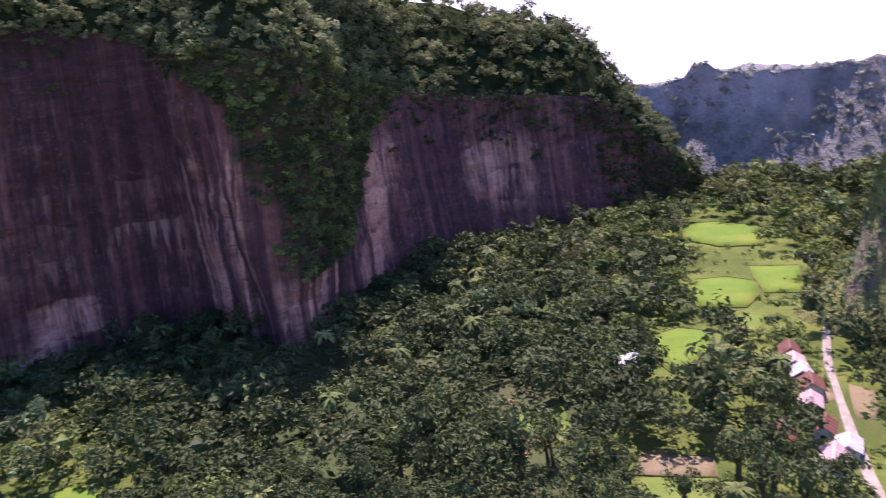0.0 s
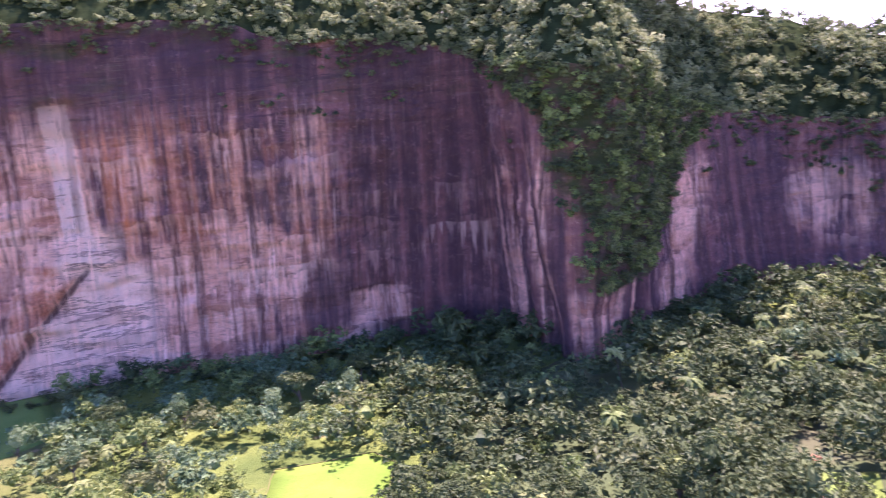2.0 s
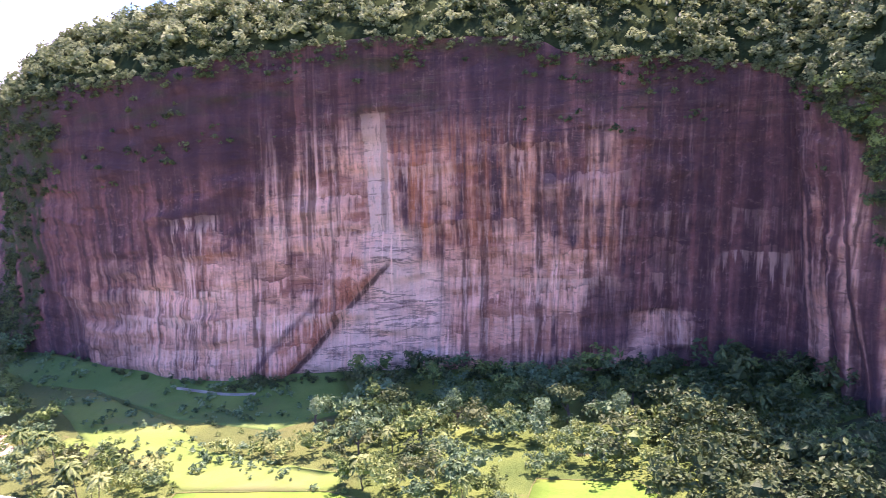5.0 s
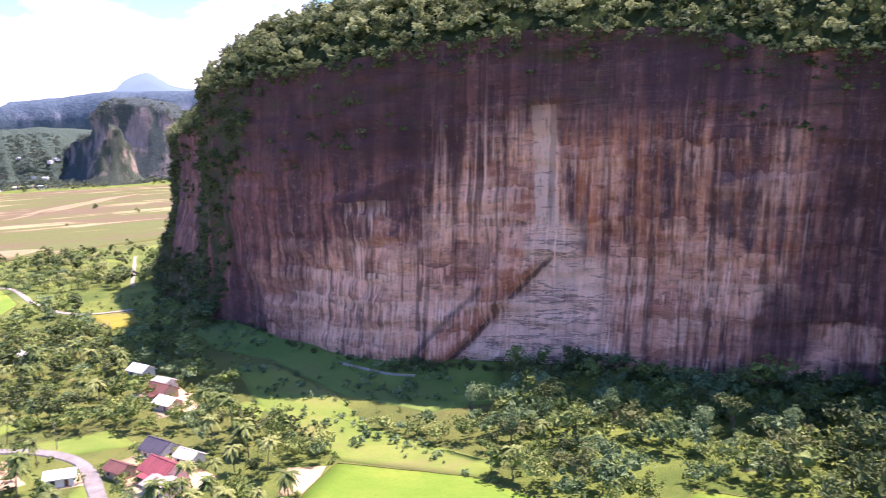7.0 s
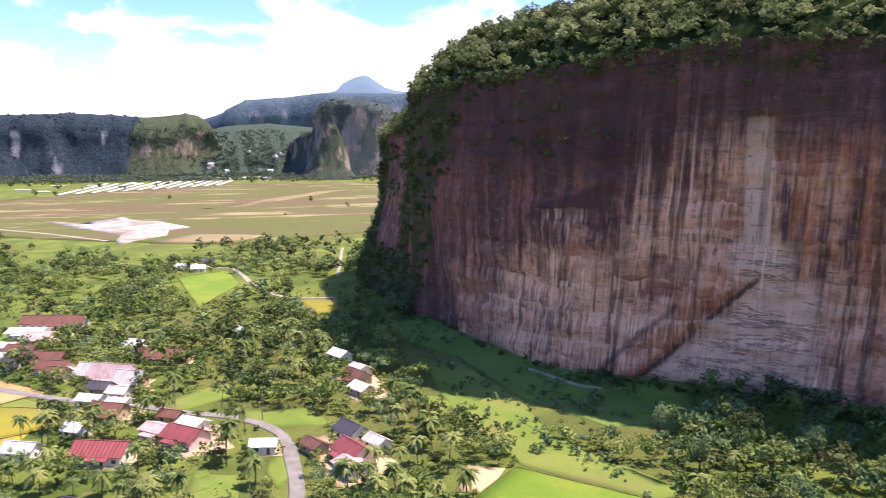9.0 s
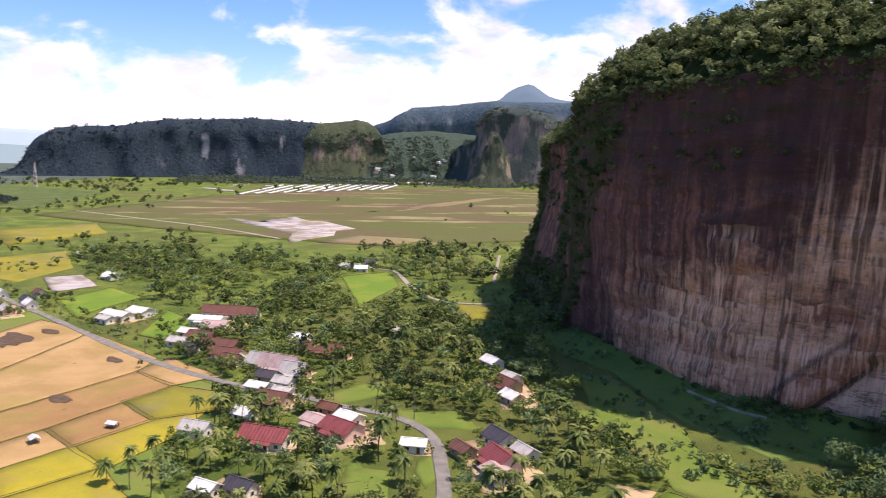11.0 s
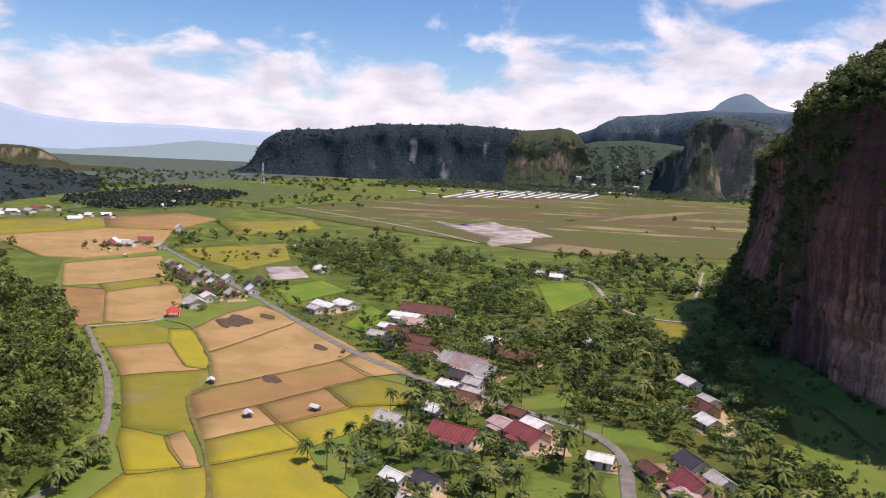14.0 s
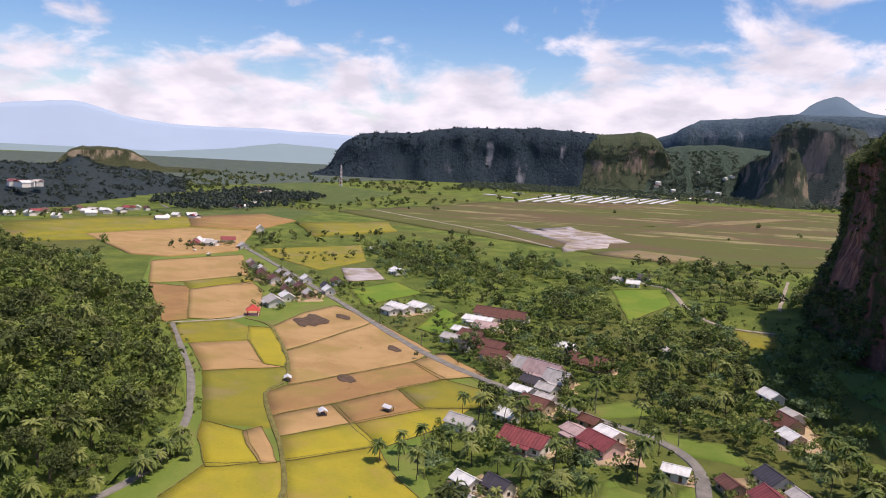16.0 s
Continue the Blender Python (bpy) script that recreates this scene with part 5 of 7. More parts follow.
def woods(name, label, x, y, z, rad, mat, seed):
    """Tree crowns on the valley floor: finely leaved where near, coarser where far."""
    d = np.hypot(x, y)
    lift = rad * rnd.uniform(0.5, 1.15, len(rad))
    for flag, temps in ((d < 225, BIG), ((d >= 225) & (d < 330), MEDIUM), (d >= 330, SMALL)):
        if flag.any():
            stuff(name, label, "woods", temps, np.column_stack([x, y, z + lift])[flag], rad[flag], mat, seed)


def surface_points(rows, count, seed, keep, weight=None):
    """Random points on the quads of a grid of positions (rows x columns x 3) where keep() allows."""
    r = np.random.RandomState(seed)
    i = r.randint(0, rows.shape[0] - 1, count)
    j = r.randint(0, rows.shape[1] - 1, count)
    fi, fj = r.rand(count, 1), r.rand(count, 1)
    p = (rows[i, j] * (1 - fj) + rows[i, j + 1] * fj) * (1 - fi) + (rows[i + 1, j] * (1 - fj) + rows[i + 1, j + 1] * fj) * fi
    ok = keep(i, j, p)
    return p[ok], i[ok], j[ok]


# woods on the cliff's plateau, more evenly spread by the width of each strip
widths = np.linalg.norm(P[NV:, 200, :2] - P[NV - 1:-1, 200, :2], axis=1)
for temps, name, label, first, last, per, seed in ((SMALL, "rim_trees", "dense green trees along the cliff top", 0, 5, 13, 11), (SMALL, "plateau_woods", "dense green woods on the plateau above the cliff", 5, 7, 36, 10)):
    tops = []
    for k in range(first, last):
        rows2 = P[NV - 1 + k:NV + 1 + k]
        count = int(widths[k] * rows2.shape[1] * 1.25 / per)
        tops.append(surface_points(rows2, count, 600 + k, lambda i, j, p: (U[0, j] > -240) & (U[0, j] < 560))[0])
    tops = np.concatenate(tops)
    tr = rnd.uniform(2.3, 5.2, len(tops)) * np.where(rnd.rand(len(tops)) < 0.1, 1.4, 1.0)
    tops = tops + np.column_stack([tops[:, :2] * 0, tr * rnd.uniform(0.3, 0.9, len(tops))])
    bright = rnd.rand(len(tops)) < 0.6
    stuff(name, label, "woods", temps, tops[~bright], tr[~bright], LEAF_DARK, seed)
    stuff(name, label.replace("green", "lighter green"), "woods", temps, tops[bright], tr[bright], RIM_LEAF, seed + 40)

head_p, hi, _ = surface_points(P[NV - 1:NV + 6], 2600, 615, lambda i, j, p: (U[0, j] > 225) & (U[0, j] < 440))
hr = rnd.uniform(2.2, 4.6, len(head_p))
stuff("gully_head_trees", "bushy trees above the head of the gully", "woods", SMALL, head_p + np.column_stack([head_p[:, :2] * 0, hr * 0.4]), hr, RIM_LEAF, 9)

edge_j = rnd.randint(0, P.shape[1], 800)
edge_j = edge_j[(U[0, edge_j] > -230) & (U[0, edge_j] < 540)]
er = rnd.uniform(1.2, 3.4, len(edge_j))
edge_p = P[NV - 1, edge_j] + np.column_stack([rnd.uniform(-0.8, 0.8, (len(edge_j), 2)), rnd.uniform(-2.2, 1.5, len(edge_j))])
stuff("rim_bushes", "bushes crowding the edge of the cliff", "bushes", SMALL, edge_p, er, RIM_LEAF, 8)

# bushes in the gully, on the overgrown end and hanging from the rim
face_p, fi, fj = surface_points(P[:NV], 60000, 621, lambda i, j, p: wedge(U[i, j], Zc[i, j]) > 0)
g_keep = rnd.rand(len(face_p)) < 0.30
face_p = face_p[g_keep]
gr = rnd.uniform(1.2, 4.2, len(face_p))
g_pale = rnd.rand(len(face_p)) < 0.4
for flag, label, mat, seed in ((~g_pale, "dense dark green bushes filling a gully in the cliff", LEAF_DARK, 12), (g_pale, "lighter green bushes filling a gully in the cliff", LEAF, 17)):
    stuff("gully_bushes", label, "bushes", SMALL, (face_p + np.column_stack([face_p[:, :2] * -0.006, gr * 0.2]))[flag], gr[flag], mat, seed)
face_p, fi, fj = surface_points(P[:NV], 60000, 622, lambda i, j, p: (left_bush(U[i, j], Zc[i, j]) > 0) & (U[i, j] > -235))
g_keep = rnd.rand(len(face_p)) < 0.12
face_p = face_p[g_keep]
gr = rnd.uniform(1.4, 3.6, len(face_p)) * np.where(rnd.rand(len(face_p)) < 0.08, 1.7, 1.0)
stuff("cliff_end_bushes", "green bushes and creepers covering the end of the cliff", "bushes", SMALL, face_p + np.column_stack([face_p[:, :2] * -0.004, gr * 0.2]), gr, LEAF_DARK, 13)


def fringe(i, j, p):
    below = main_rim(U[i, j]) - Zc[i, j]
    reach = 6 + 12 * np.clip(fbm(U[i, j] / 11, U[i, j] * 0, 81, 3), -0.3, 1)
    ledge = (fbm(U[i, j] / 12, Zc[i, j] / 3, 82, 3) > np.where(U[i, j] < 95, 0.22, 0.40)) & (below < np.where(U[i, j] < 95, 42, 28))
    slope = (below < 16 + 22 * fbm(U[i, j] / 9, Zc[i, j] / 9, 83, 3)) & (U[i, j] > 400) | (U[i, j] > 500 + 14 * fbm(Zc[i, j] / 9, U[i, j] * 0, 84, 3))
    return (below < reach) | ledge | slope


face_p, fi, fj = surface_points(P[:NV], 90000, 623, fringe)
g_keep = rnd.rand(len(face_p)) < np.where((fj < 620) | (U[0, fj] > 490), 0.16, 0.09)
face_p = face_p[g_keep]
gr = rnd.uniform(0.8, 2.5, len(face_p))
stuff("rim_creepers", "bushes and creepers hanging over the cliff's rim", "bushes", TINY, face_p + np.column_stack([face_p[:, :2] * -0.003, gr * 0.2]), gr, LEAF_DARK, 14)

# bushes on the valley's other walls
for rows, name, label, seed, amount in ((EW, "end_wall_bushes", "haze-paled bushes on the valley's end wall", 15, 0.10), (RW, "side_wall_bushes", "grass and bushes on the steep side wall", 16, 0.16)):
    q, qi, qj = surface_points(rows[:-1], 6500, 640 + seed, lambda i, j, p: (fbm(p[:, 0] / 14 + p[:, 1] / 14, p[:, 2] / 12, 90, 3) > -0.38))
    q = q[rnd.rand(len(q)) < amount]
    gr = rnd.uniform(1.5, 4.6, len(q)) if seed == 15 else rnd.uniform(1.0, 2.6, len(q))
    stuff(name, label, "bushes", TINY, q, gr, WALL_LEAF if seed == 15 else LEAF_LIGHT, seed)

# ---- trees of the valley ----
HOUSES = [
    # x, y, turn, length, depth, wall, roof rise, roof, wall colour
    (-239, -10, 62, 15, 9, 3.2, 2.6, "red", "white"), (-243, 13, 40, 12, 9, 3.2, 2.4, "red", "pink"), (-252, 6, 40, 10, 7, 3.0, 1.2, "pink", "pink"),
    (-254, 16, 40, 8, 6, 3.0, 1.2, "white", "white"), (-229, 61, 20, 9, 7, 3.2, 2.2, "dark", "white"), (-212, 57, 15, 11, 8, 3.4, 2.4, "red", "pink"),
    (-203, 54, 15, 9, 7, 3.0, 1.0, "pink", "white"), (-228, 34, 70, 7, 5, 2.8, 1.2, "white", "white"), (-428, -36, 70, 30, 9, 3.4, 3.0, "rust", "white"),
    (-410, -46, 70, 16, 10, 3.6, 1.4, "white", "white"), (-398, -41, 70, 12, 9, 3.2, 1.6, "pink", "white"), (-372, -44, 60, 14, 9, 3.2, 2.4, "rust", "tan"),
    (-356, -34, 60, 16, 9, 3.2, 2.4, "rust", "tan"), (-341, -30, 60, 12, 8, 3.0, 2.2, "rust", "white"), (-318, -8, 55, 16, 9, 3.4, 4.2, "pink", "white"),
    (-309, -2, 55, 10, 8, 3.2, 3.6, "silver", "tan"), (-326, -16, 55, 9, 8, 3.2, 3.4, "silver", "tan"), (-343, 12, 60, 22, 8, 3.2, 2.4, "rust", "tan"),
    (-292, -15, 55, 8, 6, 3.0, 1.2, "white", "white"), (-277, -9, 55, 11, 8, 3.0, 2.2, "rust", "tan"), (-286, -6, 55, 7, 5, 2.8, 1.0, "silver", "white"),
    (-427, -93, 50, 16, 8, 3.4, 1.4, "white", "white"), (-434, -83, 50, 12, 9, 3.6, 1.6, "white", "white"), (-418, -97, 50, 8, 6, 3.0, 1.2, "silver", "white"),
    (-415, -163, 35, 14, 9, 3.2, 2.4, "silver", "white"), (-432, -162, 35, 9, 7, 3.0, 2.0, "white", "white"), (-446, -153, 35, 8.5, 6, 3.0, 2.0, "silver", "tan"),
    (-461, -146, 35, 7.6, 6, 3.0, 2.2, "white", "white"), (-466, -166, 35, 8.5, 6, 3.0, 2.0, "rust", "tan"), (-494, -151, 35, 7.6, 6, 3.0, 2.2, "rust", "white"),
    (-484, -190, 35, 9.3, 6.8, 3.2, 2.2, "rust", "white"), (-500, -186, 35, 7.6, 6, 3.0, 2.2, "silver", "white"), (-494, -172, 35, 7.6, 6, 3.0, 2.2, "white", "white"),
    (-502, -206, 35, 8.5, 6.8, 3.2, 2.4, "rust", "tan"), (-520, -214, 35, 7.6, 6, 3.0, 2.0, "white", "white"), (-545, -232, 35, 7.6, 6, 3.0, 2.0, "pink", "white"),
    (-630, -276, 35, 10.2, 6.8, 3.2, 2.2, "silver", "white"), (-626, -318, 20, 11, 6.8, 3.2, 2.4, "red", "tan"), (-674, -172, 40, 10.2, 6.8, 3.2, 1.6, "silver", "white"),
    (-559, -125, 40, 11, 8, 3.2, 1.6, "white", "white"), (-600, 34, 80, 12, 8, 3.0, 2.0, "silver", "white"), (-621, 55, 80, 10, 8, 3.0, 2.0, "dark", "white"),
    (-585, 45, 80, 9, 7, 3.0, 2.0, "white", "white"), (-376, 47, 70, 9, 6, 3.0, 2.2, "silver", "white"), (-368, 0, 60, 9, 6, 3.0, 1.8, "white", "white"),
    (-317, 80, 20, 9, 6, 3.0, 1.8, "white", "white"), (-294, 82, 20, 7, 6, 3.0, 1.2, "silver", "white"), (-284, 78, 20, 10, 7, 3.0, 2.2, "rust", "tan"), (-270, 76, 20, 8, 6, 2.8, 1.6, "white", "pink"),
    (-249, -32, 60, 9, 6, 3.0, 2.0, "silver", "white"), (-204, -24, 50, 6.5, 5, 2.8, 1.4, "white", "white"), (-203, -15, 50, 7.5, 5.5, 2.8, 2.0, "dark", "white"),
    (86, 190, 70, 5.5, 4, 2.8, 1.4, "rust", "pink"), (84, 183, 70, 5, 4.2, 2.8, 1.2, "pink", "white"), (83, 177, 70, 5.5, 4, 2.8, 1.3, "silver", "white"), (82, 170, 70, 6, 4.5, 2.8, 1.4, "rust", "white"), (78, 162, 65, 5, 4, 2.6, 1.2, "pink", "tan"),
    (66, 150, 60, 6, 4.5, 2.8, 1.6, "rust", "tan"), (75, 150, 60, 5.5, 4, 2.8, 1.3, "rust", "white"), (71, 138, 60, 6, 4.5, 2.8, 1.4, "pink", "white"), (76, 142, 60, 5, 4, 2.6, 1.1, "silver", "white"),
    (45, 197, 20, 6, 4, 2.6, 1.2, "white", "white"), (-331, -28, 55, 8, 6, 3.0, 2.0, "rust", "white"), (-305, -12, 55, 8, 6, 3.0, 1.8, "dark", "tan"), (-297, -6, 55, 7, 5, 3.0, 1.6, "silver", "white"),
    (-366, -54, 58, 9, 6, 3.0, 1.6, "silver", "white"), (-352, -46, 58, 8, 6, 3.0, 1.8, "dark", "white"), (-384, -52, 60, 8, 6, 3.0, 1.4, "white", "pink"), (-265, 10, 50, 7, 5, 2.8, 1.4, "rust", "tan"),
    (-262, -18, 50, 7, 5, 2.8, 1.6, "white", "white"), (-218, 66, 20, 7, 5, 2.8, 1.4, "silver", "white"), (-222, 48, 20, 7, 5, 2.8, 1.4, "rust", "tan"), (-452, -170, 35, 6.8, 5.1, 3.0, 2.0, "rust", "tan"),
    (-476, -176, 35, 6.8, 5.1, 3.0, 2.0, "white", "white"), (-510, -196, 35, 6.8, 5.1, 3.0, 2.0, "silver", "tan"), (-474, -152, 35, 6.8, 5.1, 3.0, 2.0, "dark", "white"), (-530, -224, 35, 6.8, 5.1, 3.0, 2.0, "rust", "white"),
    (-190, -20, 50, 6, 5, 2.8, 1.3, "silver", "white"), (-738, -306, 30, 7.6, 6.8, 6.5, 3.0, "white", "white"),
]
LAND = [tuple(q) for q in CLIFF_LINE] + [(150, 700), (-575, 700)]


def free(x, y, margin=3.0):
    """Where trees may stand: not on fields, ways, houses or the cliff."""
    x, y = np.asarray(x, float), np.asarray(y, float)
    ok = ~inside(x, y, LAND) & (near_line(x, y, CLIFF_LINE) > 4)
    for poly in OPEN:
        ok &= ~inside(x, y, poly)
        ok &= near_line(x, y, poly + poly[:1]) > margin * 0.55
    for line, width in WAYS:
        ok &= near_line(x, y, line) > width * 0.5 + margin * 1.0
    for h in HOUSES:
        ok &= np.hypot(x - h[0], y - h[1]) > max(h[3], h[4]) * 0.42 + margin * 0.5
    ok &= np.hypot(x + 51, y - 226) > 7
    ok &= ~inside(x, y, [(145, 248), (117, 217), (117, 203), (128, 186), (300, 120), (300, 300), (185, 285)])
    return ok


def jittered(x0, x1, y0, y1, gap, seed):
    r = np.random.RandomState(seed)
    a, b = np.meshgrid(np.arange(x0, x1, gap), np.arange(y0, y1, gap))
    a = a.ravel() + r.uniform(-0.48, 0.48, a.size) * gap
    b = b.ravel() + r.uniform(-0.48, 0.48, b.size) * gap
    return a, b


PALM_GROVES = [(66, 158, 16), (58, 140, 14), (72, 178, 9), (-219, -42, 14), (-176, -118, 16), (-222, -46, 22), (-246, -34, 16), (-262, -8, 14), (-220, 30, 18), (-205, 0, 22), (-190, 60, 18), (-215, 75, 16), (-320, 62, 24), (-345, 55, 20), (-300, 58, 16),
               (-200, -108, 12), (-178, -98, 10), (-190, -122, 14), (-560, 95, 46), (-620, 90, 46), (-660, 40, 50), (-500, 100, 24), (-480, -165, 40), (-240, 92, 20), (-180, 78, 14), (-610, -215, 30), (-625, -318, 22)]
tx, ty = jittered(-700, 250, -460, 440, 6.7, 71)
dist = np.hypot(tx, ty)
azim = np.degrees(np.arctan2(-tx, ty))
ok = free(tx, ty) & (dist > 118) & (azim > -40) & (azim < 140)
thin = fbm(tx / 34, ty / 34, 55, 3)
on_hill = inside(tx, ty, HILL)
belt = near_line(tx, ty, CLIFF_LINE) < 62
ok &= on_hill | (thin > np.where(belt & (azim < 52), -0.9, np.where((tx > -400) & (ty > -60), -0.40, 0.0))) | ((azim < 20) & (thin > -0.3))
ok &= ~((tx < -430) & (ty < -60) & ~on_hill & (thin < 0.25) & (np.hypot(tx + 490, ty + 175) > 55))
ok &= (dist < 560) | (thin > 0.1)
ok &= ~((azim > 52) & belt & (tx > -330) & (ty > 105))
ok &= ~(inside(tx, ty, [(103, 299), (145, 285), (125, 242), (110, 225), (89, 223), (87, 259)]) & (thin < 0.22))
WOODED = [(-617, -164), (-740, -168), (-792, -90), (-698, -10), (-501, 23), (-424, -23), (-444, -50), (-466, -72), (-510, -105)]
ok |= inside(tx, ty, WOODED) & free(tx, ty) & (thin > -0.12)
grove = np.zeros(len(tx), bool)
for a, b, r0 in PALM_GROVES:
    grove |= np.hypot(tx - a, ty - b) < r0
tx, ty, dist, grove, on_hill, azim = (q[ok] for q in (tx, ty, dist, grove, on_hill, azim))
tz = ground_z(tx, ty)
palm = (grove & (rnd.rand(len(tx)) < 0.5)) | (rnd.rand(len(tx)) < 0.03)
size = rnd.uniform(2.3, 5.6, len(tx)) * np.where(rnd.rand(len(tx)) < 0.14, 1.4, 1.0)
near_edge = np.ones(len(tx))
for line, width in WAYS[:2]:
    near_edge = np.minimum(near_edge, np.clip(near_line(tx, ty, line) / 9, 0.45, 1))
size *= near_edge * np.where(azim < 24, 1.25, np.where(azim < 100, 1.1, 1.0))

# trees on the camera's line of sight to a clearing are shrunk
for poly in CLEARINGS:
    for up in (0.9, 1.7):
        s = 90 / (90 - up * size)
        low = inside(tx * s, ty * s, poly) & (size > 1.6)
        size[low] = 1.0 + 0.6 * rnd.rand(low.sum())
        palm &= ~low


def trunk_mesh(height, r0, r1, lean, seed, limbs=3):
    """A tapered, slightly bent trunk with a few limbs."""
    r = np.random.RandomState(seed)
    vs, fs = [], []

    def tube(points, radii):
        base, n = sum(len(q) for q in vs), 6
        for p, rad in zip(points, radii):
            a = np.arange(n) * 2 * math.pi / n
            vs.append(np.column_stack([p[0] + rad * np.cos(a), p[1] + rad * np.sin(a), np.full(n, p[2])]))
        for k in range(len(points) - 1):
            for i in range(n):
                j = (i + 1) % n
                fs.append((base + k * n + i, base + k * n + j, base + (k + 1) * n + j, base + (k + 1) * n + i))
    t = np.linspace(0, 1, 5)
    spine = np.column_stack([lean * t ** 2, 0.3 * lean * np.sin(t * 3), height * t])
    tube(spine, r0 + (r1 - r0) * t)
    for k in range(limbs):
        a, up = r.uniform(0, 6.28), r.uniform(0.55, 0.8)
        p0 = spine[-1] * [up, up, up]
        end = p0 + np.array([math.cos(a) * height * 0.32, math.sin(a) * height * 0.32, height * 0.42])
        tube([p0, (p0 + end) / 2 + [0, 0, 0.1], end], [r1 * 0.9, r1 * 0.6, r1 * 0.3])
    return np.concatenate(vs), np.array(fs)


def make_tree(crown, height, radius, mat, name, label, group, seed, zs=1.1):
    root = new(name)
    v, f = trunk_mesh(height, 0.07 * radius + 0.06, 0.05 * radius + 0.03, 0.3, seed)
    tk = new("trunk", mesh_of("trunk", v, f, BARK, True))
    tk.parent = root
    cv, cf = crown
    cr = new("crown", mesh_of("crown", cv * [radius, radius, radius * zs] + [0.25, 0, height + radius * 0.35], cf, mat, False, {"tint": np.full(len(cv), 0.2)}))
    cr.parent = root
    return tagged(root, label, "tree", group)


def make_palm(head, height, lean, seed):
    root = new("coconut_palm")
    v, f = trunk_mesh(height, 0.20, 0.11, lean, seed, 0)
    tk = new("trunk", mesh_of("trunk", v, f, BARK, True))
    tk.parent = root
    hv, hf = head
    cr = new("crown", mesh_of("crown", hv + [lean, 0, height], hf, PALM_LEAF, False, {"tint": np.full(len(hv), 0.3)}))
    cr.parent = root
    return tagged(root, "tall coconut palm with drooping green fronds and grey trunk", "palm tree", "coconut palms")


TREES = [make_tree(LARGE[k % 5], 3.6 + 0.5 * k, 1.0 * (3.6 + 0.45 * k), (LEAF, SHADE_LEAF, LEAF, LEAF_LIGHT, LEAF)[k % 5], "broadleaf_tree",
                   ("round-crowned green broadleaf tree in the valley", "dark green dense-crowned tree in the valley", "spreading green tree with uneven crown",
                    "pale silvery-green tree with light leaves", "large green tree with lobed crown")[k % 5], "valley trees", 400 + k) for k in range(5)]
TREES += [make_tree(TALL[k], 4.5, 3.0 + 0.4 * k, (LEAF_LIGHT, LEAF, SHADE_LEAF)[k], "broadleaf_tree", ("slender pale green tree with tall crown", "slender green tree with tall crown", "slender dark green tree with tall crown")[k],
                    "valley trees", 420 + k, 1.1) for k in range(3)]
PALMS = [make_palm(PALM_HEADS[k], 7.0 + 1.5 * k, 0.5 + 0.4 * k, 440 + k) for k in range(4)]
used_tree, used_palm = set(), set()


def plant(kinds, used, k, x, y, z, turn, scale):
    ob = kinds[k]
    m = pose(x, y, z - 0.2, 0, 0, turn)
    if k in used:
        ob = copy_thing(ob, m)
    else:
        used.add(k)
        ob.matrix_basis = m
    ob.scale = (scale, scale, scale)


order = np.argsort(dist)
single_t = [i for i in order if not palm[i] and not on_hill[i]][:330]
single_p = [i for i in order if palm[i] and not on_hill[i]][:290]
for i in single_t:
    plant(TREES, used_tree, rnd.randint(0, 8) if azim[i] > 28 else (1, 7)[rnd.randint(0, 2)], tx[i], ty[i], tz[i], rnd.uniform(0, 360), size[i] / 4.4)
for i in single_p:
    plant(PALMS, used_palm, rnd.randint(0, 4), tx[i], ty[i], tz[i], rnd.uniform(0, 360), rnd.uniform(0.65, 1.15))
for x, y, k, big in ((-191, 147, 5, 1.35), (-168, 157, 5, 1.25), (-156, 174, 5, 1.4), (-140, 176, 0, 1.3), (-128, 180, 5, 1.4), (-155, 157, 4, 1.1), (-166, 142, 5, 1.2), (-130, 196, 1, 1.5), (-176, 166, 1, 1.5), (-112, 196, 5, 1.5), (-98, 206, 5, 1.3), (-118, 214, 1, 1.5), (-144, 196, 1, 1.4)):
    plant(TREES, used_tree, k, x, y, float(ground_z(x, y)), rnd.uniform(0, 360), big)
# trees and a palm clump where the lane rounds the foot of the wooded hill
for x, y, big in ((-206, -128, 1.0), (-198, -130, 1.1), (-190, -126, 1.0), (-182, -124, 0.9), (-212, -131, 0.9), (-188, -136, 1.2), (-178, -132, 1.1), (-170, -124, 1.0), (-200, -138, 1.2), (-176, -117, 0.7), (-166, -118, 0.8), (-221, -129, 0.8), (-208, -122, 0.7), (-162, -112, 0.7), (-203, -132, 1.0), (-195, -133, 1.0), (-192, -121, 0.9), (-185, -118, 0.8), (-187, -129, 1.0), (-178, -125, 0.9), (-209, -136, 1.0), (-172, -129, 1.0), (-168, -134, 1.0), (-181, -140, 1.1), (-214, -125, 0.8), (-197, -119, 0.7), (-179, -120, 0.8)):
    plant(TREES, used_tree, rnd.randint(0, 3), x, y, float(ground_z(x, y)), rnd.uniform(0, 360), big)
for _ in range(26):
    x, y = -198 + rnd.normal() * 5.5, -109 + rnd.normal() * 2.6
    plant(PALMS, used_palm, rnd.randint(0, 2), x, y, float(ground_z(x, y)), rnd.uniform(0, 360), rnd.uniform(0.5, 0.8))
for x, y in ((-215, -51), (-222, -45), (-219, -37), (-228, -40), (-210, -44), (-205, -38), (-183, -107), (-172, -113)):
    plant(PALMS, used_palm, rnd.randint(0, 4), x, y, float(ground_z(x, y)), rnd.uniform(0, 360), rnd.uniform(0.65, 0.95))
rest = np.ones(len(tx), bool)
rest[single_t] = rest[single_p] = False
rp = rest & palm
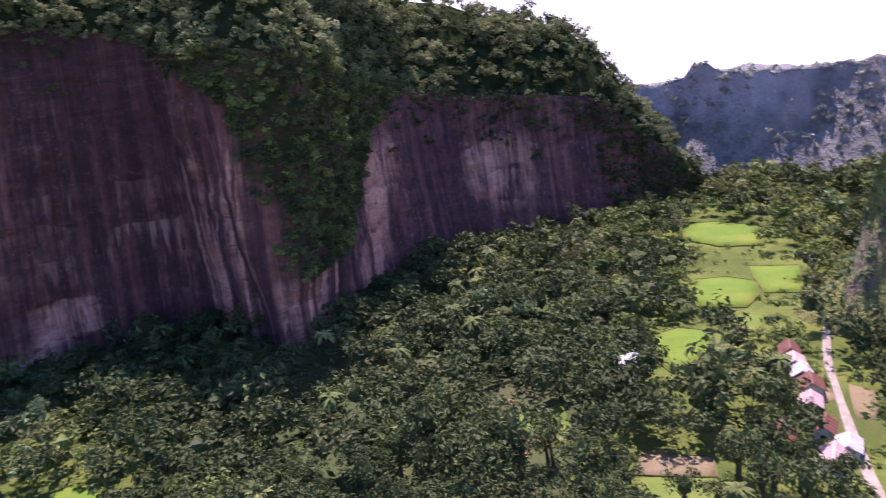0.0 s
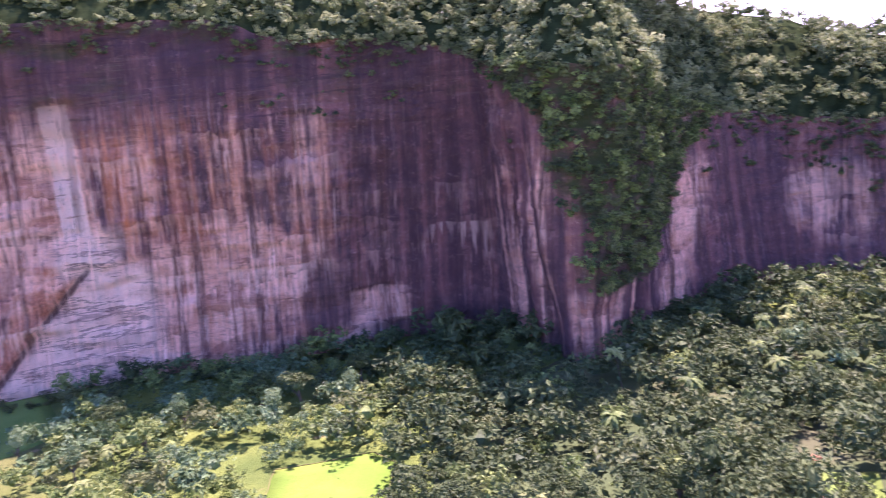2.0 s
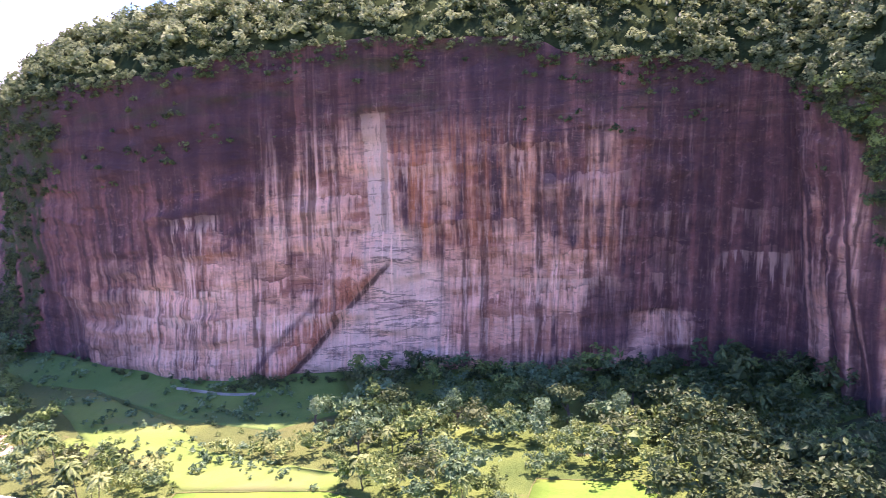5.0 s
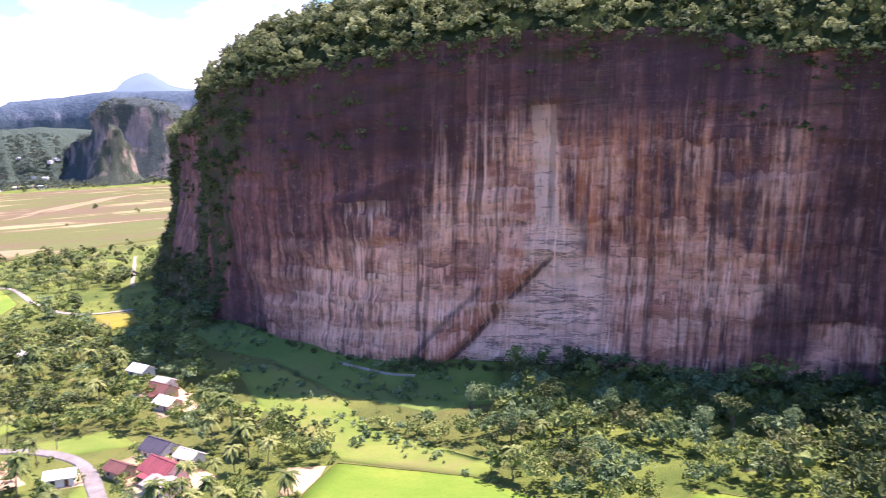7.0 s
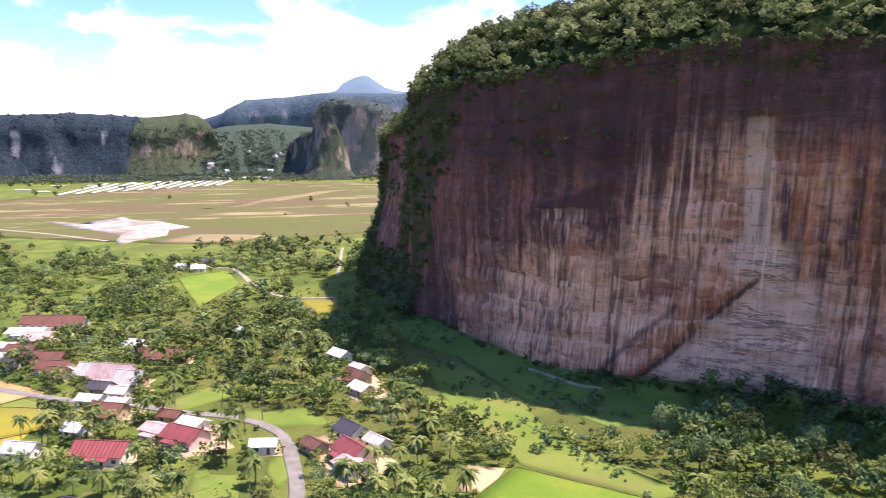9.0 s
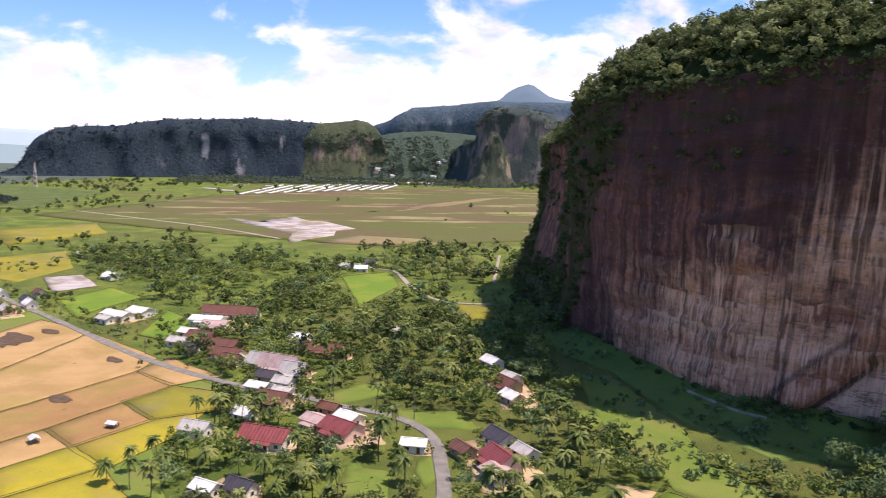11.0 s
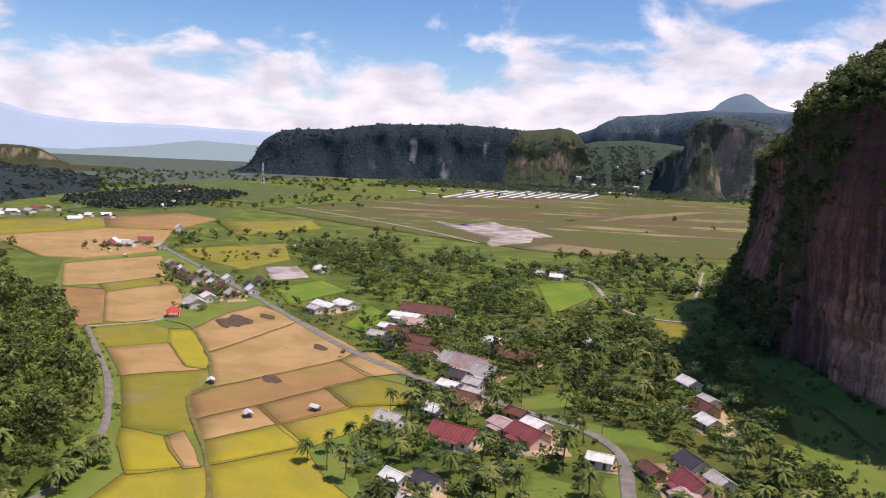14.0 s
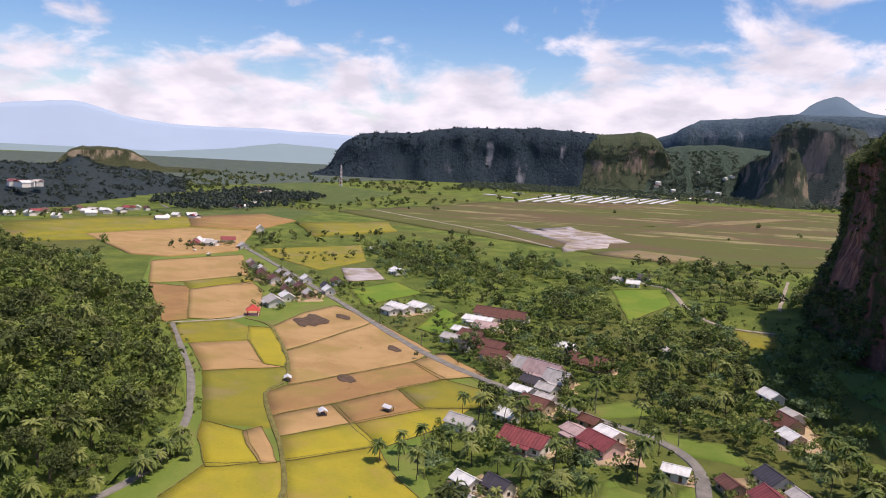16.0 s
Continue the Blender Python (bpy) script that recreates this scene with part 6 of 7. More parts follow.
if rp.any():
    stuff("far_palms", "grove of distant coconut palm heads", "palms", PALM_HEADS, np.column_stack([tx[rp], ty[rp], tz[rp] + rnd.uniform(5, 10, rp.sum())]), rnd.uniform(0.8, 1.1, rp.sum()), PALM_LEAF, 21)
for flag, name, label, mat, seed in ((on_hill, "hill_woods", "dense dark green woods covering a hill", LEAF_DARK, 22), (~on_hill, "valley_woods", "dense mixed green trees across the valley floor", LEAF, 23)):
    q = rest & ~palm & flag
    if seed == 23:
        pale = q & (rnd.rand(len(tx)) < np.where(azim < 30, 0.03, np.where(azim < 52, 0.45, 0.28)))
        # side-valley crowns get the leaf with shade in its colour
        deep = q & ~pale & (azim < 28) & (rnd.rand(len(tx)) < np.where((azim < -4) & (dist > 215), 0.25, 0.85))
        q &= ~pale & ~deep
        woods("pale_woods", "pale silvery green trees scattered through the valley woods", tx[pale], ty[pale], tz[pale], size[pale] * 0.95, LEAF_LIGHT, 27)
        woods("dark_woods", "green trees crowding the narrow side valley, shade in their leaf colour", tx[deep], ty[deep], tz[deep], size[deep] * 1.15, SHADE_LEAF, 28)
        dim = q & (rnd.rand(len(tx)) < 0.32)
        q &= ~dim
        woods("valley_woods", "darker green trees mixed across the valley floor", tx[dim], ty[dim], tz[dim], size[dim] * 1.1, LEAF_DARK, 30)
    else:
        lit = q & (rnd.rand(len(tx)) < 0.5)
        q &= ~lit
        woods("hill_woods", "lighter green trees in the woods on a hill", tx[lit], ty[lit], tz[lit], size[lit] * 1.2, LEAF, 33)
    woods(name, label, tx[q], ty[q], tz[q], size[q] * (1.2 if seed == 22 else 1.0), mat, seed)

# undergrowth between the trees and on the meadows
sx, sy = jittered(-520, 125, -330, 400, 8.0, 73)
sd, sa = np.hypot(sx, sy), np.degrees(np.arctan2(-sx, sy))
keep = (sd > 118) & (sd < 520) & (sa > -40) & (sa < 140) & free(sx, sy, 0.8)
keep &= (fbm(sx / 20, sy / 20, 56, 3) > -0.25)
sx, sy = sx[keep], sy[keep]
sr = rnd.uniform(0.7, 1.9, len(sx))
stuff("undergrowth", "low green shrubs and saplings between the trees", "shrubs", TINY, np.column_stack([sx, sy, ground_z(sx, sy) + sr * 0.3]), sr, LEAF, 24)
sx, sy = jittered(-380, -120, 95, 165, 3.0, 74)
on = np.zeros(len(sx), bool)
for poly in OPEN:
    if len(poly) >= 8:
        on |= inside(sx, sy, poly)
on &= (fbm(sx / 11, sy / 11, 59, 3) > -0.06) & (rnd.rand(len(sx)) < 0.5)
sx, sy = sx[on], sy[on]
sr = rnd.uniform(0.6, 2.4, len(sx))
stuff("meadow_shrubs", "scattered pale green shrubs on the meadow", "shrubs", TINY, np.column_stack([sx, sy, ground_z(sx, sy) + sr * 0.35]), sr, LEAF_LIGHT, 25)

# garden bushes round the houses
hx, hy = [], []
for h in HOUSES:
    n = 9
    a, d = rnd.uniform(0, 6.283, n), max(h[3], h[4]) * 0.62 + rnd.uniform(0.5, 5.0, n)
    hx.append(h[0] + d * np.cos(a))
    hy.append(h[1] + d * np.sin(a))
hx, hy = np.concatenate(hx), np.concatenate(hy)
clear = np.ones(len(hx), bool)
for h in HOUSES:
    clear &= np.hypot(hx - h[0], hy - h[1]) > max(h[3], h[4]) * 0.55
for line, width in WAYS:
    clear &= near_line(hx, hy, line) > width * 0.5 + 1.0
hx, hy = hx[clear], hy[clear]
hr = rnd.uniform(0.8, 3.0, len(hx))
stuff("garden_bushes", "green garden bushes and small fruit trees round the houses", "bushes", SMALL, np.column_stack([hx, hy, ground_z(hx, hy) + hr * 0.5]), hr, LEAF, 39)

# trees among the farther houses and on the edges of the dry fields
vx, vy = [], []
for cx, cy, r0, n in ((-614, -318, 22, 20), (-475, -165, 42, 70), (-505, -198, 26, 30), (-600, -208, 34, 24), (-742, -300, 16, 8), (-640, -290, 12, 8), (-430, -96, 16, 10), (-350, -48, 26, 30), (-300, -10, 18, 20), (-405, -48, 24, 24)):
    a, d = rnd.uniform(0, 6.283, n), r0 * np.sqrt(rnd.rand(n))
    vx.append(cx + d * np.cos(a))
    vy.append(cy + d * np.sin(a))
vx, vy = np.concatenate(vx), np.concatenate(vy)
clear = near_line(vx, vy, WAYS[0][0]) > 4
for h in HOUSES:
    clear &= np.hypot(vx - h[0], vy - h[1]) > max(h[3], h[4]) * 0.5 + 0.6
vx, vy = vx[clear], vy[clear]
vr = rnd.uniform(1.3, 3.4, len(vx))
stuff("village_trees", "dark green trees and palms among the village houses", "woods", SMALL, np.column_stack([vx, vy, ground_z(vx, vy) + vr * 0.9]), vr, LEAF_DARK, 45)
# low growth under the trees of the wooded hill
bx, by = jittered(-400, -120, -330, -100, 6.0, 78)
low = inside(bx, by, HILL) & (np.hypot(bx, by) < 330)
bx, by = bx[low], by[low]
br = rnd.uniform(1.0, 2.6, len(bx))
stuff("hill_undergrowth", "green undergrowth between the trees of a wooded hill", "shrubs", TINY, np.column_stack([bx, by, ground_z(bx, by) + br * 0.4]), br, LEAF, 46)

# bushes crowding the foot of the cliff
foot_j = rnd.randint(0, P.shape[1], 1150)
foot_j = foot_j[(U[0, foot_j] > 60) & (U[0, foot_j] < 520) | (rnd.rand(len(foot_j)) < 0.25)]
foot_j = foot_j[(U[0, foot_j] < 288) | (U[0, foot_j] > 352)]
foot_p = P[3, foot_j].copy()
foot_p[:, :2] *= 1 - (rnd.uniform(1, 9, len(foot_p)) / np.linalg.norm(foot_p[:, :2], axis=1))[:, None]
foot_r = rnd.uniform(0.9, 2.8, len(foot_p)) * np.where(U[0, foot_j] > 150, 1.5, 1.0)
foot_p[:, 2] = ground_z(foot_p[:, 0], foot_p[:, 1]) + foot_r * 0.35
stuff("cliff_foot_bushes", "dark bushes crowding the foot of the cliff", "bushes", SMALL, foot_p, foot_r, LEAF_DARK, 36)
# shrubs on the verges of the lane
lane = np.array(WAYS[1][0])
vx = lane[rnd.randint(0, len(lane), 260)] + rnd.normal(size=(260, 2)) * 1.5
far_side = near_line(vx[:, 0], vx[:, 1], WAYS[1][0]) > 1.7
vx = vx[far_side]
vr = rnd.uniform(0.6, 1.7, len(vx))
stuff("lane_shrubs", "green shrubs on the verges of a narrow lane", "shrubs", TINY, np.column_stack([vx, ground_z(vx[:, 0], vx[:, 1]) + vr * 0.35]), vr, LEAF, 37)

# close woods where the plain meets the far foothills
wx, wy = jittered(-1420, -700, -880, -300, 11, 76)
dense = inside(wx, wy, [(-1000, -585), (-1230, -610), (-1420, -600), (-1330, -430), (-1060, -400), (-920, -470)]) & (fbm(wx / 60, wy / 60, 92, 3) > -0.22)
wx, wy = wx[dense], wy[dense]
wr = rnd.uniform(4.5, 9.0, len(wx))
stuff("far_plain_woods", "dark close woods where the plain meets the foothills", "woods", TINY, np.column_stack([wx, wy, wr * 0.6]), wr, FOOT_LEAF, 38)

# woods at the feet of the far hills
wx, wy = jittered(-2380, -2000, -300, 640, 14, 77)
dense = fbm(wx / 70, wy / 90, 93, 3) > -0.12
wx, wy = wx[dense], wy[dense]
wr = rnd.uniform(5.0, 10.0, len(wx))
stuff("hill_foot_woods", "hazy green woods at the feet of the far hills", "woods", TINY, np.column_stack([wx, wy, wr * 0.6]), wr, HAZE_HILL_LEAF, 40)

# trees on the far plain: hedges, groves and the feet of the hills
fx, fy = jittered(-2100, -600, -1250, 620, 14.5, 75)
fd = np.hypot(fx, fy)
line_like = np.abs(fbm(fx / 150, fy / 260, 57, 3)) < 0.10
patch = fbm(fx / 190, fy / 120, 58, 3) > np.where((fy < -350) & (fx < -850), -0.25, 0.2)
keep = (fd > 640) & (line_like | patch) & (rnd.rand(len(fx)) < np.clip(0.8 - fd / 2600, 0.15, 0.5)) & ~inside(fx, fy, LAND) & (np.degrees(np.arctan2(-fx, fy)) < np.where(fd > 1000, 118, 180))
for poly in PLAIN:
    keep &= ~inside(fx, fy, poly) | (rnd.rand(len(fx)) < 0.014)
fx, fy, fd = fx[keep], fy[keep], fd[keep]
fr = rnd.uniform(3.0, 6.5, len(fx)) * np.clip(fd / 1200, 1.0, 1.5)
stuff("plain_woods", "scattered dark green trees and hedges on the plain", "woods", TINY, np.column_stack([fx, fy, fr * 0.6]), fr, LEAF_DARK, 26)

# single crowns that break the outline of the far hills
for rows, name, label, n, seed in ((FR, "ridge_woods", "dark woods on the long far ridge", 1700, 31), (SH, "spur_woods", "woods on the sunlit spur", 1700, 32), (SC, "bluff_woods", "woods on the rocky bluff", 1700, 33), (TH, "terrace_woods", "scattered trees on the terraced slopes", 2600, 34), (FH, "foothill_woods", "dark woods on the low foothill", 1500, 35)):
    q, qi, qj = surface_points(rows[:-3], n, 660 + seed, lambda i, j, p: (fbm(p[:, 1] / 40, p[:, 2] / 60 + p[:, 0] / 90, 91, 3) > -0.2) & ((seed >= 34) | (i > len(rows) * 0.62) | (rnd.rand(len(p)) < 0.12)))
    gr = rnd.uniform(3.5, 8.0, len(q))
    stuff(name, label, "woods", TINY, q, gr, {31: HILL_LEAF, 35: FOOT_LEAF}.get(seed, HAZE_HILL_LEAF), seed)

# ---- houses ----
def roof_material(name, colour, rust, rough=0.55, metal=0.2):
    k = Nodes(name, rough, 0.4)
    v = k.coords("Object")
    big, fine = k.noise(v, 0.35, 5, 0.65), k.noise(v, 2.5, 4, 0.7)
    col = k.mix(k.rng(big, 0.35, 0.7), colour, tuple(c * 0.7 for c in colour))
    col = k.mix(k.math("MULTIPLY", k.rng(fine, 0.52, 0.72), 0.7), col, rust)
    k.b.inputs["Metallic"].default_value = metal
    return k.done(col, fine, 0.3, 0.05)


ROOFS = {"red": roof_material("red_sheet_roof", (0.31, 0.076, 0.074), (0.14, 0.05, 0.042)), "rust": roof_material("rusty_sheet_roof", (0.20, 0.085, 0.06), (0.10, 0.045, 0.03)),
         "pink": roof_material("faded_pink_roof", (0.56, 0.40, 0.37), (0.36, 0.17, 0.15)), "white": roof_material("bright_sheet_roof", (0.80, 0.79, 0.77), (0.5, 0.46, 0.42), 0.5, 0.0),
         "silver": roof_material("grey_sheet_roof", (0.52, 0.49, 0.46), (0.22, 0.15, 0.13), 0.6, 0.0), "dark": roof_material("dark_sheet_roof", (0.085, 0.075, 0.085), (0.05, 0.04, 0.04))}
WALLS = {"white": simple("whitewashed_wall", (0.72, 0.69, 0.64), 0.85, 0.12, 0.5), "pink": simple("pink_plaster", (0.66, 0.45, 0.42), 0.85, 0.15, 0.5), "tan": simple("tan_plaster", (0.42, 0.32, 0.22), 0.9, 0.2, 0.5)}
GLASS = simple("dark_window", (0.03, 0.035, 0.04), 0.15, 0.2, 0.5, 0.0, 0.6)
FRAME = simple("painted_frame", (0.45, 0.40, 0.34), 0.6, 0.15, 1.0)
DOOR = simple("wooden_door", (0.18, 0.09, 0.05), 0.6, 0.3, 1.0)
ROOF_WORD = {"red": "red sheet-metal", "rust": "rusty brown sheet-metal", "pink": "faded pink sheet-metal", "white": "bright white sheet-metal", "silver": "weathered grey sheet-metal", "dark": "dark grey sheet-metal"}
WALL_WORD = {"white": "whitewashed", "pink": "pink plastered", "tan": "tan plastered"}


def gable_roof(bm, length, depth, z0, rise, over=0.7, thick=0.12, ribs=True):
    """Two sloping corrugated sheets that meet at the ridge, closed below."""
    hx, hy = length / 2 + over, depth / 2 + over
    drop = rise * over / (depth / 2)
    count = max(6, int(length / 0.55)) if ribs else 1
    top, low = [], []
    for k in range(count + 1):
        x = -hx + 2 * hx * k / count
        h = thick + (0.09 if ribs and k % 2 else 0.0)
        top.append([bm.verts.new((x, y, z + h)) for y, z in ((-hy, z0 - drop), (0, z0 + rise), (hy, z0 - drop))])
        low.append([bm.verts.new((x, y, z)) for y, z in ((-hy, z0 - drop), (0, z0 + rise), (hy, z0 - drop))])
    for k in range(count):
        for j in range(2):
            bm.faces.new((top[k][j], top[k + 1][j], top[k + 1][j + 1], top[k][j + 1]))
            bm.faces.new((low[k][j + 1], low[k + 1][j + 1], low[k + 1][j], low[k][j]))
        bm.faces.new((low[k][0], low[k + 1][0], top[k + 1][0], top[k][0]))
        bm.faces.new((low[k + 1][2], low[k][2], top[k][2], top[k + 1][2]))
    for k in (0, count):
        for j in range(2):
            q = (low[k][j], top[k][j], top[k][j + 1], low[k][j + 1])
            bm.faces.new(q if k == 0 else q[::-1])
    bmesh.ops.recalc_face_normals(bm, faces=bm.faces)


def house(x, y, turn, length, depth, wall, rise, roof, colour):
    root = new("house")
    root.matrix_basis = pose(x, y, float(ground_z(x, y)) - 0.1, 0, 0, turn)
    tagged(root, f"{WALL_WORD[colour]} village house with {ROOF_WORD[roof]} roof", "house", "village houses")
    bm = bmesh.new()
    hx, hy = length / 2, depth / 2
    v = [bm.verts.new(q) for q in ((-hx, -hy, 0), (hx, -hy, 0), (hx, hy, 0), (-hx, hy, 0), (-hx, -hy, wall), (hx, -hy, wall), (hx, hy, wall), (-hx, hy, wall), (-hx, 0, wall + rise), (hx, 0, wall + rise))]
    for q in ((0, 1, 5, 4), (1, 2, 6, 9, 5), (2, 3, 7, 6), (3, 0, 4, 8, 7), (0, 3, 2, 1), (4, 5, 9, 8), (6, 7, 8, 9)):
        bm.faces.new([v[i] for i in q])
    part("wall", bm, WALLS[colour], root)
    bm = bmesh.new()
    gable_roof(bm, length, depth, wall + 0.04, rise)
    rf = part("roof", bm, ROOFS[roof], root)
    bm = bmesh.new()
    box(bm, -hx - 0.72, hx + 0.72, -0.22, 0.22, wall + rise + 0.02, wall + rise + 0.26)
    part("ridge_cap", bm, ROOFS[roof], rf)
    for s in (-1, 1):
        n = max(2, int(length / 3.6))
        for k in range(n):
            cx = -hx + length * (k + 0.5) / n
            if k == n // 2:
                bm = bmesh.new()
                box(bm, cx - 0.5, cx + 0.5, s * hy - 0.06, s * hy + 0.06, 0.05, 2.1)
                part("door", bm, DOOR, root)
            else:
                bm = bmesh.new()
                box(bm, cx - 0.75, cx + 0.75, s * hy - 0.07, s * hy + 0.07, 0.9, 2.2)
                w = part("window", bm, FRAME, root)
                bm = bmesh.new()
                box(bm, cx - 0.62, cx + 0.62, s * hy - 0.09, s * hy + 0.09, 1.02, 2.08)
                part("pane", bm, GLASS, w)
    for s in (-1, 1):
        bm = bmesh.new()
        box(bm, s * hx - 0.07, s * hx + 0.07, -0.6, 0.6, 0.9, 2.1)
        w = part("window", bm, FRAME, root)
        bm = bmesh.new()
        box(bm, s * hx - 0.09, s * hx + 0.09, -0.48, 0.48, 1.02, 1.98)
        part("pane", bm, GLASS, w)
    if length > 9:
        # a lean-to porch on the long side
        bm = bmesh.new()
        a = [(-hx * 0.6, -hy - 0.02, wall - 0.25), (hx * 0.6, -hy - 0.02, wall - 0.25), (hx * 0.6, -hy - 2.6, wall - 0.8), (-hx * 0.6, -hy - 2.6, wall - 0.8)]
        lo = [bm.verts.new(q) for q in a]
        hi = [bm.verts.new((q[0], q[1], q[2] + 0.1)) for q in a]
        bm.faces.new(lo)
        bm.faces.new(hi[::-1])
        for i in range(4):
            bm.faces.new((lo[i], hi[i], hi[(i + 1) % 4], lo[(i + 1) % 4]))
        part("porch_roof", bm, ROOFS[roof], root)
        for q in (-1, 1):
            bm = bmesh.new()
            box(bm, q * hx * 0.56 - 0.09, q * hx * 0.56 + 0.09, -hy - 2.5, -hy - 2.32, 0, wall - 0.72)
            part("porch_post", bm, WALLS["white"], root)
    return root


for h in HOUSES:
    house(*h)

# ---- small things ----
WHITE_PAINT = simple("white_sheet", (0.62, 0.63, 0.66), 0.45, 0.08, 0.4)
RED_PAINT = simple("red_paint", (0.50, 0.06, 0.04), 0.5, 0.15, 0.6)
POLE = simple("weathered_pole", (0.20, 0.17, 0.14), 0.8, 0.2, 1.0)
STEEL = simple("galvanised_steel", (0.62, 0.62, 0.64), 0.5, 0.1, 1.0)


def long_shed(x, y, turn, length, depth):
    root = new("poultry_shed")
    root.matrix_basis = pose(x, y, 0, 0, 0, turn)
    tagged(root, "long low farm shed with a bright white roof", "shed", "farm sheds")
    bm = bmesh.new()
    box(bm, -length / 2, length / 2, -depth / 2, depth / 2, 0, 1.7)
    part("wall", bm, WALLS["tan"], root)
    bm = bmesh.new()
    gable_roof(bm, length, depth, 1.74, 0.9, 0.5, 0.15, False)
    part("roof", bm, WHITE_PAINT, root)


for k in range(12):
    ln = (420, 380, 410, 350)[k % 4]
    turn = 170 - 0.45 * k
    c, s = math.cos(radians(turn)), math.sin(radians(turn))
    long_shed(-1560 - 22 * k + c * ln / 2, -115 + 27 * k + s * ln / 2, turn, ln, 9.0)
for x, y, ln in ((-1690, -150, 34), (-1760, -190, 30), (-1900, -60, 40), (-1950, 20, 36), (-1850, 60, 30), (-1920, -140, 28)):
    long_shed(x, y, 70, ln, 10)


def far_house(x, y, z, turn, s, roof):
    root = new("far_house")
    root.matrix_basis = pose(x, y, z, 0, 0, turn)
    tagged(root, f"small distant house with {ROOF_WORD[roof]} roof", "house", "distant houses")
    bm = bmesh.new()
    box(bm, -s, s, -s * 0.7, s * 0.7, -3, 3.4)
    part("wall", bm, WALLS["white"], root)
    bm = bmesh.new()
    gable_roof(bm, s * 2, s * 1.4, 3.44, 2.2, 0.8, 0.15, False)
    part("roof", bm, ROOFS[roof], root)


rh = random.Random(8)
for cx, cy, n, w in ((-800, -560, 12, 55), (-880, -530, 6, 30), (-820, -445, 7, 35), (-640, -310, 4, 25), (-925, -695, 9, 42), (-1400, -560, 6, 90), (-1050, -480, 6, 60), (-2180, 330, 8, 70), (-2150, 480, 5, 60), (-2060, 360, 7, 60)):
    for _ in range(n):
        x, y = cx + rh.uniform(-w, w), cy + rh.uniform(-w, w) * 0.6
        z = 22 if cx == -925 else 0
        far_house(x, y, 0 if z == 0 else z, rh.uniform(0, 180), rh.uniform(4, 6.5), rh.choice(["white", "white", "silver", "rust", "red"]))


for p in surface_points(TH[:8], 26, 512, lambda i, j, p: p[:, 2] > 8)[0]:
    far_house(*[float(c) for c in p], rh.uniform(0, 180), rh.uniform(5, 9), rh.choice(["white", "white", "silver", "rust"]))


def pole(x, y):
    root = new("utility_pole")
    z = float(ground_z(x, y))
    root.matrix_basis = pose(x, y, z, 0, 0, 55)
    tagged(root, "thin weathered utility pole with a cross-arm by the road", "utility pole", "utility poles")
    bm = bmesh.new()
    bmesh.ops.create_cone(bm, cap_ends=True, segments=8, radius1=0.16, radius2=0.10, depth=9, matrix=Matrix.Translation((0, 0, 4.4)))
    part("post", bm, POLE, root)
    bm = bmesh.new()
    box(bm, -0.06, 0.06, -0.9, 0.9, 8.1, 8.24)
    part("cross_arm", bm, POLE, root)


for x, y in ((-315, -30), (-352, -66), (-392, -96), (-432, -122), (-470, -150), (-280, 12), (-256, 38), (-296, -12)):
    pole(x, y)


def pavilion(x, y):
    root = new("pavilion")
    root.matrix_basis = pose(x, y, float(ground_z(x, y)), 0, 0, 20)
    tagged(root, "small red open pavilion with a steep red roof", "pavilion")
    for sx in (-1, 1):
        for sy in (-1, 1):
            bm = bmesh.new()
            box(bm, sx * 2.6 - 0.15, sx * 2.6 + 0.15, sy * 2.6 - 0.15, sy * 2.6 + 0.15, 0, 3)
            part("post", bm, RED_PAINT, root)
    bm = bmesh.new()
    box(bm, -3, 3, -3, 3, 0, 0.5)
    part("base", bm, WALLS["pink"], root)
    bm = bmesh.new()
    bmesh.ops.create_cone(bm, cap_ends=True, segments=4, radius1=5.2, radius2=0.5, depth=2.6, matrix=Matrix.Translation((0, 0, 4.3)) @ Matrix.Rotation(radians(45), 4, "Z"))
    part("roof", bm, RED_PAINT, root)


pavilion(-386, -163)


def field_hut(x, y, turn):
    root = new("field_hut")
    root.matrix_basis = pose(x, y, float(ground_z(x, y)) + 0.1, 0, 0, turn)
    tagged(root, "tiny open field hut with a pale sheet roof", "hut", "field huts")
    for sx in (-1, 1):
        for sy in (-1, 1):
            bm = bmesh.new()
            box(bm, sx * 1.5 - 0.08, sx * 1.5 + 0.08, sy - 0.08, sy + 0.08, 0, 1.7)
            part("post", bm, POLE, root)
    bm = bmesh.new()
    gable_roof(bm, 3.2, 2.2, 1.7, 0.6, 0.4, 0.08, False)
    part("roof", bm, WHITE_PAINT, root)
    bm = bmesh.new()
    box(bm, -1.5, 1.5, -1, 1, 0.5, 0.62)
    part("floor_platform", bm, POLE, root)


for x, y, a in ((-248, -79, 30), (-259, -59, 60), (-281, -104, 20), (-590, -300, 20), (-575, -280, 50)):
    field_hut(x, y, a)


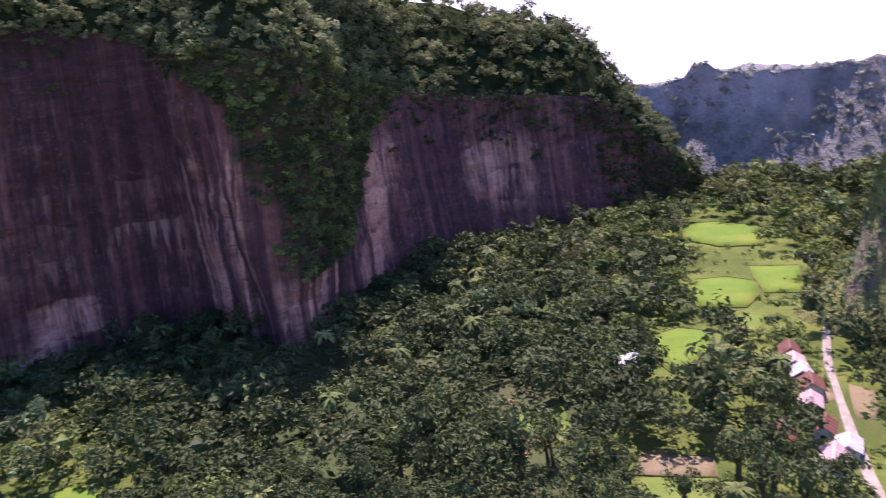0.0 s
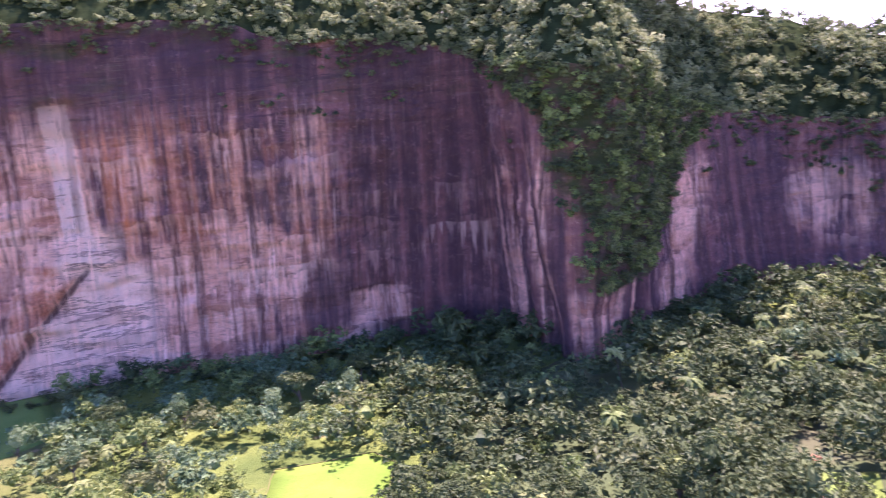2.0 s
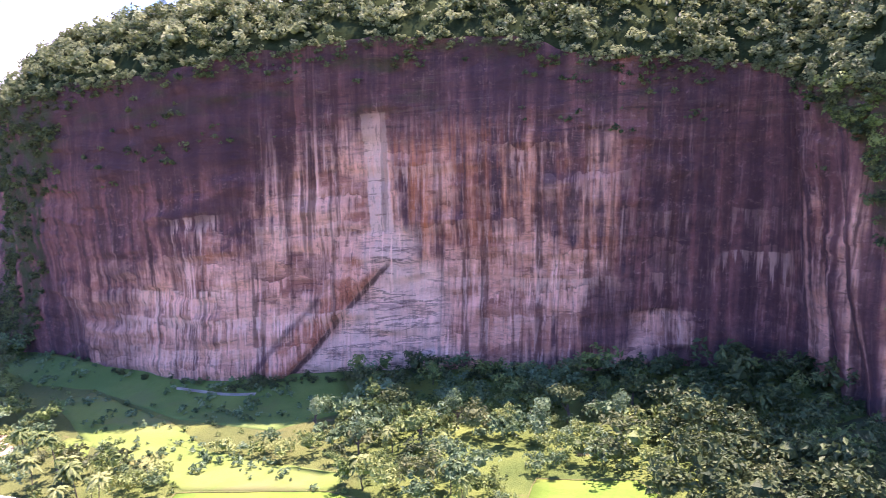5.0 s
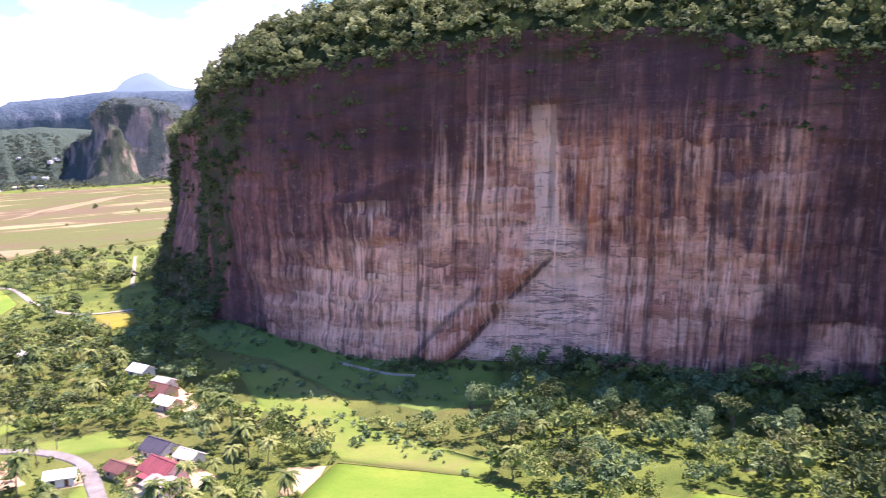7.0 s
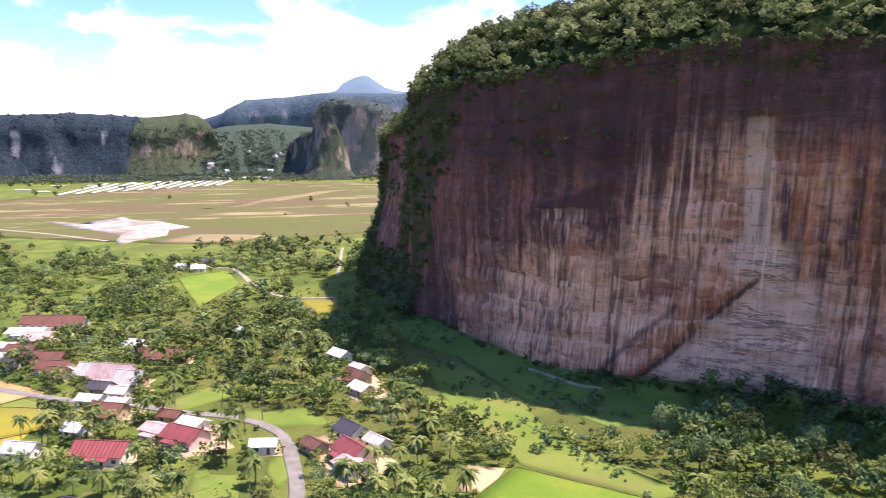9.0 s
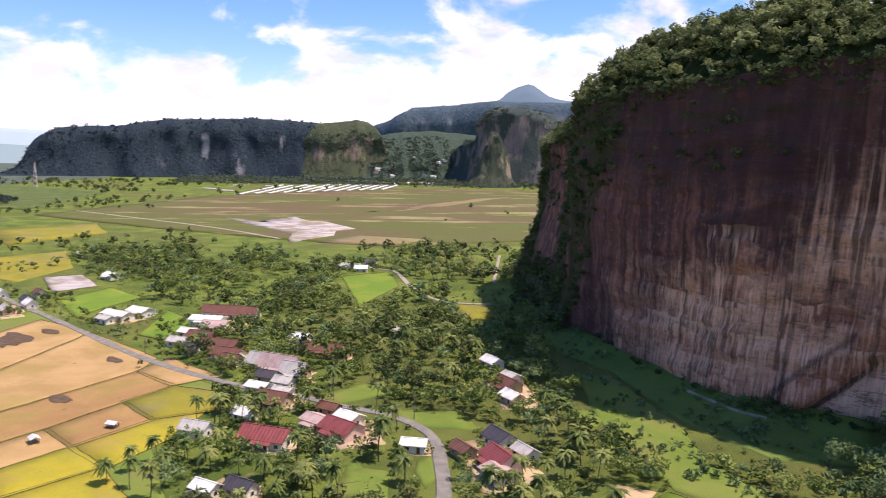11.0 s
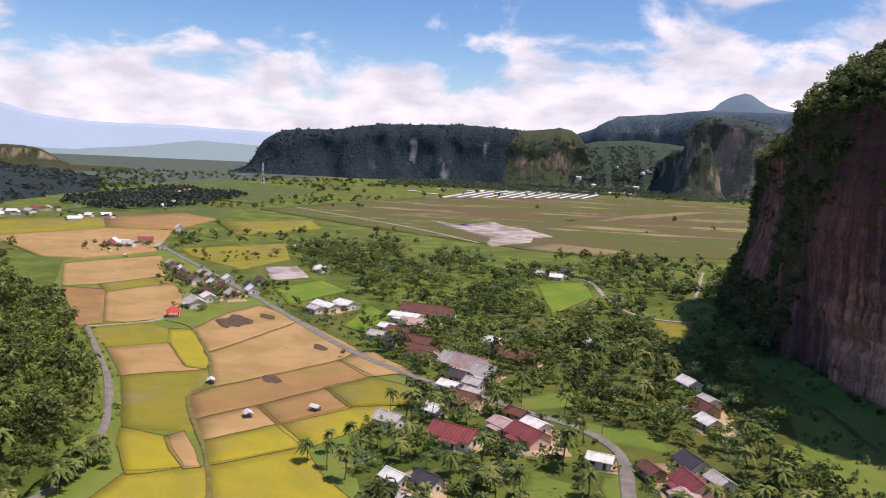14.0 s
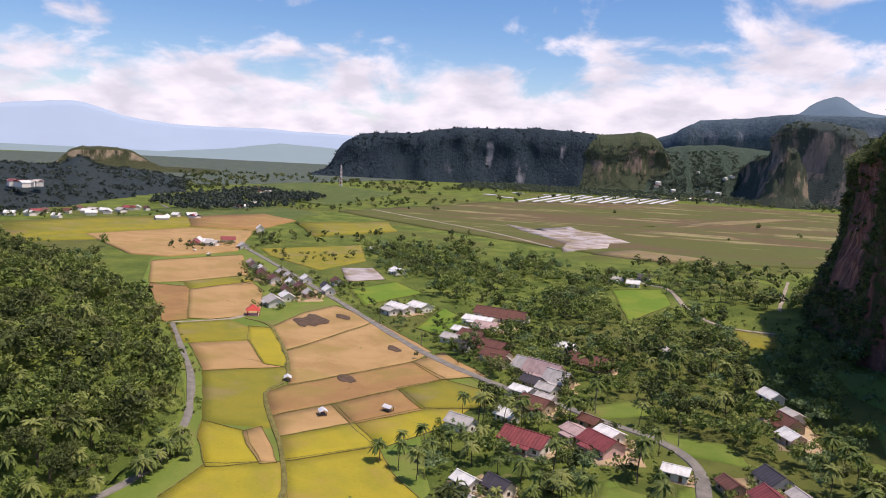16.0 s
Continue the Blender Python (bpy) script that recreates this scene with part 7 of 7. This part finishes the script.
def mast(x, y, h):
    root = new("radio_mast")
    root.matrix_basis = pose(x, y, 0)
    tagged(root, "slender red and white lattice radio mast", "mast")
    for sx in (-1, 1):
        for sy in (-1, 1):
            bm = bmesh.new()
            v = [bm.verts.new(q) for q in ((sx * 3 - 0.35, sy * 3 - 0.35, 0), (sx * 3 + 0.35, sy * 3 - 0.35, 0), (sx * 3, sy * 3 + 0.35, 0), (sx * 0.7 - 0.25, sy * 0.7 - 0.25, h), (sx * 0.7 + 0.25, sy * 0.7 - 0.25, h), (sx * 0.7, sy * 0.7 + 0.25, h))]
            for q in ((0, 1, 4, 3), (1, 2, 5, 4), (2, 0, 3, 5), (3, 4, 5), (2, 1, 0)):
                bm.faces.new([v[i] for i in q])
            part("leg", bm, STEEL, root)
    for k in range(10):
        z, w = h * (k + 0.5) / 10, 3 - 2.3 * (k + 0.5) / 10
        bm = bmesh.new()
        for a in (-1, 1):
            box(bm, -w, w, a * w - 0.2, a * w + 0.2, z - 0.9, z + 0.9)
            box(bm, a * w - 0.2, a * w + 0.2, -w, w, z - 0.9, z + 0.9)
        part("brace", bm, RED_PAINT if k % 2 else STEEL, root)


mast(-1760, -537, 50)

# burnt patches and haystack remains on the stubble
for x, y, r0 in ((-386, -128, 8), (-379, -132, 6), (-344, -77, 3.5), (-291, -84, 4.5), (-400, -118, 5)):
    a = np.linspace(0, 2 * math.pi, 15)[:-1]
    rr = r0 * (1 + 0.35 * vnoise(np.cos(a) * 2 + x, np.sin(a) * 2 + y, 9))
    ring = np.column_stack([rr * np.cos(a) * 1.5, rr * np.sin(a) * 0.8, np.full(14, 0.0)])
    v = np.concatenate([ring, ring * 0.8 + [0, 0, 0.12], [[0, 0, 0.18]]])
    f = [(i, (i + 1) % 14, 14 + (i + 1) % 14, 14 + i) for i in range(14)] + [(14 + i, 14 + (i + 1) % 14, 28, 28) for i in range(14)]
    me = bpy.data.meshes.new("burnt_patch")
    me.from_pydata(v.tolist(), [], [q if q[2] != q[3] else q[:3] for q in f])
    me.materials.append(MUD)
    ob = new("burnt_patch", me)
    ob.location = (x, y, float(ground_z(x, y)) + 0.36)
    ob.rotation_euler[2] = 0.6
    tagged(ob, "dark burnt straw patch on the stubble field", "burnt patch", "burnt patches")
